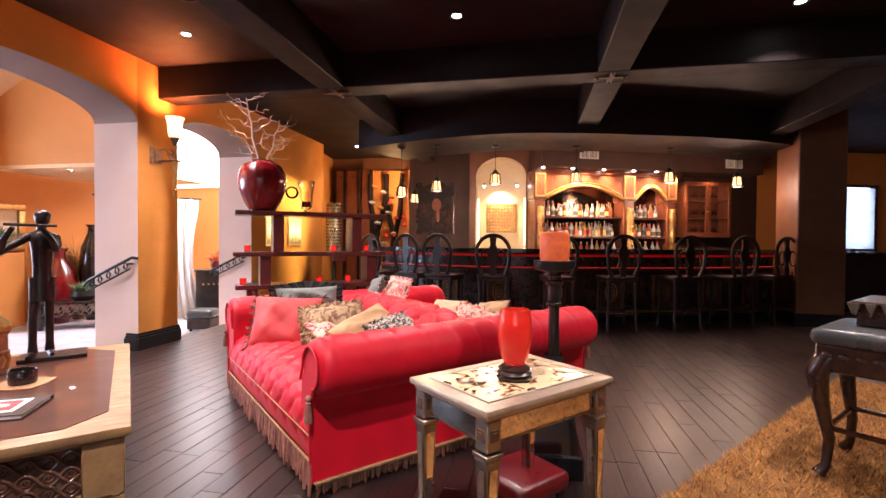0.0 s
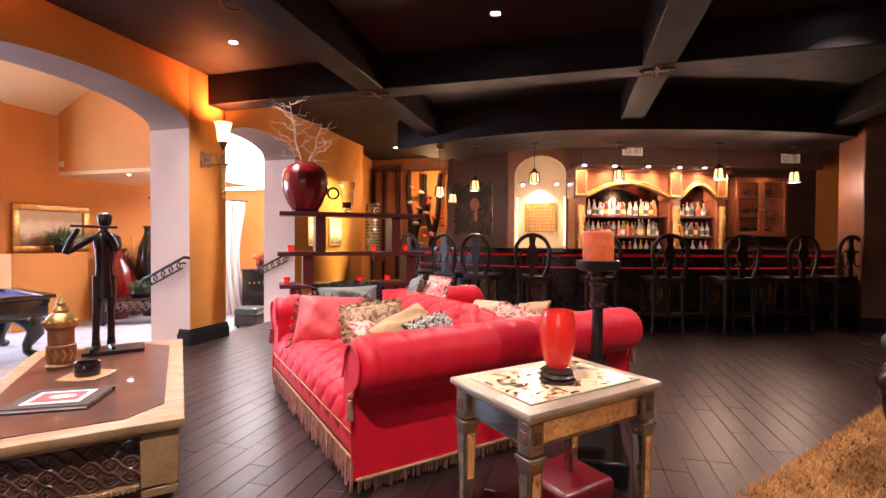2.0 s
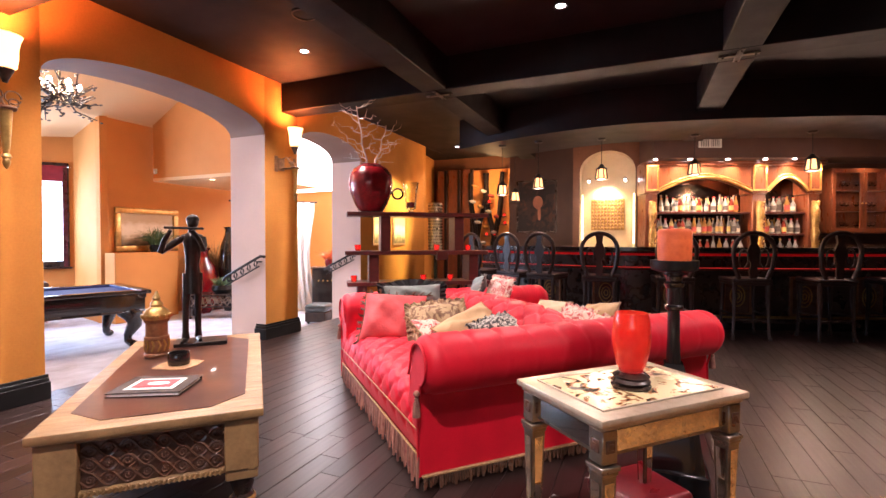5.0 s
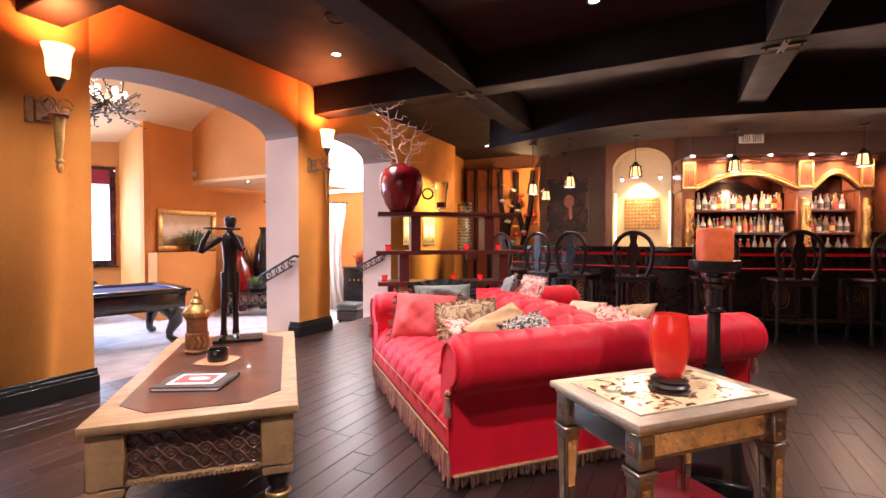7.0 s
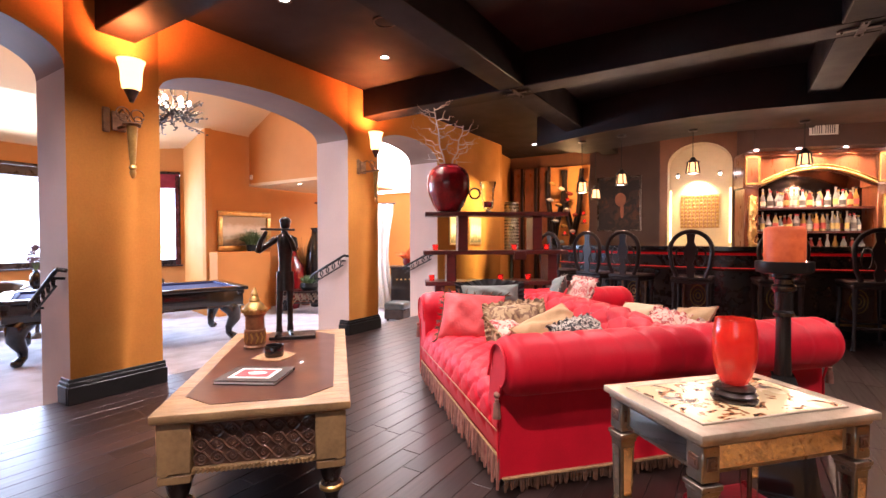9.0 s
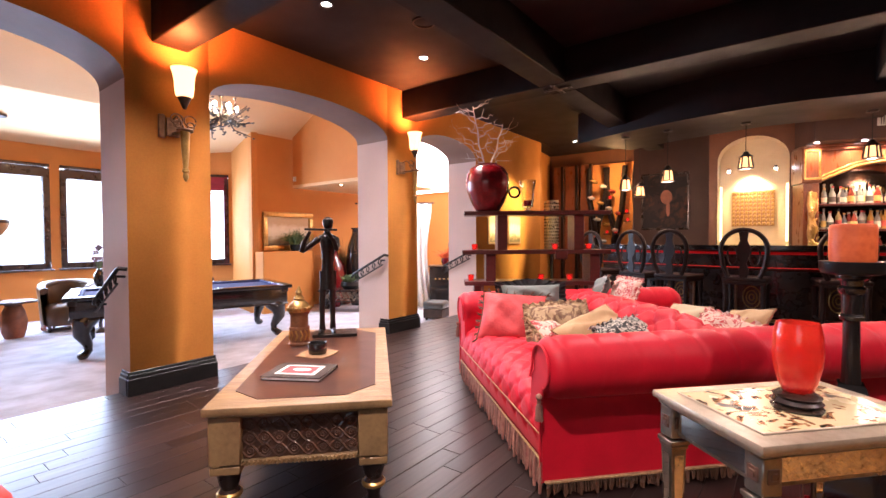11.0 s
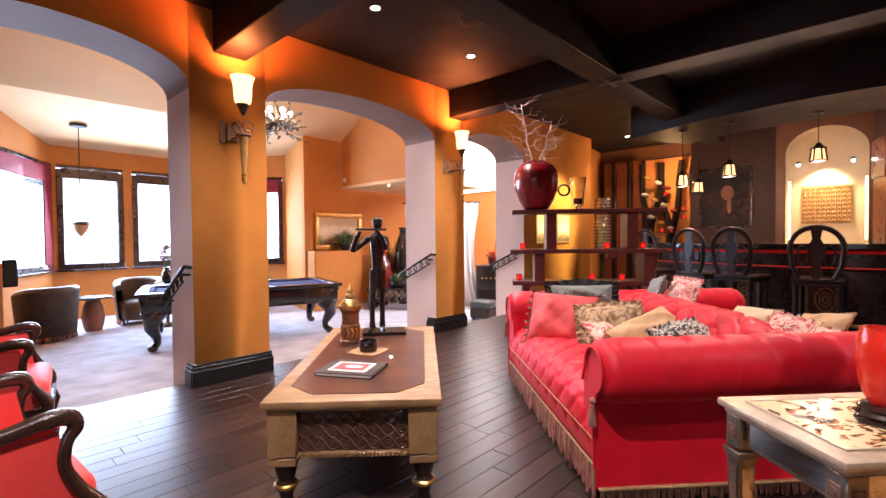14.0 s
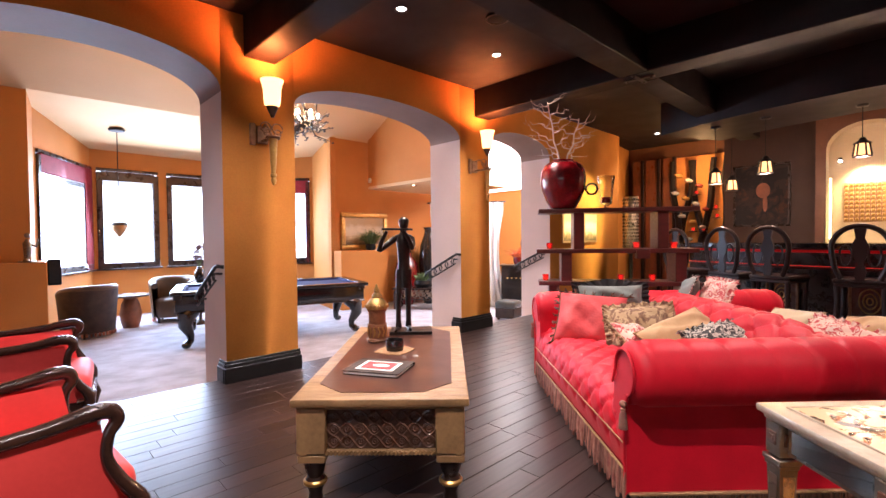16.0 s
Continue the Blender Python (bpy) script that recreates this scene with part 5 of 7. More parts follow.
def ribbed(u, v):
    k = v * (len(prof) - 1)
    i = min(len(prof) - 2, int(k))
    r = prof[i][0] + (prof[i + 1][0] - prof[i][0]) * (k - i)
    z = prof[i][1] + (prof[i + 1][1] - prof[i][1]) * (k - i)
    a = 2 * math.pi * u
    rr = r * (1 + 0.012 * abs(math.sin(a * 9)) * (1 if 0.05 < z < 0.45 else 0))
    return Vector((rr * math.cos(a), rr * math.sin(a), z))


part("body", Geo().sheet(ribbed, 72, 52, close=True), M["glazed"], vz, "red ribbed glaze", 60)
part("handle", Geo().tube([(0.222 + 0.055 * (1 - math.cos(t)), -0.02, 0.20 + 0.055 * math.sin(t)) for t in [2 * math.pi * q / 16 for q in range(17)]], 0.011, 8), M["ebony"], vz, "dark ring handle")
rng = random.Random(21)


def twig(out, p, side, r, n, depth):
    """A kinked twig: outward, then bending up, forking at every knee."""
    pts, rad = [p], [r]
    up = rng.uniform(-0.1, 0.4)
    for i in range(n):
        d = (side * (1.0 if i % 2 == 0 else 0.4) + Vector((0, 0, up if i % 2 == 0 else 0.8)) + Vector((rng.uniform(-.25, .25), rng.uniform(-.25, .25), rng.uniform(-.2, .2)))).normalized()
        p = p + d * (rng.uniform(0.05, 0.09) if i % 2 == 0 else rng.uniform(0.035, 0.06))
        pts.append(p)
        rad.append(r * (1 - 0.55 * (i + 1) / n))
        if depth > 0 and rng.random() < 0.65:
            a = rng.choice((-1, 1)) * rng.uniform(0.6, 1.5)
            s2 = Vector((side.x * math.cos(a) - side.y * math.sin(a), side.x * math.sin(a) + side.y * math.cos(a), 0))
            twig(out, p, (s2 * rng.choice((1, 1, -0.6))), rad[-1] * 0.8, rng.randint(1, 3), depth - 1)
    out.append((pts, rad))


runs = []
STEMS = [[(-0.02, 0, 0.42), (-0.05, 0, 0.58), (-0.09, 0.01, 0.70), (-0.10, 0, 0.84), (-0.13, 0.01, 0.98), (-0.15, 0, 1.10)],
         [(0.02, 0.01, 0.42), (0.05, 0.02, 0.56), (0.10, 0.0, 0.64), (0.11, -0.01, 0.76), (0.15, 0.0, 0.84), (0.16, 0.01, 0.92)]]
for stem, forks in zip(STEMS, (((0.52, 190, 4), (0.56, 150, 3), (0.62, 205, 4), (0.66, 20, 3), (0.72, 170, 4), (0.78, 340, 3), (0.82, 195, 3), (0.88, 15, 3), (0.92, 185, 3), (0.97, 350, 2), (1.00, 200, 3), (1.05, 160, 2), (1.08, 20, 3)),
                               ((0.50, 20, 3), (0.56, 340, 4), (0.61, 200, 2), (0.66, 10, 3), (0.72, 30, 3), (0.76, 190, 2), (0.80, 345, 3), (0.86, 15, 2), (0.90, 170, 2)))):
    stem = [Vector(p) for p in stem]
    runs.append((stem, [0.0095, 0.009, 0.008, 0.0066, 0.0054, 0.004]))
    for h, ang, n in forks:
        i = max(j for j in range(5) if stem[j].z <= h)
        p = stem[i].lerp(stem[i + 1], (h - stem[i].z) / (stem[i + 1].z - stem[i].z))
        twig(runs, p, Vector((math.cos(radians(ang)), math.sin(radians(ang)), 0)), 0.0056, n, 2 if n > 3 else 1)
for pts, rad in runs:
    part("branch", Geo().tube(pts, rad, 5), M["branch"], vz, "", 60)

hg = thing("hurricane_glass", SH @ pose(0.62, 0.14, 1.481), "clear hurricane glass with a low red candle", "candle holder")
outer = [(0.0, 0.0), (0.05, 0.0), (0.055, 0.006), (0.02, 0.015), (0.02, 0.03), (0.055, 0.05), (0.06, 0.10), (0.065, 0.2), (0.085, 0.32)]
part("glass", Geo().lathe(outer + [(max(0, r - 0.004), z + 0.004) for r, z in outer[:3:-1]] + [(0, 0.055)], 24), M["clearglass"], hg, "", 60)
part("candle", Geo().lathe([(0, 0.056), (0.044, 0.056), (0.044, 0.115), (0, 0.112)], 16), M["glazed"], hg, "red candle")


def votive(m, group="votive candles"):
    t = thing("votive_candle", m, "small lit red glass votive candle", "candle", group)
    part("glass", Geo().lathe([(0, 0), (0.026, 0), (0.032, 0.05), (0.034, 0.062), (0.030, 0.062), (0.028, 0.012), (0, 0.012)], 16), M["redglass"], t)
    part("flame", Geo().ball((0, 0, 0.035), (0.012, 0.012, 0.016), 8), M["flame"], t, "small glowing flame")
    return t


v0 = votive(SH @ pose(0.06, 0.10, 1.082))
for m in (SH @ pose(0.02, 0.10, 0.762), SH @ pose(0.75, 0.1, 0.762), SH @ pose(1.05, 0.12, 0.762), SH @ pose(0.90, 0.12, 1.082), SH @ pose(1.25, 0.12, 1.082)):
    copy_thing(v0, m)


# ---- sconces on the piers ----
def sconce(y):
    t = thing("wall_sconce", pose(WX, y, 0.07) @ Matrix.Diagonal((1, 1, 0.945, 1)), "bronze torch wall sconce with a glowing amber glass shade", "sconce", "wall sconces")
    part("shade", Geo().lathe([(0.040, 2.375), (0.062, 2.40), (0.070, 2.46), (0.072, 2.53), (0.082, 2.585), (0.095, 2.62), (0.088, 2.62), (0.066, 2.54), (0.062, 2.46), (0.03, 2.385)], 24, (0.23, 0, 0)), M["shade"], t, "amber glass shade, lit", 60)
    part("cup", Geo().lathe([(0.0, 2.29), (0.014, 2.29), (0.02, 2.31), (0.045, 2.37), (0.05, 2.385), (0.0, 2.38)], 18, (0.23, 0, 0)), M["bronze"], t)
    g = Geo().box((0.012, -0.085, 2.17), (0.024, 0.05, 0.20), 0.006).box((0.012, 0.0, 2.17), (0.024, 0.10, 0.16), 0.006)
    part("back_plate", g, M["sconcemetal"], t)
    g = Geo().box((0.12, 0, 2.115), (0.24, 0.03, 0.022), 0.004).tube([(0.02, 0, 2.24), (0.09, 0, 2.26), (0.16, 0, 2.20), (0.22, 0, 2.13)], 0.008, 6).lathe([(0.0, 2.10), (0.055, 2.10), (0.062, 2.112), (0.055, 2.125), (0, 2.125)], 18, (0.23, 0, 0))
    for s in (-1, 1):
        for k, (cx, cz, r) in enumerate(((0.21, 2.20, 0.045), (0.21, 2.16, 0.028))):
            pts = [(cx + 0.01 * k, s * (0.05 + r * math.cos(q)), cz + r * math.sin(q)) for q in [0.35 * j for j in range(18)]]
            g.tube(pts, 0.006, 5)
    part("scroll_bracket", g, M["sconcemetal"], t, "scrolled bronze bracket")
    part("stem", Geo().lathe([(0, 2.10), (0.036, 2.10), (0.034, 2.06), (0.028, 1.95), (0.020, 1.83), (0.016, 1.795), (0.024, 1.785), (0.026, 1.77), (0.016, 1.755), (0.022, 1.735), (0.02, 1.72), (0.008, 1.69), (0, 1.685)], 16, (0.23, 0, 0)), M["gold"], t, "tapering gilt torch stem")


sconce(1.665)
sconce(4.44)


def handrail(y, x0, z0, x1, z1):
    t = thing("handrail", Matrix.Identity(4), "short black wrought-iron handrail on the arch jamb", "handrail", "handrails")
    yy = y - 0.06
    part("rail", Geo().tube([(x0 + 0.05, yy + 0.05, z0 + 0.0), (x0 + 0.02, yy, z0 + 0.01), (x0, yy, z0), (x1, yy, z1), (x1 - 0.04, yy, z1 - 0.05)], 0.016, 8), M["iron"], t)
    g = Geo()
    dz = (z1 - z0) / (x1 - x0)
    g.tube([(x0, yy, z0 - 0.11), (x1, yy, z1 - 0.11)], 0.009, 6)
    n = 5
    for i in range(n):
        c = x0 + (x1 - x0) * (i + 0.5) / n
        zc = z0 + dz * (c - x0) - 0.055
        for s in (-1, 1):
            g.tube([(c + s * 0.03 * math.cos(q) * (1 - q / 9), yy, zc + s * 0.035 * math.sin(q)) for q in [0.5 * j for j in range(10)]], 0.006, 5)
    part("scrollwork", g, M["iron"], t, "wrought scrollwork")
    part("bracket", Geo().tube([(x0 - 0.02, y, z0 - 0.06), (x0 - 0.02, yy, z0 - 0.055)], 0.01, 6), M["iron"], t)
    part("bracket", Geo().tube([(x1 + 0.05, y, z1 - 0.05), (x1 + 0.05, yy, z1 - 0.045)], 0.01, 6), M["iron"], t)


handrail(1.33, -4.12, 0.98, -4.62, 0.72)
handrail(4.18, -4.12, 0.99, -4.66, 0.74)
handrail(6.2, -4.16, 0.99, -4.70, 0.74)

# ---- the bar ----
bar = thing("bar_counter", Matrix.Identity(4), "curved dark walnut bar counter with red under-glow", "bar")
front, inner = shift(CURVE, 0.0), shift(CURVE, 0.50)
part("body", Geo().prism(front + inner[::-1], 0.10, 1.02), M["ebony"], bar)
part("plinth", Geo().prism(shift(CURVE, 0.04) + shift(CURVE, 0.46)[::-1], 0.0, 0.10), M["black"], bar)
part("countertop", Geo().prism(shift(CURVE, -0.20) + shift(CURVE, 0.56)[::-1], 1.045, 1.10), M["black"], bar, "polished black bar top")
part("edge_moulding", Geo().tube([(x, y, 1.04) for x, y in shift(CURVE, -0.17)], 0.018, 6), M["mahog"], bar)
part("glow_strip", Geo().tube([(x, y, 1.005) for x, y in shift(CURVE, -0.008)], 0.022, 6), M["redled"], bar, "red light strip under the bar top")
part("rail", Geo().tube([(x, y, 0.80) for x, y in shift(CURVE, -0.014)], 0.014, 6), M["mahog"], bar)
part("glow_line", Geo().tube([(x, y, 0.825) for x, y in shift(CURVE, -0.016)], 0.005, 6), M["redline"], bar, "thin red light line")
part("foot_rail", Geo().tube([(x, y, 0.20) for x, y in shift(CURVE, -0.12)], 0.02, 8), M["gold"], bar, "brass foot rail")


def along(line, s):
    for (x0, y0), (x1, y1) in zip(line, line[1:]):
        d = math.hypot(x1 - x0, y1 - y0)
        if s <= d:
            return x0 + (x1 - x0) * s / d, y0 + (y1 - y0) * s / d, math.degrees(math.atan2(y1 - y0, x1 - x0))
        s -= d
    return (*line[-1], math.degrees(math.atan2(line[-1][1] - line[-2][1], line[-1][0] - line[-2][0])))


for k in range(8):
    x, y, a = along(CURVE, 0.5 + 0.82 * k)
    m = pose(x, y, 0, 0, 0, a)
    p = part("panel", Geo().box((0, -0.012, 0.46), (0.36, 0.03, 0.52), 0.006, m), M["carve"], bar, "carved bar panel")
    g = Geo()
    for cx, cz, sx, sz in ((0, 0.70, 0.36, 0.03), (0, 0.22, 0.36, 0.03), (-0.165, 0.46, 0.03, 0.45), (0.165, 0.46, 0.03, 0.45)):
        g.box((cx, -0.03, cz), (sx, 0.022, sz), 0.006, m)
    part("frame", g, M["jargilt"], p, "worn gilt frame")
    g = Geo()
    for r in (0.09, 0.055, 0.025):
        g.tube([(r * math.cos(t), -0.03, 0.46 + 1.5 * r * math.sin(t)) for t in [2 * math.pi * q / 16 for q in range(17)]], 0.008, 5, m)
    part("carving", g, M["gold"], p, "gilt oval carving")


def bar_stool(m):
    t = thing("bar_stool", m, "tall carved ebony bar stool with an oval pierced back", "bar stool", "stools at the bar")
    part("seat", Geo().box((0, 0, 0.715), (0.44, 0.42, 0.05), 0.018, seg=3).box((0, 0, 0.675), (0.42, 0.40, 0.04), 0.008), M["stool"], t)
    for sx in (-1, 1):
        for sy in (-1, 1):
            x, y = sx * 0.185, sy * 0.17
            part("leg", Geo().tube([(x * 1.12, y * 1.12, 0.0), (x * 1.06, y * 1.06, 0.06), (x * 1.02, y * 1.02, 0.3), (x * 0.98, y * 0.98, 0.5), (x, y, 0.66)], [0.026, 0.018, 0.020, 0.026, 0.03], 8), M["stool"], t)
    for a, b in (((-1, -1), (1, -1)), ((1, -1), (1, 1)), ((1, 1), (-1, 1)), ((-1, 1), (-1, -1))):
        z = 0.24 if a[1] == b[1] else 0.30
        part("stretcher", Geo().tube([(a[0] * 0.19, a[1] * 0.175, z), (b[0] * 0.19, b[1] * 0.175, z)], 0.014, 6), M["stool"], t)
    hoop = [(-0.15, 0.205, 0.74), (-0.20, 0.215, 0.86)] + [(0.225 * math.cos(q), 0.225, 1.06 + 0.225 * math.sin(q)) for q in [math.pi * (1.05 - 1.1 * j / 16) for j in range(17)]] + [(0.20, 0.215, 0.86), (0.15, 0.205, 0.74)]
    part("back_hoop", Geo().tube([(x, -y, z) for x, y, z in hoop], 0.026, 8), M["stool"], t)
    part("splat", Geo().prism([(-0.035, 0.74), (0.035, 0.74), (0.05, 0.82), (0.025, 0.90), (0.06, 1.0), (0.07, 1.08), (0.035, 1.16), (0.05, 1.26), (-0.05, 1.26), (-0.035, 1.16), (-0.07, 1.08), (-0.06, 1.0), (-0.025, 0.90), (-0.05, 0.82)], 0.20, 0.225, Matrix.Rotation(radians(90), 4, 'X')), M["stool"], t)
    g = Geo()
    for s in (-1, 1):
        g.tube([(s * (0.11 + 0.05 * math.cos(q)), -0.22, 0.98 + 0.11 * math.sin(q)) for q in [2 * math.pi * j / 12 for j in range(13)]], 0.011, 6)
    part("fretwork", g, M["stool"], t)
    return t


STOOLS = [(-2.30, 6.95, -30), (-1.68, 6.72, -26), (-1.18, 6.50, -20), (-0.45, 6.42, -4), (0.39, 6.52, 10), (1.20, 6.66, 14), (2.08, 6.92, 20), (2.88, 7.28, 25), (3.60, 7.72, 30)]
s0 = None
for x, y, a in STOOLS:
    m = pose(x, y, 0, 0, 0, a)
    s0 = copy_thing(s0, m) if s0 else bar_stool(m)


def lantern(x, y, z, top, size=1.0):
    t = thing("pendant_lantern", pose(x, y, z), "small black iron pendant lantern with glowing panes", "pendant lamp", "pendant lanterns")
    w = 0.085 * size
    part("canopy", Geo().lathe([(0, 0), (0.06, 0), (0.055, -0.02), (0.012, -0.03), (0, -0.03)], 16, (0, 0, top - z)), M["iron"], t)
    part("chain", Geo().tube([(0, 0, 0.16 * size), (0, 0, top - z - 0.02)], 0.005, 5), M["iron"], t)
    part("cap", Geo().lathe([(0.105 * size, 0.085 * size), (0.095 * size, 0.10 * size), (0.05 * size, 0.13 * size), (0.03 * size, 0.17 * size), (0, 0.18 * size)], 6), M["iron"], t)
    part("base_ring", Geo().lathe([(0.0, -0.10 * size), (0.10 * size, -0.10 * size), (0.108 * size, -0.09 * size), (0.10 * size, -0.075 * size), (0, -0.075 * size)], 6), M["iron"], t)
    for i in range(6):
        a = 2 * math.pi * i / 6
        part("bar", Geo().tube([(0.10 * size * math.cos(a), 0.10 * size * math.sin(a), -0.08 * size), (0.075 * size * math.cos(a), 0.075 * size * math.sin(a), 0.09 * size)], 0.010, 5), M["iron"], t)
    part("glass", Geo().lathe([(0.088 * size, -0.074 * size), (0.066 * size, 0.085 * size)], 6), M["lantern"], t, "glowing amber panes", 0)


for x, y, z, s in ((-1.97, 6.95, 1.97, 1.0), (-1.39, 6.86, 2.04, 1.0), (-0.51, 7.03, 2.15, 1.0), (0.70, 7.27, 2.18, 1.0), (2.13, 7.65, 2.21, 1.05), (3.28, 8.15, 2.19, 1.05)):
    lantern(x, y, z, 2.66, s * 0.82)
lantern(-2.1, 8.25, 1.98, CEIL, 0.9)

# ---- back bar ----
ang = math.degrees(math.atan2(1.75, 4.5))
BBM = pose(0.05, 8.70, 0, 0, 0, ang)
structure("wall_header_bar", Geo().box((2.15, -0.31, 2.81), (4.45, 0.60, 0.61), 0.01, m=BBM), M["brown_wall"], "dark brown header over the back bar")
bb = thing("back_bar", BBM, "lit walnut back bar with arched bottle shelves", "back bar")
part("counter_base", Geo().box((2.2, -0.27, 0.46), (4.3, 0.50, 0.92), 0.01), M["barwood"], bb)
part("worktop", Geo().box((2.2, -0.28, 0.94), (4.34, 0.56, 0.04), 0.006), M["black"], bb)
part("mirror_back", Geo().box((1.30, -0.012, 1.6), (2.6, 0.012, 1.28)), M["darkmirror"], bb, "mirror behind the bottles")
part("cornice", Geo().box((1.35, -0.20, 2.44), (2.86, 0.40, 0.05), 0.012).box((1.35, -0.205, 2.48), (2.90, 0.41, 0.03), 0.008), M["barwood"], bb)
for s, w in ((0.0, 0.24), (1.74, 0.26), (2.62, 0.22)):
    part("pilaster", Geo().box((s, -0.19, 1.46), (w * 0.8, 0.34, 1.0), 0.008), M["barwood"], bb)
    p = part("lit_panel", Geo().box((s, -0.20, 2.21), (w, 0.36, 0.50), 0.008), M["barwood"], bb)
    g = Geo()
    for cx, cz, sx, sz in ((0, 2.42, w - 0.04, 0.03), (0, 2.02, w - 0.04, 0.03), (-(w / 2 - 0.03), 2.22, 0.025, 0.40), (w / 2 - 0.03, 2.22, 0.025, 0.40)):
        g.box((s + cx, -0.388, cz), (sx, 0.02, sz), 0.004)
    part("moulding", g, M["gold"], p)
    g = Geo()
    rc = random.Random(int(s * 100) + 3)
    g.tube([(s + 0.012 * math.sin(q * 1.9), -0.385, 0.98 + 0.085 * q) for q in range(11)], [0.055, 0.05, 0.035, 0.05, 0.062, 0.045, 0.036, 0.055, 0.066, 0.045, 0.05], 10)
    for q in range(60):
        zz = 0.98 + 0.85 * q / 60
        r = rc.uniform(0.035, 0.065)
        w = rc.uniform(-2.6, -0.5)
        p0 = Vector((s + r * math.cos(w), -0.385 + 0.8 * r * math.sin(w), zz))
        g.tube([p0, p0 + Vector((rc.uniform(-.018, .018), -0.014, 0.016)), p0 + Vector((rc.uniform(-.026, .026), -0.004, 0.034))], [0.009, 0.012, 0.003], 5)
    part("carved_figure", g, M["gold"], bb, "gilt carved column ornament")


def arch_board(s0, s1, spring, apex, top):
    g = Geo()
    n = 18
    pts = [(s0 + (s1 - s0) * i / n, spring + (apex - spring) * math.sin(math.pi * i / n)) for i in range(n + 1)]
    poly = pts + [(s1, top), (s0, top)]
    lo = [g.bm.verts.new((x, -0.36, z)) for x, z in poly]
    hi = [g.bm.verts.new((x, -0.30, z)) for x, z in poly]
    for i in range(len(poly)):
        j = (i + 1) % len(poly)
        g.bm.faces.new((lo[i], lo[j], hi[j], hi[i]))
    for i in range(n):
        xa, xb = pts[i][0], pts[i + 1][0]
        for y in (-0.36, -0.30):
            g.bm.faces.new([g.bm.verts.new(v) for v in ((xa, y, pts[i][1]), (xb, y, pts[i + 1][1]), (xb, y, top), (xa, y, top))])
    a = part("arch", g, M["barwood"], bb, "arched walnut valance", 30)
    part("arch_moulding", Geo().tube([(x, -0.38, z + 0.03) for x, z in pts], 0.022, 8).tube([(x, -0.37, z + 0.08) for x, z in pts], 0.012, 6), M["gold"], a, "gilt arch moulding")


arch_board(0.12, 1.61, 1.97, 2.20, 2.465)
arch_board(1.87, 2.51, 1.97, 2.20, 2.465)
for z in (1.305, 1.665):
    for s0, s1 in ((0.10, 1.64), (1.84, 2.52)):
        part("shelf", Geo().box(((s0 + s1) / 2, -0.17, z - 0.015), (s1 - s0, 0.28, 0.03), 0.004), M["mahog"], bb)
for s in (0.0, 0.55, 1.15, 1.74, 2.2):
    g = Geo().lathe([(0.0, 2.506), (0.026, 2.506), (0.026, 2.498), (0.0, 2.495)], 14, (s, -0.50, 0))
    part("puck_light", g, M["lens"], bb, "small lit puck light")

BOTTLE_COLOURS = [((0.85, 0.82, 0.74), 0.6), ((0.65, 0.36, 0.10), 0.4), ((0.80, 0.78, 0.72), 0.6), ((0.50, 0.10, 0.07), 0.4), ((0.66, 0.70, 0.74), 0.6), ((0.75, 0.60, 0.28), 0.4), ((0.90, 0.90, 0.88), 0.5)]
BOTTLES = [mat("bottle_glass", c, None, 0.08, scale=6, bump=0.0, clear=k) for c, k in BOTTLE_COLOURS]
LABELS = [mat("bottle_label", c, None, 0.6, scale=20, bump=0.02) for c in ((0.75, 0.70, 0.58), (0.5, 0.08, 0.06), (0.12, 0.10, 0.09), (0.65, 0.48, 0.15))]
CAPS = [M["gold"], M["base"], M["redcloth"], M["silver"]]
rng = random.Random(33)
bottle_kinds = []
for k in range(8):
    r, h = rng.uniform(0.030, 0.042), rng.uniform(0.20, 0.30)
    nk = rng.uniform(0.010, 0.014)
    sh = h * rng.uniform(0.55, 0.68)
    prof = [(0, 0), (r, 0.003), (r, sh * 0.9), (r * 0.85, sh), (nk * 1.4, sh + 0.035), (nk, sh + 0.05), (nk, h - 0.02), (0, h - 0.02)]
    t = thing("bottle", BBM @ pose(0.2, -0.2, 1.306), "full liquor bottle with a paper label on the bar shelf", "bottle", "bottles on the back bar")
    part("glass", Geo().lathe(prof, 10), BOTTLES[k % 7], t)
    part("label", Geo().lathe([(r + 0.001, sh * 0.2), (r + 0.001, sh * 0.7)], 10), LABELS[k % 4], t)
    part("cap", Geo().lathe([(0, h - 0.025), (nk + 0.003, h - 0.025), (nk + 0.003, h), (0, h)], 8), CAPS[k % 4], t)
    bottle_kinds.append(t)
first = list(bottle_kinds)
for z, s0, s1, step in ((1.306, 0.20, 1.58, 0.095), (1.666, 0.22, 1.56, 0.10), (0.962, 0.22, 1.6, 0.11), (1.306, 1.92, 2.48, 0.095), (1.666, 1.92, 2.48, 0.11), (0.962, 1.9, 2.9, 0.13)):
    for row in ((-0.22,) if z < 1 else (-0.23, -0.10)):
        s = s0 + (0.04 if row > -0.2 else 0)
        while s < s1:
            m = BBM @ pose(s + rng.uniform(-.015, .015), row + rng.uniform(-.02, .02), z, 0, 0, rng.uniform(0, 360))
            if first:
                first.pop().matrix_world = m
            else:
                copy_thing(rng.choice(bottle_kinds), m)
            s += step * rng.uniform(0.85, 1.2)

# glazed cabinet at the end of the back bar
gc = thing("glass_cabinet", BBM, "walnut wall cabinet with glazed doors and glasses", "cabinet")
x0, x1, z0, z1 = 2.92, 3.92, 1.33, 2.36
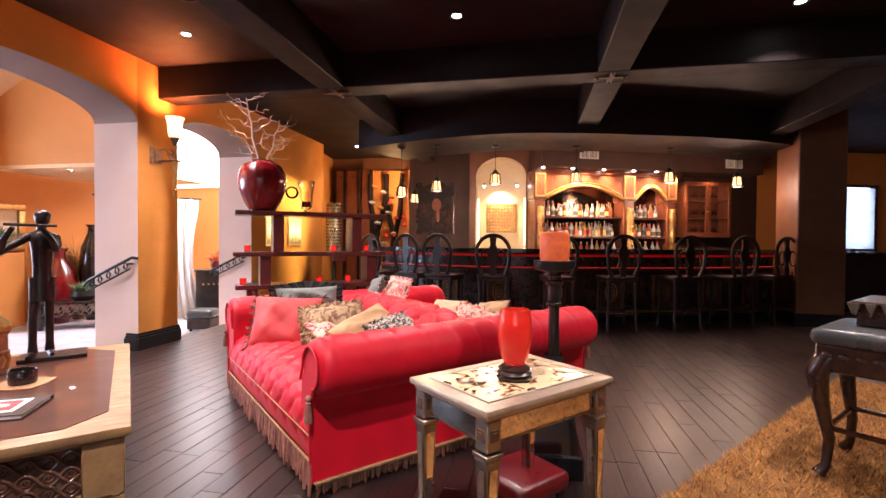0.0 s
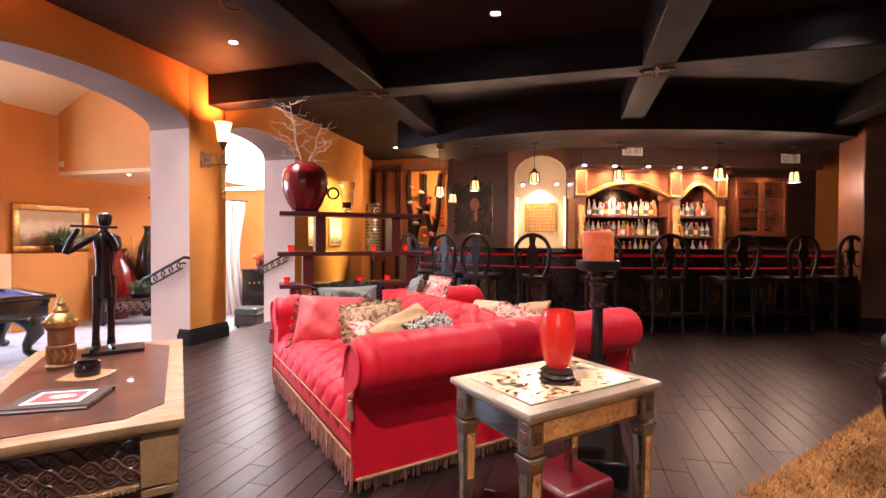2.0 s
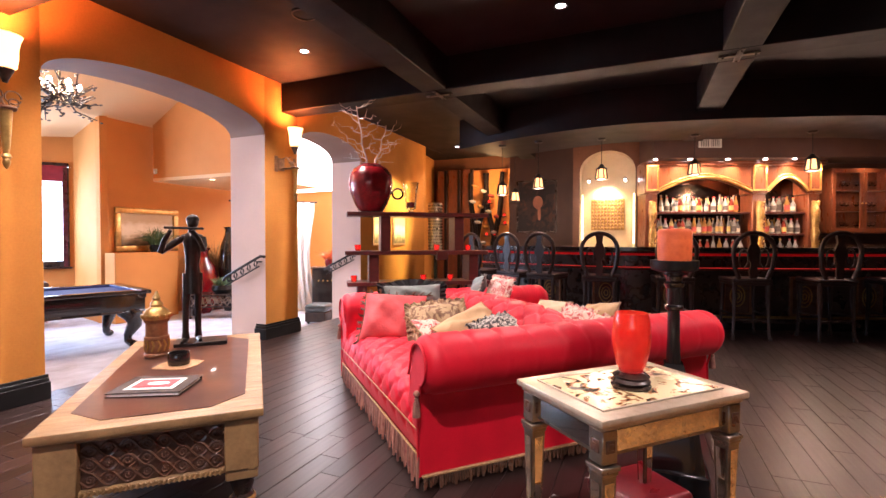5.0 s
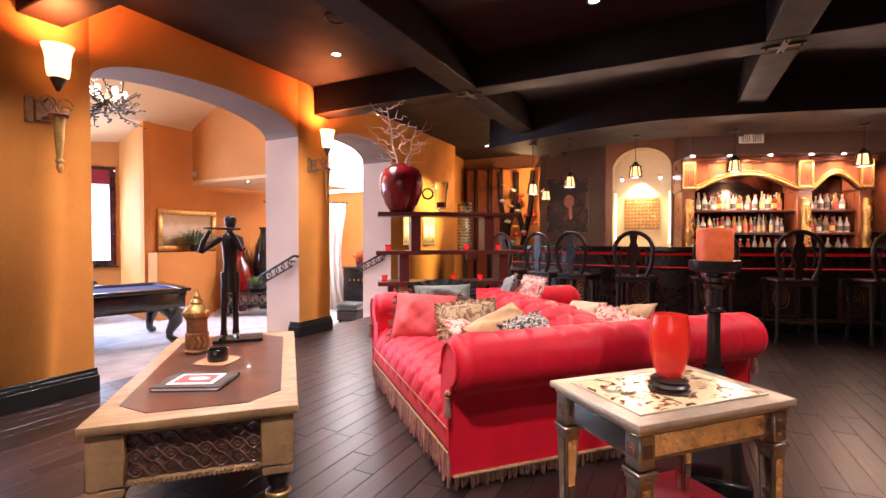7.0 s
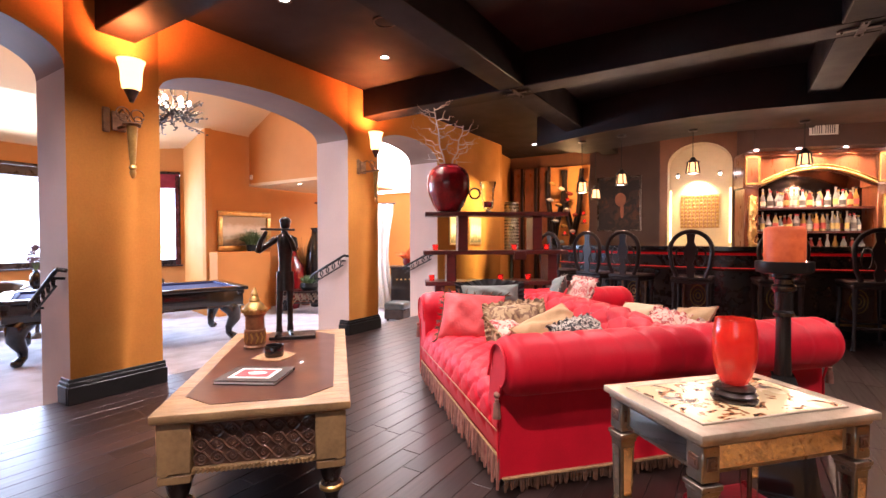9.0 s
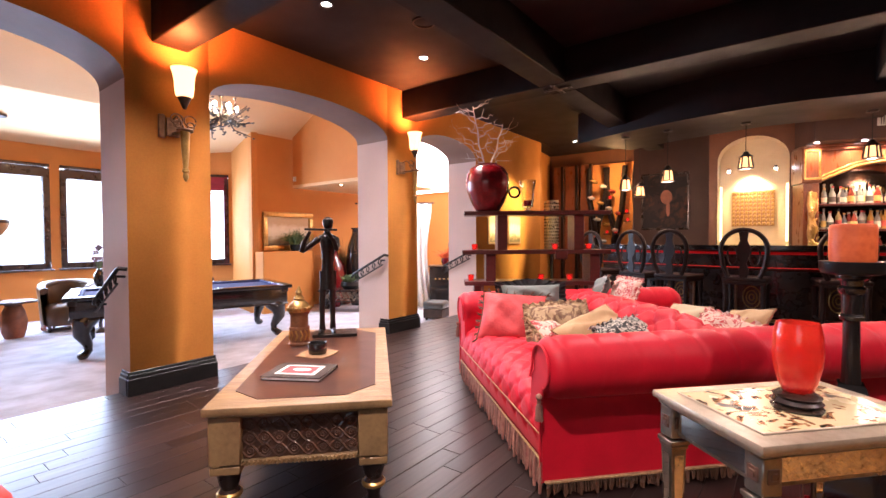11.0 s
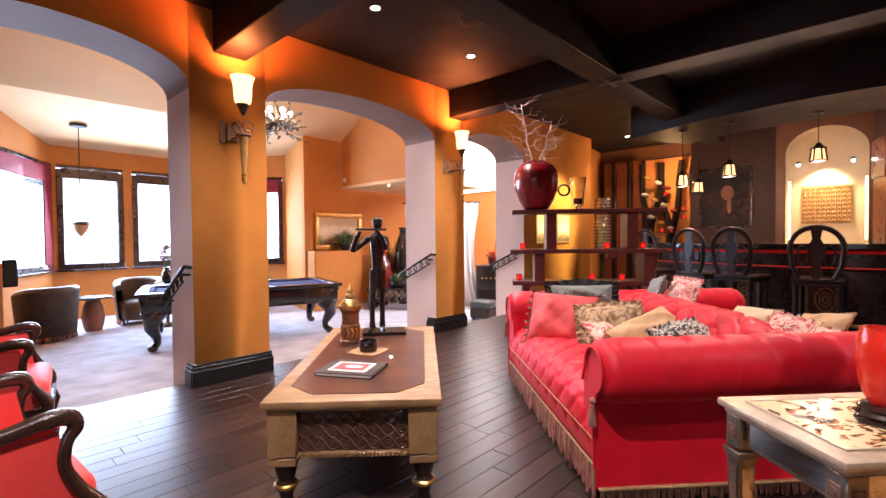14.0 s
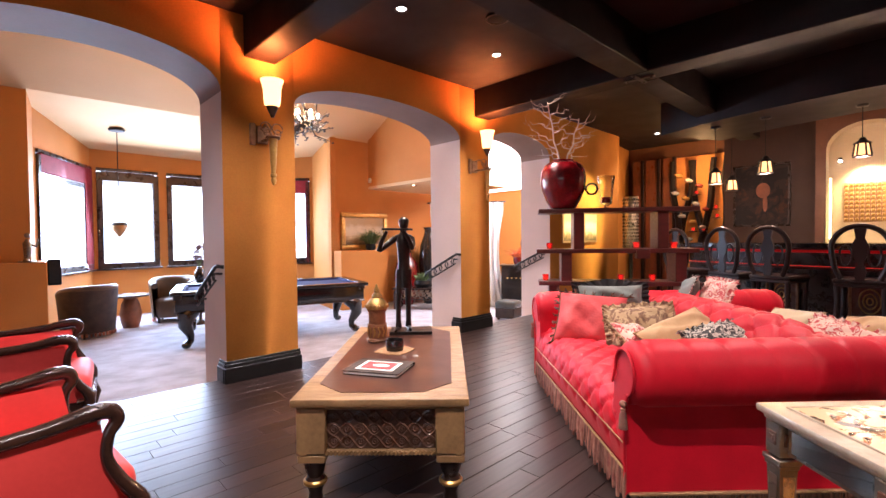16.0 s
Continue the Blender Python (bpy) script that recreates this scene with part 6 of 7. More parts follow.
part("carcass", Geo().box(((x0 + x1) / 2, -0.02, (z0 + z1) / 2), (x1 - x0, 0.03, z1 - z0)).box((x0 + 0.015, -0.17, (z0 + z1) / 2), (0.03, 0.30, z1 - z0)).box((x1 - 0.015, -0.17, (z0 + z1) / 2), (0.03, 0.30, z1 - z0)).box(((x0 + x1) / 2, -0.17, z1), (x1 - x0, 0.32, 0.04)).box(((x0 + x1) / 2, -0.17, z0), (x1 - x0, 0.32, 0.04)), M["barwood"], gc)
for z in (1.68, 2.02):
    part("shelf", Geo().box(((x0 + x1) / 2, -0.16, z), (x1 - x0 - 0.07, 0.26, 0.012)), M["barwood"], gc)
for k in range(2):
    a = x0 + (x1 - x0) / 2 * k
    w = (x1 - x0) / 2
    g = Geo()
    for cx, cz, sx, sz in ((w / 2, z1 - 0.03, w, 0.07), (w / 2, z0 + 0.03, w, 0.07), (0.03, (z0 + z1) / 2, 0.06, z1 - z0 - 0.13), (w - 0.03, (z0 + z1) / 2, 0.06, z1 - z0 - 0.13)):
        g.box((a + cx, -0.335, cz), (sx - 0.004, 0.025, sz), 0.004)
    d = part("door", g, M["barwood"], gc)
    pn = part("pane", Geo().box((a + w / 2, -0.335, (z0 + z1) / 2), (w - 0.11, 0.005, z1 - z0 - 0.13)), M["clearglass"], d)
    pn.visible_shadow = False
    part("knob", Geo().ball((a + (w - 0.03 if k == 0 else 0.03), -0.355, 1.8), 0.012, 8), M["gold"], d)
wg = None
for z in (1.354, 1.69, 2.03):
    for i in range(8):
        m = BBM @ pose(x0 + 0.10 + 0.11 * i, -0.15 + 0.05 * (i % 2), z)
        if wg is None:
            wg = thing("wine_glass", m, "clear stemmed wine glass on the shelf", "glass", "stemware on the bar")
            part("bowl", Geo().lathe([(0.004, 0.07), (0.03, 0.09), (0.036, 0.12), (0.03, 0.155), (0.028, 0.155), (0.033, 0.12), (0.027, 0.094), (0, 0.078)], 12), M["clearglass"], wg)
            part("stem", Geo().lathe([(0, 0), (0.03, 0.001), (0.004, 0.008), (0.004, 0.072), (0, 0.072)], 10), M["clearglass"], wg)
        else:
            copy_thing(wg, m)
for i in range(12):
    copy_thing(wg, BBM @ pose(1.95 + 0.17 * i + 0.02 * (i % 3), -0.44 + 0.03 * (i % 2), 0.962))


def air_register(m):
    t = thing("air_register", m, "white louvred wall air register", "vent", "air registers")
    part("frame", Geo().box((0, -0.008, 0.07), (0.36, 0.012, 0.02), 0.003).box((0, -0.008, -0.07), (0.36, 0.012, 0.02), 0.003).box((-0.17, -0.008, 0), (0.02, 0.012, 0.12), 0.003).box((0.17, -0.008, 0), (0.02, 0.012, 0.12), 0.003).box((0, -0.008, 0), (0.012, 0.012, 0.12), 0.003), M["plate"], t)
    part("backing", Geo().box((0, -0.003, 0), (0.34, 0.004, 0.13)), M["blackfur"], t)
    for i in range(12):
        part("slat", Geo().box((-0.15 + 0.0272 * i, -0.008, 0), (0.012, 0.01, 0.12), 0, pose(0, 0, 0)), M["plate"], t)


air_register(BBM @ pose(0.80, -0.614, 2.745))
air_register(BBM @ pose(3.72, -0.614, 2.68))

# ---- niche: gilt grid relief and light strips ----
na = math.degrees(math.atan2(NR.y - NL.y, NR.x - NL.x))
rel = thing("wall_relief", pose(-0.54, 8.955, 1.66, 0, 0, na), "square gilt relief panel of raised bosses", "wall art")
part("panel", Geo().box((0, -0.008, 0), (0.58, 0.016, 0.57), 0.003), M["gimp"], rel)
boss = None
for i in range(10):
    for j in range(9):
        ob = None
        c = (-0.261 + 0.058 * i, -0.022, -0.25 + 0.0625 * j)
        if boss is None:
            boss = part("boss", Geo().box((0, 0, 0), (0.044, 0.02, 0.048), 0.010, seg=2), M["gold"], rel)
            ob = boss
        else:
            ob = new("boss", boss.data)
            ob.parent = rel
        ob.location = c
for x in (-0.975, -0.095):
    t = thing("light_strip", pose(x, 8.87, 1.58, 0, 0, na), "vertical glowing light strip in the niche", "light strip", "niche light strips")
    part("holder", Geo().box((0, 0.008, 0), (0.05, 0.012, 0.92), 0.003), M["niche"], t)
    part("diffuser", Geo().box((0, -0.004, 0), (0.028, 0.012, 0.90), 0.004), M["ledwhite"], t, "glowing diffuser")
for x in (-0.86, -0.24):
    t = thing("spot_fitting", pose(x, 8.80, 2.26), "small lit spotlight in the niche", "spotlight", "niche spotlights")
    part("body", Geo().lathe([(0, 0.05), (0.022, 0.05), (0.026, 0.0), (0, 0.0)], 12), M["iron"], t)
    part("lens", Geo().ball((0, -0.01, 0.0), 0.022, 10), M["lens"], t, "glowing lens")

# dark figure-free canvas beside the niche
pt = thing("painting", pose(-1.90, 9.19, 1.86), "large dark canvas in a narrow black frame", "painting")
part("canvas", Geo().box((0, -0.012, 0), (0.74, 0.02, 0.98)), M["darkcanvas"], pt)
g = Geo()
for cx, cz, sx, sz in ((0, 0.505, 0.80, 0.03), (0, -0.505, 0.80, 0.03), (-0.385, 0, 0.03, 0.98), (0.385, 0, 0.03, 0.98)):
    g.box((cx, -0.02, cz), (sx, 0.04, sz), 0.005)
part("frame", g, M["ebony"], pt)
part("painted_shape", Geo().ball((0.03, -0.022, 0.08), (0.10, 0.003, 0.13), 12).ball((0.06, -0.022, -0.14), (0.035, 0.003, 0.14), 10), M["terracotta"], pt, "plain red painted shape")

# ---- wine wall: timber panels and slanted branches holding bottles ----
wn = thing("wine_rack", pose(-3.05, 9.75, 0), "rustic timber wine rack of slanted trunks, lit amber", "wine rack")
part("back_board", Geo().box((0, 0.35, 1.4), (1.1, 0.05, 2.8), 0.004), M["orange"], wn)
rng = random.Random(5)
for k, (x0, x1) in enumerate(((-0.5, -0.1), (-0.05, 0.28), (0.40, 0.46), (-0.30, -0.52), (0.2, -0.2))):
    pts = [(x0 + (x1 - x0) * i / 8 + 0.03 * math.sin(i * 1.3 + k), 0.18 - 0.06 * (k % 2), 0.2 + 2.5 * i / 8) for i in range(9)]
    part("trunk", Geo().tube(pts, [0.075 - 0.003 * i for i in range(9)], 9), M["beam"], wn, "dark knotty trunk")
for k in range(14):
    z = 0.9 + 0.115 * k
    x = -0.40 + 0.62 * ((k * 7) % 10) / 10
    part("bottle_end", Geo().lathe([(0, 0), (0.042, 0), (0.042, 0.2), (0.014, 0.26), (0.014, 0.32), (0, 0.32)], 10, m=pose(x, 0.10, z, 90, 0, 0)), BOTTLES[k % 4], wn)
for k, (x, z) in enumerate(((0.10, 1.30), (-0.08, 1.30), (0.32, 1.72), (-0.02, 2.02), (0.34, 1.55))):
    part("shelf_bracket", Geo().box((x, 0.02, z - 0.02), (0.12, 0.10, 0.02), 0.004), M["ebony"], wn)
    votive(pose(-3.05 + x, 9.77, z - 0.008), "votive candles")
for x, w in ((-3.95, 0.30), (-3.62, 0.26), (-4.25, 0.24)):
    t = thing("timber_panel", pose(x, 9.9, 0), "tall brown timber wall panel", "panel", "timber panels")
    part("board", Geo().box((0, 0, 1.4), (w, 0.06, 2.8), 0.01), M["barwood"], t)
    part("post", Geo().box((w / 2 - 0.03, -0.045, 1.4), (0.06, 0.03, 2.8), 0.008), M["beam"], t)
# pictures on the long ochre wall
for y, w, h, z in ((6.72, 0.36, 0.52, 1.36), (7.45, 0.46, 0.52, 1.36)):
    t = thing("wall_picture", pose(WX, y, z, 0, 0, 90), "framed print on the ochre wall", "picture", "wall pictures")
    part("frame", Geo().box((0, -0.012, 0), (w, 0.024, h), 0.005), M["gimp"], t)
    part("print", Geo().box((0, -0.026, 0), (w - 0.07, 0.004, h - 0.07)), M["landscape"], t)
t = thing("wall_switch", pose(-3.80, 9.83, 1.25), "small white wall control plate", "switch")
part("plate", Geo().box((0, 0, 0), (0.09, 0.012, 0.12), 0.004), M["plate"], t)
part("button", Geo().box((0, -0.008, 0), (0.045, 0.008, 0.05), 0.002), M["iron"], t)
# pierced metal column lamp near the rounded corner
t = thing("floor_lantern", pose(-3.72, 8.30, 0), "tall pierced grey metal column lantern", "lantern")
part("drum", Geo().lathe([(0, 0.9), (0.13, 0.9), (0.135, 0.92), (0.135, 1.9), (0.13, 1.92), (0, 1.92)], 24), M["silver"], t)
part("stand", Geo().lathe([(0, 0), (0.15, 0), (0.15, 0.03), (0.03, 0.06), (0.03, 0.88), (0.12, 0.9), (0, 0.9)], 18), M["iron"], t)
g = Geo()
for i in range(22):
    for j in range(16):
        a = 2 * math.pi * (i + 0.5 * (j % 2)) / 22
        g.ball((0.135 * math.cos(a), 0.135 * math.sin(a), 0.96 + 0.06 * j), (0.012, 0.012, 0.02), 4)
tagged(part("fretwork", g, M["ebony"], t, "pierced dark lattice", 0), kind="stuff")

# blind window beyond the pier
d7 = Vector((7.6, 11.4)) - BB1
t = thing("window_5", Matrix.Translation((BB1.x, BB1.y, 0)) @ Matrix.Rotation(math.atan2(d7.y, d7.x), 4, 'Z'), "small window with a white slatted blind", "window")
tagged(t, kind="structure")
for c, s in (((2.35, 0.02, 2.42), (0.86, 0.10, 0.06)), ((2.35, 0.02, 1.08), (0.86, 0.10, 0.06)), ((1.97, 0.02, 1.75), (0.06, 0.10, 1.28)), ((2.73, 0.02, 1.75), (0.06, 0.10, 1.28))):
    part("window_frame", Geo().box(c, s, 0.006), M["ebony"], t)
sl = None
for i in range(34):
    if sl is None:
        sl = part("slat", Geo().box((0, 0, 0), (0.70, 0.03, 0.022), 0, pose(0, 0, 0, 35)), M["blind"], t)
        o = sl
    else:
        o = new("slat", sl.data)
        o.parent = t
    o.location = (2.35, -0.01, 1.13 + 0.037 * i)
part("outside", Geo().box((2.35, 0.10, 1.75), (0.7, 0.01, 1.3)), M["outside"], t, "bright daylight outside")
# black piano-dark cabinet beyond the pier
t = thing("low_cabinet", pose(5.6, 9.6, 0, 0, 0, 15), "low black cabinet under the blind window", "cabinet")
part("body", Geo().box((0, 0, 0.52), (1.9, 0.5, 1.0), 0.015), M["black"], t)
part("top", Geo().box((0, 0, 1.04), (1.96, 0.56, 0.04), 0.008), M["ebony"], t)
part("plinth", Geo().box((0, 0, 0.01), (1.8, 0.44, 0.02)), M["ebony"], t)

# ---- pool room things ----
def pool_table(m):
    t = thing("pool_table", m, "black carved pool table with navy cloth", "pool table")
    W, L = 1.46, 2.82
    part("bed", Geo().box((0, 0, 0.765), (W - 0.24, L - 0.24, 0.02)), M["felt"], t, "navy blue cloth")
    for cx, cy, sx, sy in ((0, -(L / 2 - 0.07), W, 0.14), (0, L / 2 - 0.07, W, 0.14), (-(W / 2 - 0.07), 0, 0.14, L - 0.284), (W / 2 - 0.07, 0, 0.14, L - 0.284)):
        part("rail", Geo().box((cx, cy, 0.785), (sx, sy, 0.055), 0.016, seg=2), M["black"], t)
    for cx, cy, sx, sy in ((0, -(L / 2 - 0.16), W - 0.28, 0.05), (0, L / 2 - 0.16, W - 0.28, 0.05), (-(W / 2 - 0.16), 0, 0.05, L - 0.38), (W / 2 - 0.16, 0, 0.05, L - 0.38)):
        part("cushion", Geo().box((cx, cy, 0.785), (sx, sy, 0.035), 0.008), M["felt"], t)
    part("apron", Geo().box((0, 0, 0.64), (W - 0.12, L - 0.12, 0.23), 0.02, seg=2), M["black"], t)
    part("apron_moulding", Geo().box((0, 0, 0.52), (W - 0.10, L - 0.10, 0.03), 0.01), M["ebony"], t)
    for sx in (-1, 1):
        for sy in (-1, 1):
            x, y = sx * (W / 2 - 0.22), sy * (L / 2 - 0.26)
            pts = [(x * 1.0, y, 0.54), (x + sx * 0.10, y + sy * 0.07, 0.45), (x + sx * 0.10, y + sy * 0.08, 0.33), (x + sx * 0.02, y + sy * 0.02, 0.18), (x + sx * 0.02, y + sy * 0.02, 0.10), (x + sx * 0.08, y + sy * 0.06, 0.055)]
            leg = part("leg", Geo().tube(pts, [0.13, 0.12, 0.09, 0.055, 0.05, 0.055], 12), M["black"], t, "heavy cabriole leg")
            part("claw_foot", Geo().ball((x + sx * 0.09, y + sy * 0.07, 0.05), (0.075, 0.065, 0.05), 12), M["black"], leg)
            part("pocket", Geo().lathe([(0.06, 0.70), (0.062, 0.80), (0.05, 0.803), (0.045, 0.71)], 14, (sx * (W / 2 - 0.10), sy * (L / 2 - 0.10), 0)), M["ebony"], t)
    for sx in (-1, 1):
        part("pocket", Geo().lathe([(0.05, 0.70), (0.052, 0.80), (0.044, 0.803), (0.04, 0.71)], 14, (sx * (W / 2 - 0.07), 0, 0)), M["ebony"], t)
    return t


pool_table(pose(-7.42, 3.18, LOW, 0, 0, -17))


def tub_chair(m, cloth, label):
    t = thing("tub_chair", m, label, "armchair", "tub chairs by the windows")
    n = 26

    def shell(r, lo, hi):
        def fn(u, v):
            a = radians(-125 + 250 * u)
            rr = r * (0.88 + 0.12 * v)
            k = 1 - 0.12 * (abs(2 * u - 1)) ** 3
            return Vector((rr * math.sin(a) * 1.02, rr * math.cos(a), lo + (hi * k - lo) * v))
        return fn

    g = Geo().sheet(shell(0.40, 0.08, 0.78), n, 8).sheet(shell(0.29, 0.30, 0.78), n, 8)
    top = [Vector((0.345 * math.sin(radians(-125 + 250 * i / n)), 0.345 * math.cos(radians(-125 + 250 * i / n)), 0.78 * (1 - 0.12 * abs(2 * i / n - 1) ** 3))) for i in range(n + 1)]
    part("shell", g, cloth, t, "", 60)
    part("top_roll", Geo().tube(top, 0.062, 10), M["tan"], t, "rounded leather top edge")
    part("seat", Geo().lathe([(0, 0.10), (0.31, 0.10), (0.33, 0.2), (0.33, 0.38), (0.29, 0.44), (0, 0.455)], 24), M["tan"], t, "tan leather seat cushion", 60)
    g = Geo()
    for i in range(30):
        a = radians(-130 + 260 * i / 29)
        g.box((0.355 * math.sin(a), 0.355 * math.cos(a), 0.06), (0.03, 0.02, 0.06), 0.004, rz=-math.degrees(a))
    tagged(part("fringe", g, M["fringe"], t, "short bead fringe"), kind="stuff")
    for sx in (-1, 1):
        for sy in (-1, 1):
            part("foot", Geo().lathe([(0, 0), (0.02, 0), (0.026, 0.10), (0, 0.10)], 10, (sx * 0.22, sy * 0.2, 0)), M["ebony"], t)
    return t


tub_chair(pose(-9.35, 0.98, LOW, 0, 0, -60), M["brownfab"], "brown woven tub chair with bead fringe")
tub_chair(pose(-9.95, 2.35, LOW, 0, 0, 70), M["tan"], "tan leather tub chair with bead fringe")
tub_chair(pose(-9.75, 4.35, LOW, 0, 0, 120), M["tan"], "tan leather tub chair by the end window")
t = thing("drum_table", pose(-9.75, 1.62, LOW), "small round table on a terracotta drum", "table")
part("tabletop", Geo().lathe([(0, 0.55), (0.30, 0.55), (0.31, 0.565), (0.30, 0.58), (0, 0.58)], 24), M["ebony"], t)
part("drum", Geo().lathe([(0, 0), (0.12, 0), (0.15, 0.1), (0.17, 0.25), (0.14, 0.42), (0.10, 0.5), (0.12, 0.55), (0, 0.55)], 20), M["terracotta"], t)

t = thing("vase_of_flowers", pose(-9.2, 2.60, LOW), "dark vase of dried mauve flowers on a stand", "flowers")
part("stand", Geo().lathe([(0, 0), (0.14, 0), (0.12, 0.04), (0.03, 0.08), (0.03, 0.70), (0.14, 0.74), (0.14, 0.76), (0, 0.76)], 16), M["ebony"], t)
part("vase", Geo().lathe([(0, 0.76), (0.05, 0.76), (0.09, 0.86), (0.08, 0.96), (0.04, 1.02), (0.05, 1.05), (0, 1.04)], 18), M["black"], t)
rng = random.Random(12)
mauve = mat("dried_mauve_petals", (0.20, 0.11, 0.14), (0.30, 0.20, 0.20), 0.8, scale=20, bump=0.2, island=0.4)
for k in range(9):
    a, b = rng.uniform(0, 6.28), rng.uniform(0.02, 0.16)
    e = Vector((b * math.cos(a), b * math.sin(a), rng.uniform(1.18, 1.50)))
    s = part("stem", Geo().tube([(0, 0, 1.0), e], 0.004, 5), M["green"], t)
    g = Geo()
    for j in range(16):
        d = Vector((rng.gauss(0, 1), rng.gauss(0, 1), rng.gauss(0, 1))).normalized()
        g.ball(e + d * 0.035, (0.020, 0.020, 0.012), 6)
    part("bloom", g, mauve, s, "dried mauve bloom")

# lantern over the window seats
t = thing("hanging_lantern", pose(-10.1, 1.54, 1.44), "hanging amber glass lantern on a long rod", "pendant lamp")
part("canopy", Geo().lathe([(0, 0), (0.13, -0.002), (0.12, -0.03), (0.02, -0.05), (0, -0.05)], 20, (0, 0, 1.775)), M["iron"], t)
part("rod", Geo().tube([(0, 0, 0.62), (0, 0, 1.775)], 0.009, 6), M["iron"], t)
part("chain", Geo().tube([(0.0, 0, 0.10), (0.0, 0, 0.62)], 0.004, 5), M["gold"], t)
part("bowl", Geo().lathe([(0, -0.16), (0.02, -0.15), (0.10, -0.04), (0.125, 0.03), (0.12, 0.06)], 20), M["tancloth"], t, "amber glass bowl")
part("band", Geo().lathe([(0.12, 0.05), (0.128, 0.055), (0.128, 0.085), (0.10, 0.11)], 20), M["bronze"], t)

# branching chandelier
ch = thing("chandelier", pose(-5.8, 2.97, 2.78), "bronze chandelier of tangled leafy branches, lit", "chandelier")
rng = random.Random(17)
for k in range(44):
    a = 2 * math.pi * k / 44 + rng.uniform(-.15, .15)
    r = rng.uniform(0.18, 0.38)
    z = rng.uniform(-0.24, 0.24)
    pts = [Vector((0.04 * math.cos(a), 0.04 * math.sin(a), 0.0)), Vector((r * 0.5 * math.cos(a + .4), r * 0.5 * math.sin(a + .4), z * 0.4 - 0.06)), Vector((r * math.cos(a), r * math.sin(a), z))]
    g = Geo().tube(pts, [0.012, 0.009, 0.006], 5)
    for j in range(6):
        c = pts[1].lerp(pts[2], j / 5)
        g.ball(c + Vector((rng.uniform(-.035, .035), rng.uniform(-.035, .035), rng.uniform(-.035, .035))), (0.028, 0.016, 0.01), 5)
    part("arm", g, M["bronze"], ch)
for k in range(6):
    a = 2 * math.pi * k / 6
    part("bulb", Geo().ball((0.16 * math.cos(a), 0.16 * math.sin(a), 0.10), (0.028, 0.028, 0.04), 10), M["lens"], ch, "glowing bulb")
part("stem", Geo().tube([(0, 0, 0), (0, 0, 1.66)], 0.012, 6), M["bronze"], ch)

# landscape in a gilt frame over the half wall
pt = thing("landscape_painting", pose(-8.90, 6.00, 1.38, 0, 0, 90), "landscape painting in a broad gilt frame", "painting")
part("canvas", Geo().box((0, -0.02, 0), (1.02, 0.02, 0.62)), M["landscape"], pt)
for cx, cz, sx, sz in ((0, 0.36, 1.26, 0.11), (0, -0.36, 1.26, 0.11), (-0.575, 0, 0.11, 0.61), (0.575, 0, 0.11, 0.61)):
    part("frame", Geo().box((cx, -0.035, cz), (sx, 0.06, sz), 0.02, seg=2), M["gold"], pt)


def grass_pot(name, m, r, h, blades, height, leaf, potmat, label, lean=0.5, seed=3):
    t = thing(name, m, label, "plant", "potted plants")
    rg = random.Random(seed)
    part("pot", Geo().lathe([(0, 0), (r * 0.7, 0), (r, h * 0.5), (r * 0.9, h), (r * 0.8, h), (r * 0.85, h * 0.6), (0, h * 0.6)], 18), potmat, t)
    verts, faces = [], []
    for i in range(blades):
        a, l = rg.uniform(0, 6.28), rg.uniform(0.1, lean)
        hh = height * rg.uniform(0.6, 1.1)
        b = Vector((rg.uniform(-1, 1) * r * 0.6, rg.uniform(-1, 1) * r * 0.6, h * 0.7))
        d = Vector((math.cos(a) * l, math.sin(a) * l, 1)).normalized()
        sd = d.cross(Vector((math.cos(a * 3), math.sin(a * 3), 0.1))).normalized() * 0.006
        m1 = b + d * hh * 0.6
        tip = b + d * hh + Vector((math.cos(a), math.sin(a), -0.6)) * l * hh * 0.5
        n = len(verts)
        verts += [b - sd, b + sd, m1 + sd, m1 - sd, tip]
        faces += [(n, n + 1, n + 2, n + 3), (n + 3, n + 2, n + 4)]
    me = bpy.data.meshes.new("foliage")
    me.from_pydata([tuple(v) for v in verts], [], faces)
    me.materials.append(leaf)
    o = new("foliage", me)
    o.parent = t
    tagged(o, kind="stuff")
    return t


# lattice bench with planter
BM = pose(-7.33, 6.72, LOW, 0, 0, 36)
bn = thing("lattice_bench", BM, "low dark bench with a carved lattice apron", "bench")
part("top", Geo().box((0, 0, 0.44), (1.75, 0.50, 0.035), 0.006), M["ebony"], bn)
for sx in (-1, 1):
    for sy in (-1, 1):
        part("leg", Geo().box((sx * 0.80, sy * 0.19, 0.205), (0.09, 0.09, 0.41), 0.008), M["ebony"], bn)
for sy in (-1, 1):
    part("rail", Geo().box((0, sy * 0.21, 0.22), (1.52, 0.03, 0.03), 0.004), M["ebony"], bn)
    g = Geo()
    for i in range(12):
        c = -0.70 + 0.127 * i
        g.tube([(c - 0.06, sy * 0.21, 0.24), (c + 0.06, sy * 0.21, 0.41)], 0.010, 5).tube([(c + 0.06, sy * 0.21, 0.24), (c - 0.06, sy * 0.21, 0.41)], 0.010, 5)
        g.tube([(c + 0.035 * math.cos(q), sy * 0.21, 0.325 + 0.035 * math.sin(q)) for q in [2 * math.pi * j / 10 for j in range(11)]], 0.008, 5)
    part("lattice", g, M["silver"], bn, "carved pale lattice")
grass_pot("potted_grass", BM @ pose(-0.25, 0, 0.458), 0.20, 0.16, 420, 0.22, M["green"], M["base"], "green grass in a dark bowl on the bench", 0.6, 3)
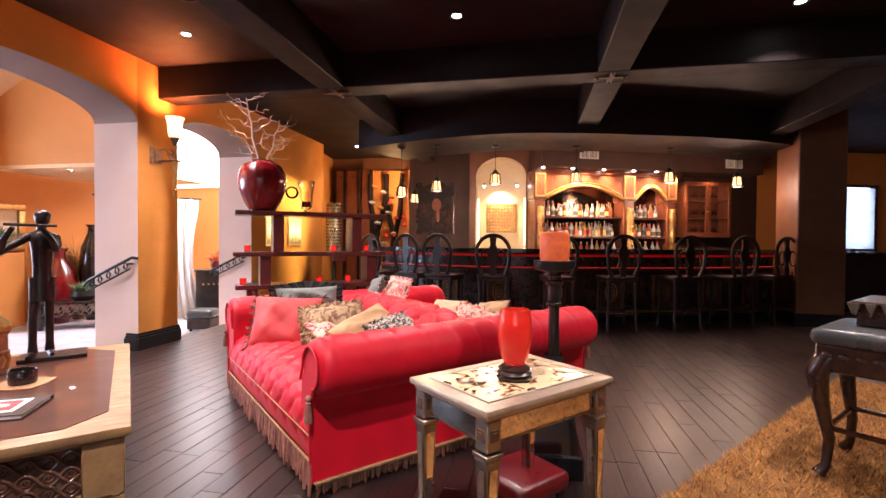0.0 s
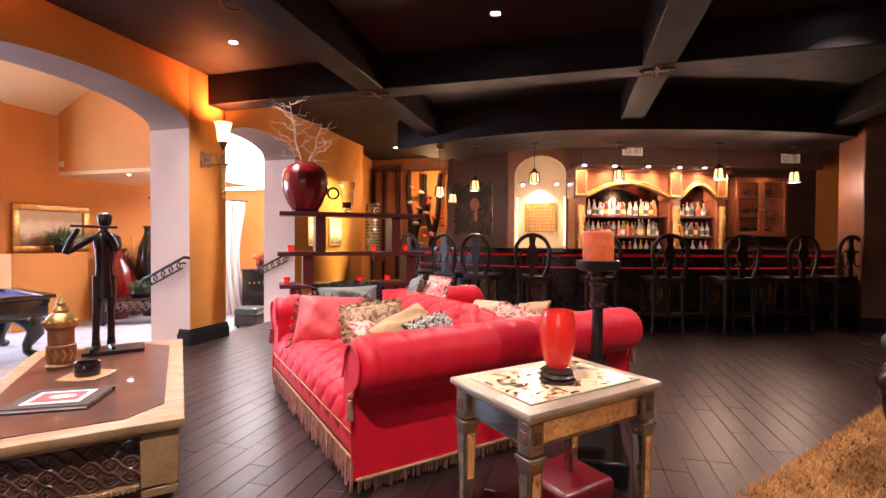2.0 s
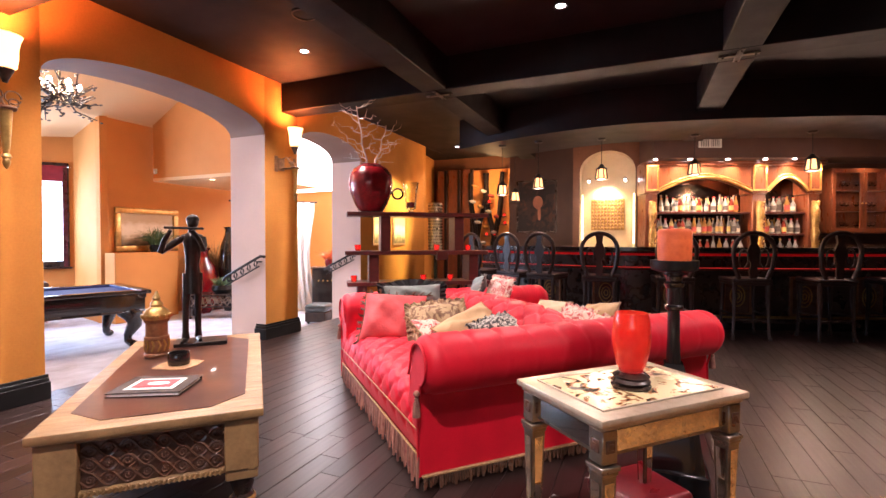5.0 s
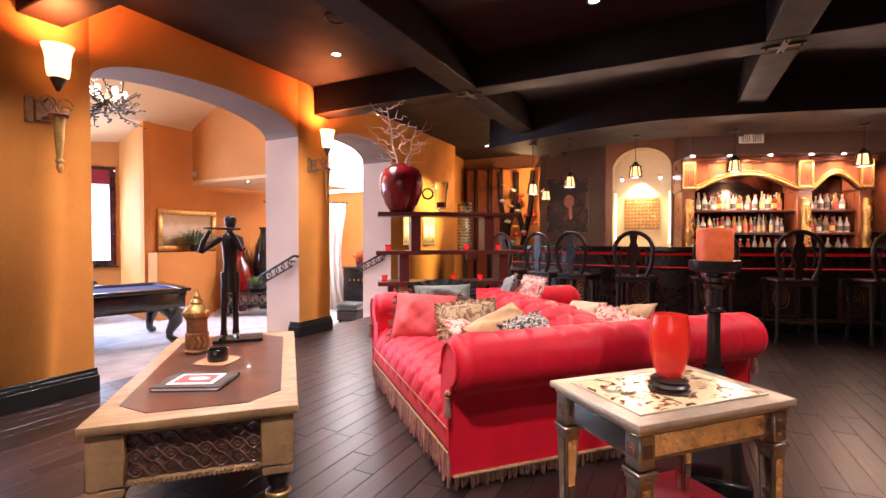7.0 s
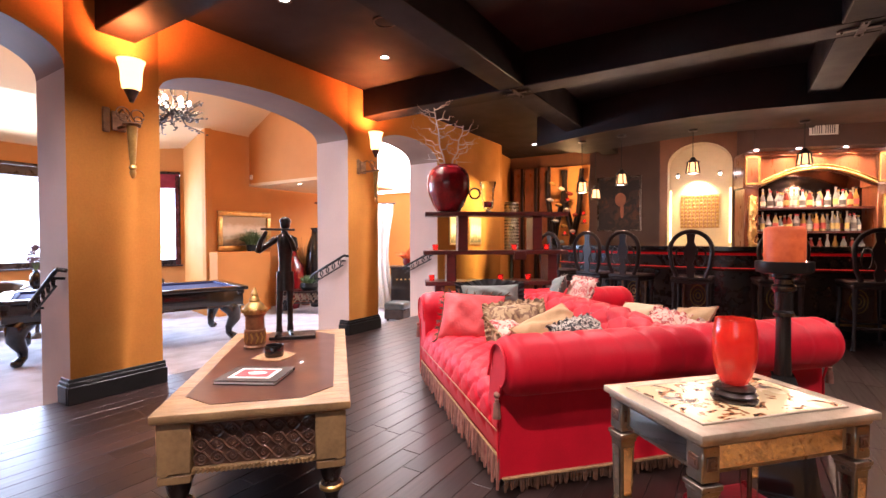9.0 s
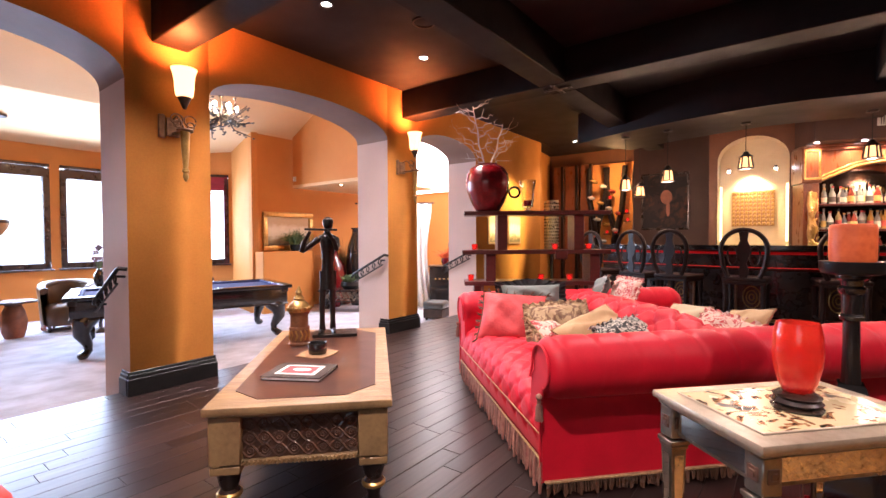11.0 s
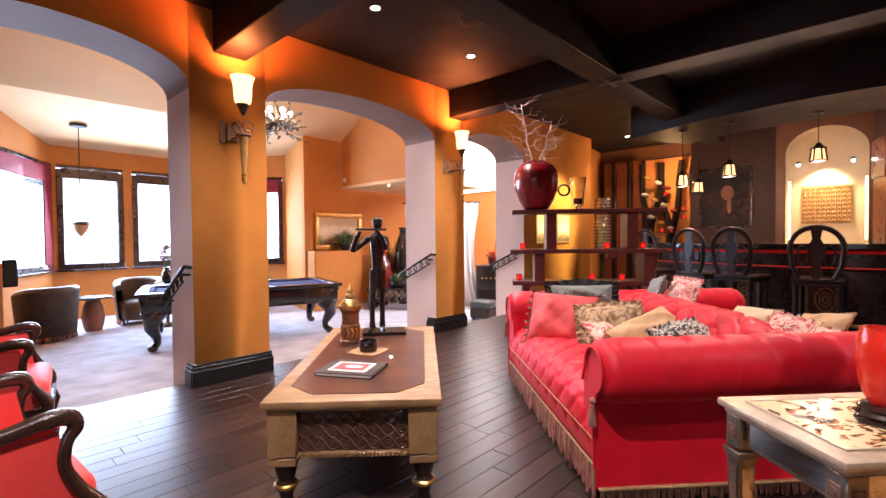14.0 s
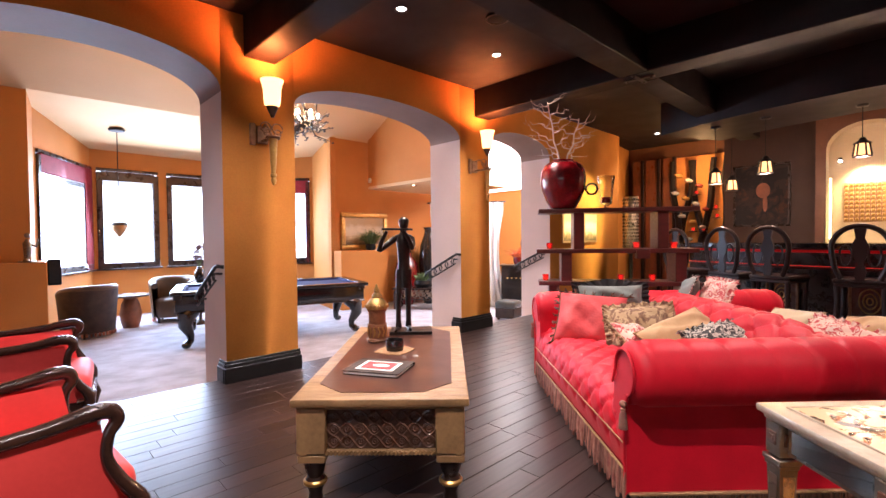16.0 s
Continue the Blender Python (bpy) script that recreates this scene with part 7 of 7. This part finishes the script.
grass_pot("dry_grass_arrangement", pose(-8.45, 7.25, LOW), 0.14, 0.95, 260, 0.95, M["dry"], M["terracotta"], "dry grasses in a tall terracotta pot", 0.9, 5)
grass_pot("green_plant", pose(-8.64, 6.0, 0.952), 0.12, 0.14, 260, 0.42, M["green"], M["base"], "spiky green plant on the ledge before the painting", 1.0, 7)
t = thing("floor_vase", pose(-8.28, 6.74, LOW), "large red glazed floor vase", "vase")
part("body", Geo().lathe([(0, 0), (0.14, 0), (0.24, 0.25), (0.30, 0.6), (0.24, 0.95), (0.12, 1.12), (0.10, 1.25), (0.15, 1.34), (0.12, 1.34), (0, 1.2)], 28), M["glazed"], t, "", 60)
t = thing("floor_vase", pose(-8.05, 7.22, LOW), "tall black ribbed floor vase", "vase")
part("body", Geo().lathe([(0, 0), (0.12, 0), (0.2, 0.3), (0.24, 0.9), (0.2, 1.35), (0.10, 1.62), (0.09, 1.72), (0.13, 1.78), (0, 1.7)], 24), M["black"], t, "", 60)


def drape(name, m, w, h, gather, label, seed=1):
    rg = random.Random(seed)
    p = [rg.uniform(0, 6) for _ in range(3)]

    def fn(u, v):
        x = (u - 0.5) * w * (1 - gather * math.sin(math.pi * min(1, v * 1.1)) * 0.6)
        return Vector((x + gather * 0.25 * w * (1 - v) * (1 - v), 0.045 * math.sin(u * 30 + p[0]) + 0.02 * math.sin(u * 67 + p[1]), h * v))

    t = thing(name, m, label, "curtain", "white drapes")
    part("cloth", Geo().sheet(fn, 70, 12), M["white"], t, "", 80)
    part("rod", Geo().tube([(-w / 2 - 0.05, 0, h + 0.01), (w / 2 + 0.05, 0, h + 0.01)], 0.016, 8), M["iron"], t)


drape("drape", pose(-6.72, 7.72, LOW, 0, 0, 35), 0.8, 2.30, 0.55, "sheer white drape tied aside", 2)
drape("drape", pose(-5.62, 8.75, LOW, 0, 0, 10), 0.35, 2.30, 0.3, "sheer white drape hanging straight", 3)
drape("drape", pose(-7.52, 7.05, LOW, 0, 0, 36), 0.40, 2.30, 0.4, "narrow white drape beside the alcove", 4)
t = thing("ottoman", pose(-5.36, 6.78, LOW, 0, 0, 15), "small dark leather ottoman", "ottoman")
part("cushion", Geo().box((0, 0, 0.28), (0.40, 0.40, 0.14), 0.05, seg=3), M["seatleather"], t, "", 60)
part("skirt", Geo().box((0, 0, 0.13), (0.38, 0.38, 0.18), 0.015), M["brownfab"], t)
for sx in (-1, 1):
    for sy in (-1, 1):
        part("foot", Geo().lathe([(0, 0), (0.02, 0), (0.03, 0.045), (0, 0.045)], 10, (sx * 0.14, sy * 0.14, 0)), M["ebony"], t)
t = thing("black_cabinet", pose(-6.02, 8.05, LOW, 0, 0, 36), "black lacquer cabinet with gilt row of studs", "cabinet")
part("body", Geo().box((0, 0, 0.48), (0.80, 0.45, 0.86), 0.012), M["black"], t)
part("top", Geo().box((0, 0, 0.925), (0.86, 0.50, 0.03), 0.008), M["ebony"], t)
part("plinth", Geo().box((0, 0, 0.025), (0.76, 0.41, 0.05), 0.004), M["ebony"], t)
for i in range(7):
    part("stud", Geo().ball((-0.27 + 0.09 * i, -0.228, 0.66), 0.018, 8), M["gold"], t)
fl = grass_pot("orange_flowers", pose(-6.05, 8.0, LOW + 0.94), 0.10, 0.16, 160, 0.30, mat("orange_petals", (0.62, 0.16, 0.03), (0.5, 0.08, 0.02), 0.6, scale=9, island=0.4), M["glazed"], "orange dried flowers in a red pot", 1.1, 9)
t = thing("wall_lantern", pose(-5.78, 7.85, 1.05), "black teardrop hanging lantern", "lantern")
part("body", Geo().lathe([(0, -0.14), (0.03, -0.10), (0.075, 0.0), (0.07, 0.07), (0.03, 0.13), (0.04, 0.15), (0, 0.17)], 14), M["iron"], t)
part("chain", Geo().tube([(0, 0, 0.16), (0, 0, 2.17)], 0.005, 5), M["iron"], t)
g = Geo().tube([(-0.02, 0, 0), (-0.02, 0, 0.05), (0, 0, 0.12), (0.0, 0, 0.26), (0.0, 0, 0.33)], [0.05, 0.03, 0.045, 0.055, 0.02], 10).ball((0, 0, 0.38), 0.038, 10).tube([(0, 0, 0.27), (0.10, 0.02, 0.22), (0.13, 0, 0.33)], [0.02, 0.016, 0.012], 7).box((0, 0, 0.01), (0.16, 0.16, 0.02), 0.003)
o = solid("statuette", g, M["silver"], "small pale metal statuette on the half wall", "statue")
o.matrix_world = pose(-8.80, 0.26, 0.922, 0, 0, 60)
t = thing("speaker_box", pose(-8.78, 0.538, 0.92), "small black box speaker fixed to the end of the half wall", "speaker")
part("case", Geo().box((0, 0, -0.15), (0.14, 0.156, 0.38), 0.01), M["base"], t)
part("grille", Geo().box((0.072, 0, -0.15), (0.006, 0.12, 0.32), 0.002), M["blackfur"], t)

# bare tree outside the bay
t = thing("garden_tree", pose(-12.4, 0.9, -1.0), "bare garden tree outside the window", "tree")
rng = random.Random(40)
part("trunk", Geo().tube([(0, 0, 0), (0.04, 0.05, 1.2), (0.0, 0.12, 2.0)], [0.06, 0.045, 0.03], 7), M["bronze"], t)
for k in range(7):
    runs = []
    twig(runs, Vector((0.0, 0.1, 1.2 + 0.12 * k)), Vector((rng.uniform(-1, 1), rng.uniform(-1, 1), 0.7)).normalized(), 0.014, 7, 1)
    for pts, rad in runs:
        part("limb", Geo().tube(pts, rad, 5), M["bronze"], t)

# ---- carved armchairs beside the coffee table ----
def carved_armchair(m):
    t = thing("armchair", m, "carved dark-framed armchair with coral red upholstery", "armchair", "carved armchairs")
    part("seat", Geo().box((0.035, 0, 0.375), (0.62, 0.58, 0.15), 0.06, seg=4), M["coral"], t, "", 60)
    part("seat_rail", Geo().box((0.04, 0, 0.27), (0.64, 0.62, 0.07), 0.015), M["darkcarve"], t)
    part("back_panel", Geo().sheet(lambda u, v: Vector((-0.28 - 0.07 * v + 0.03 * math.sin(math.pi * u) , (u - 0.5) * 0.56, 0.42 + 0.28 * v)), 10, 8).sheet(lambda u, v: Vector((-0.33 - 0.07 * v, (u - 0.5) * 0.56, 0.42 + 0.28 * v)), 10, 8), M["coral"], t, "", 60)
    top = [(-0.36, -0.31, 0.66), (-0.39, -0.22, 0.71), (-0.40, 0, 0.745), (-0.39, 0.22, 0.71), (-0.36, 0.31, 0.66)]
    part("top_rail", Geo().tube(top, [0.028, 0.032, 0.038, 0.032, 0.028], 10), M["darkcarve"], t)
    for s in (-1, 1):
        y = s * 0.325
        rail = [(-0.36, y * 0.96, 0.66), (-0.15, y, 0.635), (0.08, y, 0.645), (0.20, y, 0.665), (0.258, y, 0.660), (0.272, y, 0.625), (0.250, y, 0.585), (0.244, y, 0.51), (0.285, y, 0.42), (0.335, y, 0.34), (0.33, y, 0.25)]
        rail = [Vector(p) for p in rail]
        fine = []
        for i in range(len(rail) - 1):
            p0, p1, p2, p3 = rail[max(i - 1, 0)], rail[i], rail[i + 1], rail[min(i + 2, len(rail) - 1)]
            for k in range(4):
                q = k / 4
                fine.append(0.5 * (2 * p1 + (p2 - p0) * q + (2 * p0 - 5 * p1 + 4 * p2 - p3) * q * q + (3 * p1 - p0 - 3 * p2 + p3) * q ** 3))
        fine.append(rail[-1])
        girth = (0.020, 0.020, 0.023, 0.028, 0.027, 0.022, 0.018, 0.018, 0.021, 0.027, 0.026)
        part("arm_rail", Geo().tube(fine, [float(np.interp(i / 4, range(11), girth)) for i in range(len(fine))], 10), M["darkcarve"], t, "carved scrolled arm")
        part("arm_panel", Geo().sheet(lambda u, v: Vector((-0.34 + 0.57 * u + 0.05 * u * (1 - v), y + s * 0.014 * math.sin(math.pi * u) * math.sin(math.pi * v), 0.31 + 0.315 * v)), 12, 10).sheet(lambda u, v: Vector((-0.34 + 0.57 * u + 0.05 * u * (1 - v), y - s * (0.05 + 0.02 * math.sin(math.pi * v)), 0.31 + 0.315 * v)), 12, 10), M["coral"], t, "coral upholstered arm panel", 60)
    for sx, sy in ((0.32, -0.27), (0.32, 0.27), (-0.28, -0.26), (-0.28, 0.26)):
        d = 1 if sx > 0 else -1
        part("leg", Geo().tube([(sx, sy, 0.27), (sx + d * 0.03, sy, 0.20), (sx + d * 0.01, sy, 0.10), (sx + d * 0.03, sy, 0.0)], [0.036, 0.032, 0.022, 0.026], 9), M["darkcarve"], t)
    return t


c0 = carved_armchair(pose(-2.15, -0.055, 0, 0, 0, 95))
copy_thing(c0, pose(-3.66, 0.04, 0, 0, 0, 82))

# ---- padded stool and game board on the shag rug ----
t = thing("carved_stool", pose(1.88, 2.63, 0.03, 0, 0, 48), "carved mahogany stool with grey-green leather pad", "stool")
part("pad", Geo().box((0, 0, 0.705), (0.60, 0.66, 0.08), 0.035, seg=4), M["seatleather"], t, "", 60)
part("apron", Geo().box((0, 0, 0.60), (0.56, 0.62, 0.14), 0.012), M["darkcarve"], t)
g = Geo()
for i in range(9):
    for s in (-1, 1):
        g.ball((-0.22 + 0.055 * i, s * 0.312, 0.615), (0.022, 0.010, 0.018), 6)
        g.ball((s * 0.282, -0.26 + 0.065 * i, 0.615), (0.010, 0.024, 0.018), 6)
tagged(part("carving", g, M["darkcarve"], t), kind="stuff")
for sx in (-1, 1):
    for sy in (-1, 1):
        x, y = sx * 0.235, sy * 0.265
        part("leg", Geo().tube([(x, y, 0.60), (x + sx * 0.035, y + sy * 0.035, 0.52), (x + sx * 0.02, y + sy * 0.02, 0.38), (x - sx * 0.01, y - sy * 0.01, 0.18), (x, y, 0.05), (x + sx * 0.025, y + sy * 0.025, 0.0)], [0.055, 0.052, 0.036, 0.025, 0.022, 0.032], 10), M["darkcarve"], t, "cabriole leg")
for a, b in (((-1, -1), (1, -1)), ((-1, 1), (1, 1)), ((-1, -1), (-1, 1)), ((1, -1), (1, 1))):
    part("stretcher", Geo().tube([(a[0] * 0.23, a[1] * 0.26, 0.24), (b[0] * 0.23, b[1] * 0.26, 0.24)], 0.014, 7), M["darkcarve"], t)
t = thing("carved_tray", pose(2.02, 2.72, 0.775, 0, 0, 48), "pale tray with a saw-tooth carved edge", "tray")
part("tray_top", Geo().box((0, 0, 0.125), (0.46, 0.52, 0.012), 0.003), M["silver"], t)
part("case", Geo().box((0, 0, 0.06), (0.42, 0.48, 0.115), 0.006), M["ebony"], t)
g = Geo()
for i in range(9):
    for s in (-1, 1):
        g.tube([(s * 0.226, -0.24 + 0.06 * i, 0.12), (s * 0.226, -0.24 + 0.06 * i, 0.06)], [0.03, 0.002], 4)
        g.tube([(-0.21 + 0.0525 * i, s * 0.256, 0.12), (-0.21 + 0.0525 * i, s * 0.256, 0.06)], [0.027, 0.002], 4)
tagged(part("saw_tooth_edge", g, M["silver"], t, "saw-tooth edge", 0), kind="stuff")

# golden shag rug
RA = 48.9
RM = pose(0.648, 2.237, 0, 0, 0, RA)
rug = thing("rug", RM, "golden brown shag rug on the plank floor", "rug")
part("backing", Geo().box((0.6, -1.25, 0.006), (5.2, 2.5, 0.012), 0.003), M["rug"], rug)
rg = np.random.RandomState(5)
n = 42000
px_, py_ = rg.uniform(-0.6, 3.2, n), -np.abs(rg.uniform(0, 1, n)) ** 1.25 * 2.3
verts, faces = [], []
ca = rg.uniform(0, 2 * np.pi, n)
ln = rg.uniform(0.022, 0.05, n)
hh = rg.uniform(0.012, 0.034, n)
for i in range(n):
    x, y = px_[i], py_[i]
    dx, dy = math.cos(ca[i]), math.sin(ca[i])
    wx, wy = -dy * 0.0035, dx * 0.0035
    k = 3 * i
    verts += [(x - wx, y - wy, 0.010), (x + wx, y + wy, 0.010), (x + dx * ln[i], min(0.03, y + dy * ln[i]), 0.012 + hh[i])]
    faces.append((k, k + 1, k + 2))
me = bpy.data.meshes.new("pile")
me.from_pydata(verts, [], faces)
me.materials.append(M["rug"])
o = new("pile", me)
o.parent = rug
tagged(o, "long uneven golden pile", kind="stuff")

# ---- floor planks, laid along the arcade ----
floor_ob = bpy.data.objects["floor"]
PW = 0.125
LENGTHS = (0.72, 0.92, 1.12, 1.34)


def plank_points(x0, x1, y0, y1):
    b = 0.002
    lo = [(x0, y0, -0.024), (x1, y0, -0.024), (x1, y1, -0.024), (x0, y1, -0.024)]
    mid = [(x0, y0, -b), (x1, y0, -b), (x1, y1, -b), (x0, y1, -b)]
    hi = [(x0 + b, y0 + b, 0), (x1 - b, y0 + b, 0), (x1 - b, y1 - b, 0), (x0 + b, y1 - b, 0)]
    return lo + mid + hi


PF = [(i + a, (i + 1) % 4 + a, (i + 1) % 4 + a + 4, i + a + 4) for a in (0, 4) for i in range(4)] + [(8, 9, 10, 11)]
shared = {}
for l in LENGTHS:
    me = bpy.data.meshes.new("plank")
    me.from_pydata(plank_points(0.0008, PW - 0.0008, 0.0008, l - 0.0008), [], PF)
    me.materials.append(M["plank"])
    shared[l] = me
rng = random.Random(77)
verts, faces = [], []
x = -4.235
count = 0
while x < 7.5:
    y = -4.9 - rng.uniform(0, 1.2)
    while y < 11.4:
        l = rng.choice(LENGTHS)
        if -4.1 < x < 2.4 and 0.6 < y < 4.6 and count < 300:
            o = new("plank", shared[l])
            o.parent = floor_ob
            o.location = (x, y, rng.uniform(-0.0012, 0.0))
            count += 1
        else:
            k = len(verts)
            verts += plank_points(x + 0.0008, x + PW - 0.0008, y + 0.0008, y + l - 0.0008)
            faces += [tuple(i + k for i in f) for f in PF]
        y += l
    x += PW
me = bpy.data.meshes.new("planks")
me.from_pydata(verts, [], faces)
me.materials.append(M["plank_far"])
o = new("planks", me)
o.parent = floor_ob
tagged(o, kind="stuff")
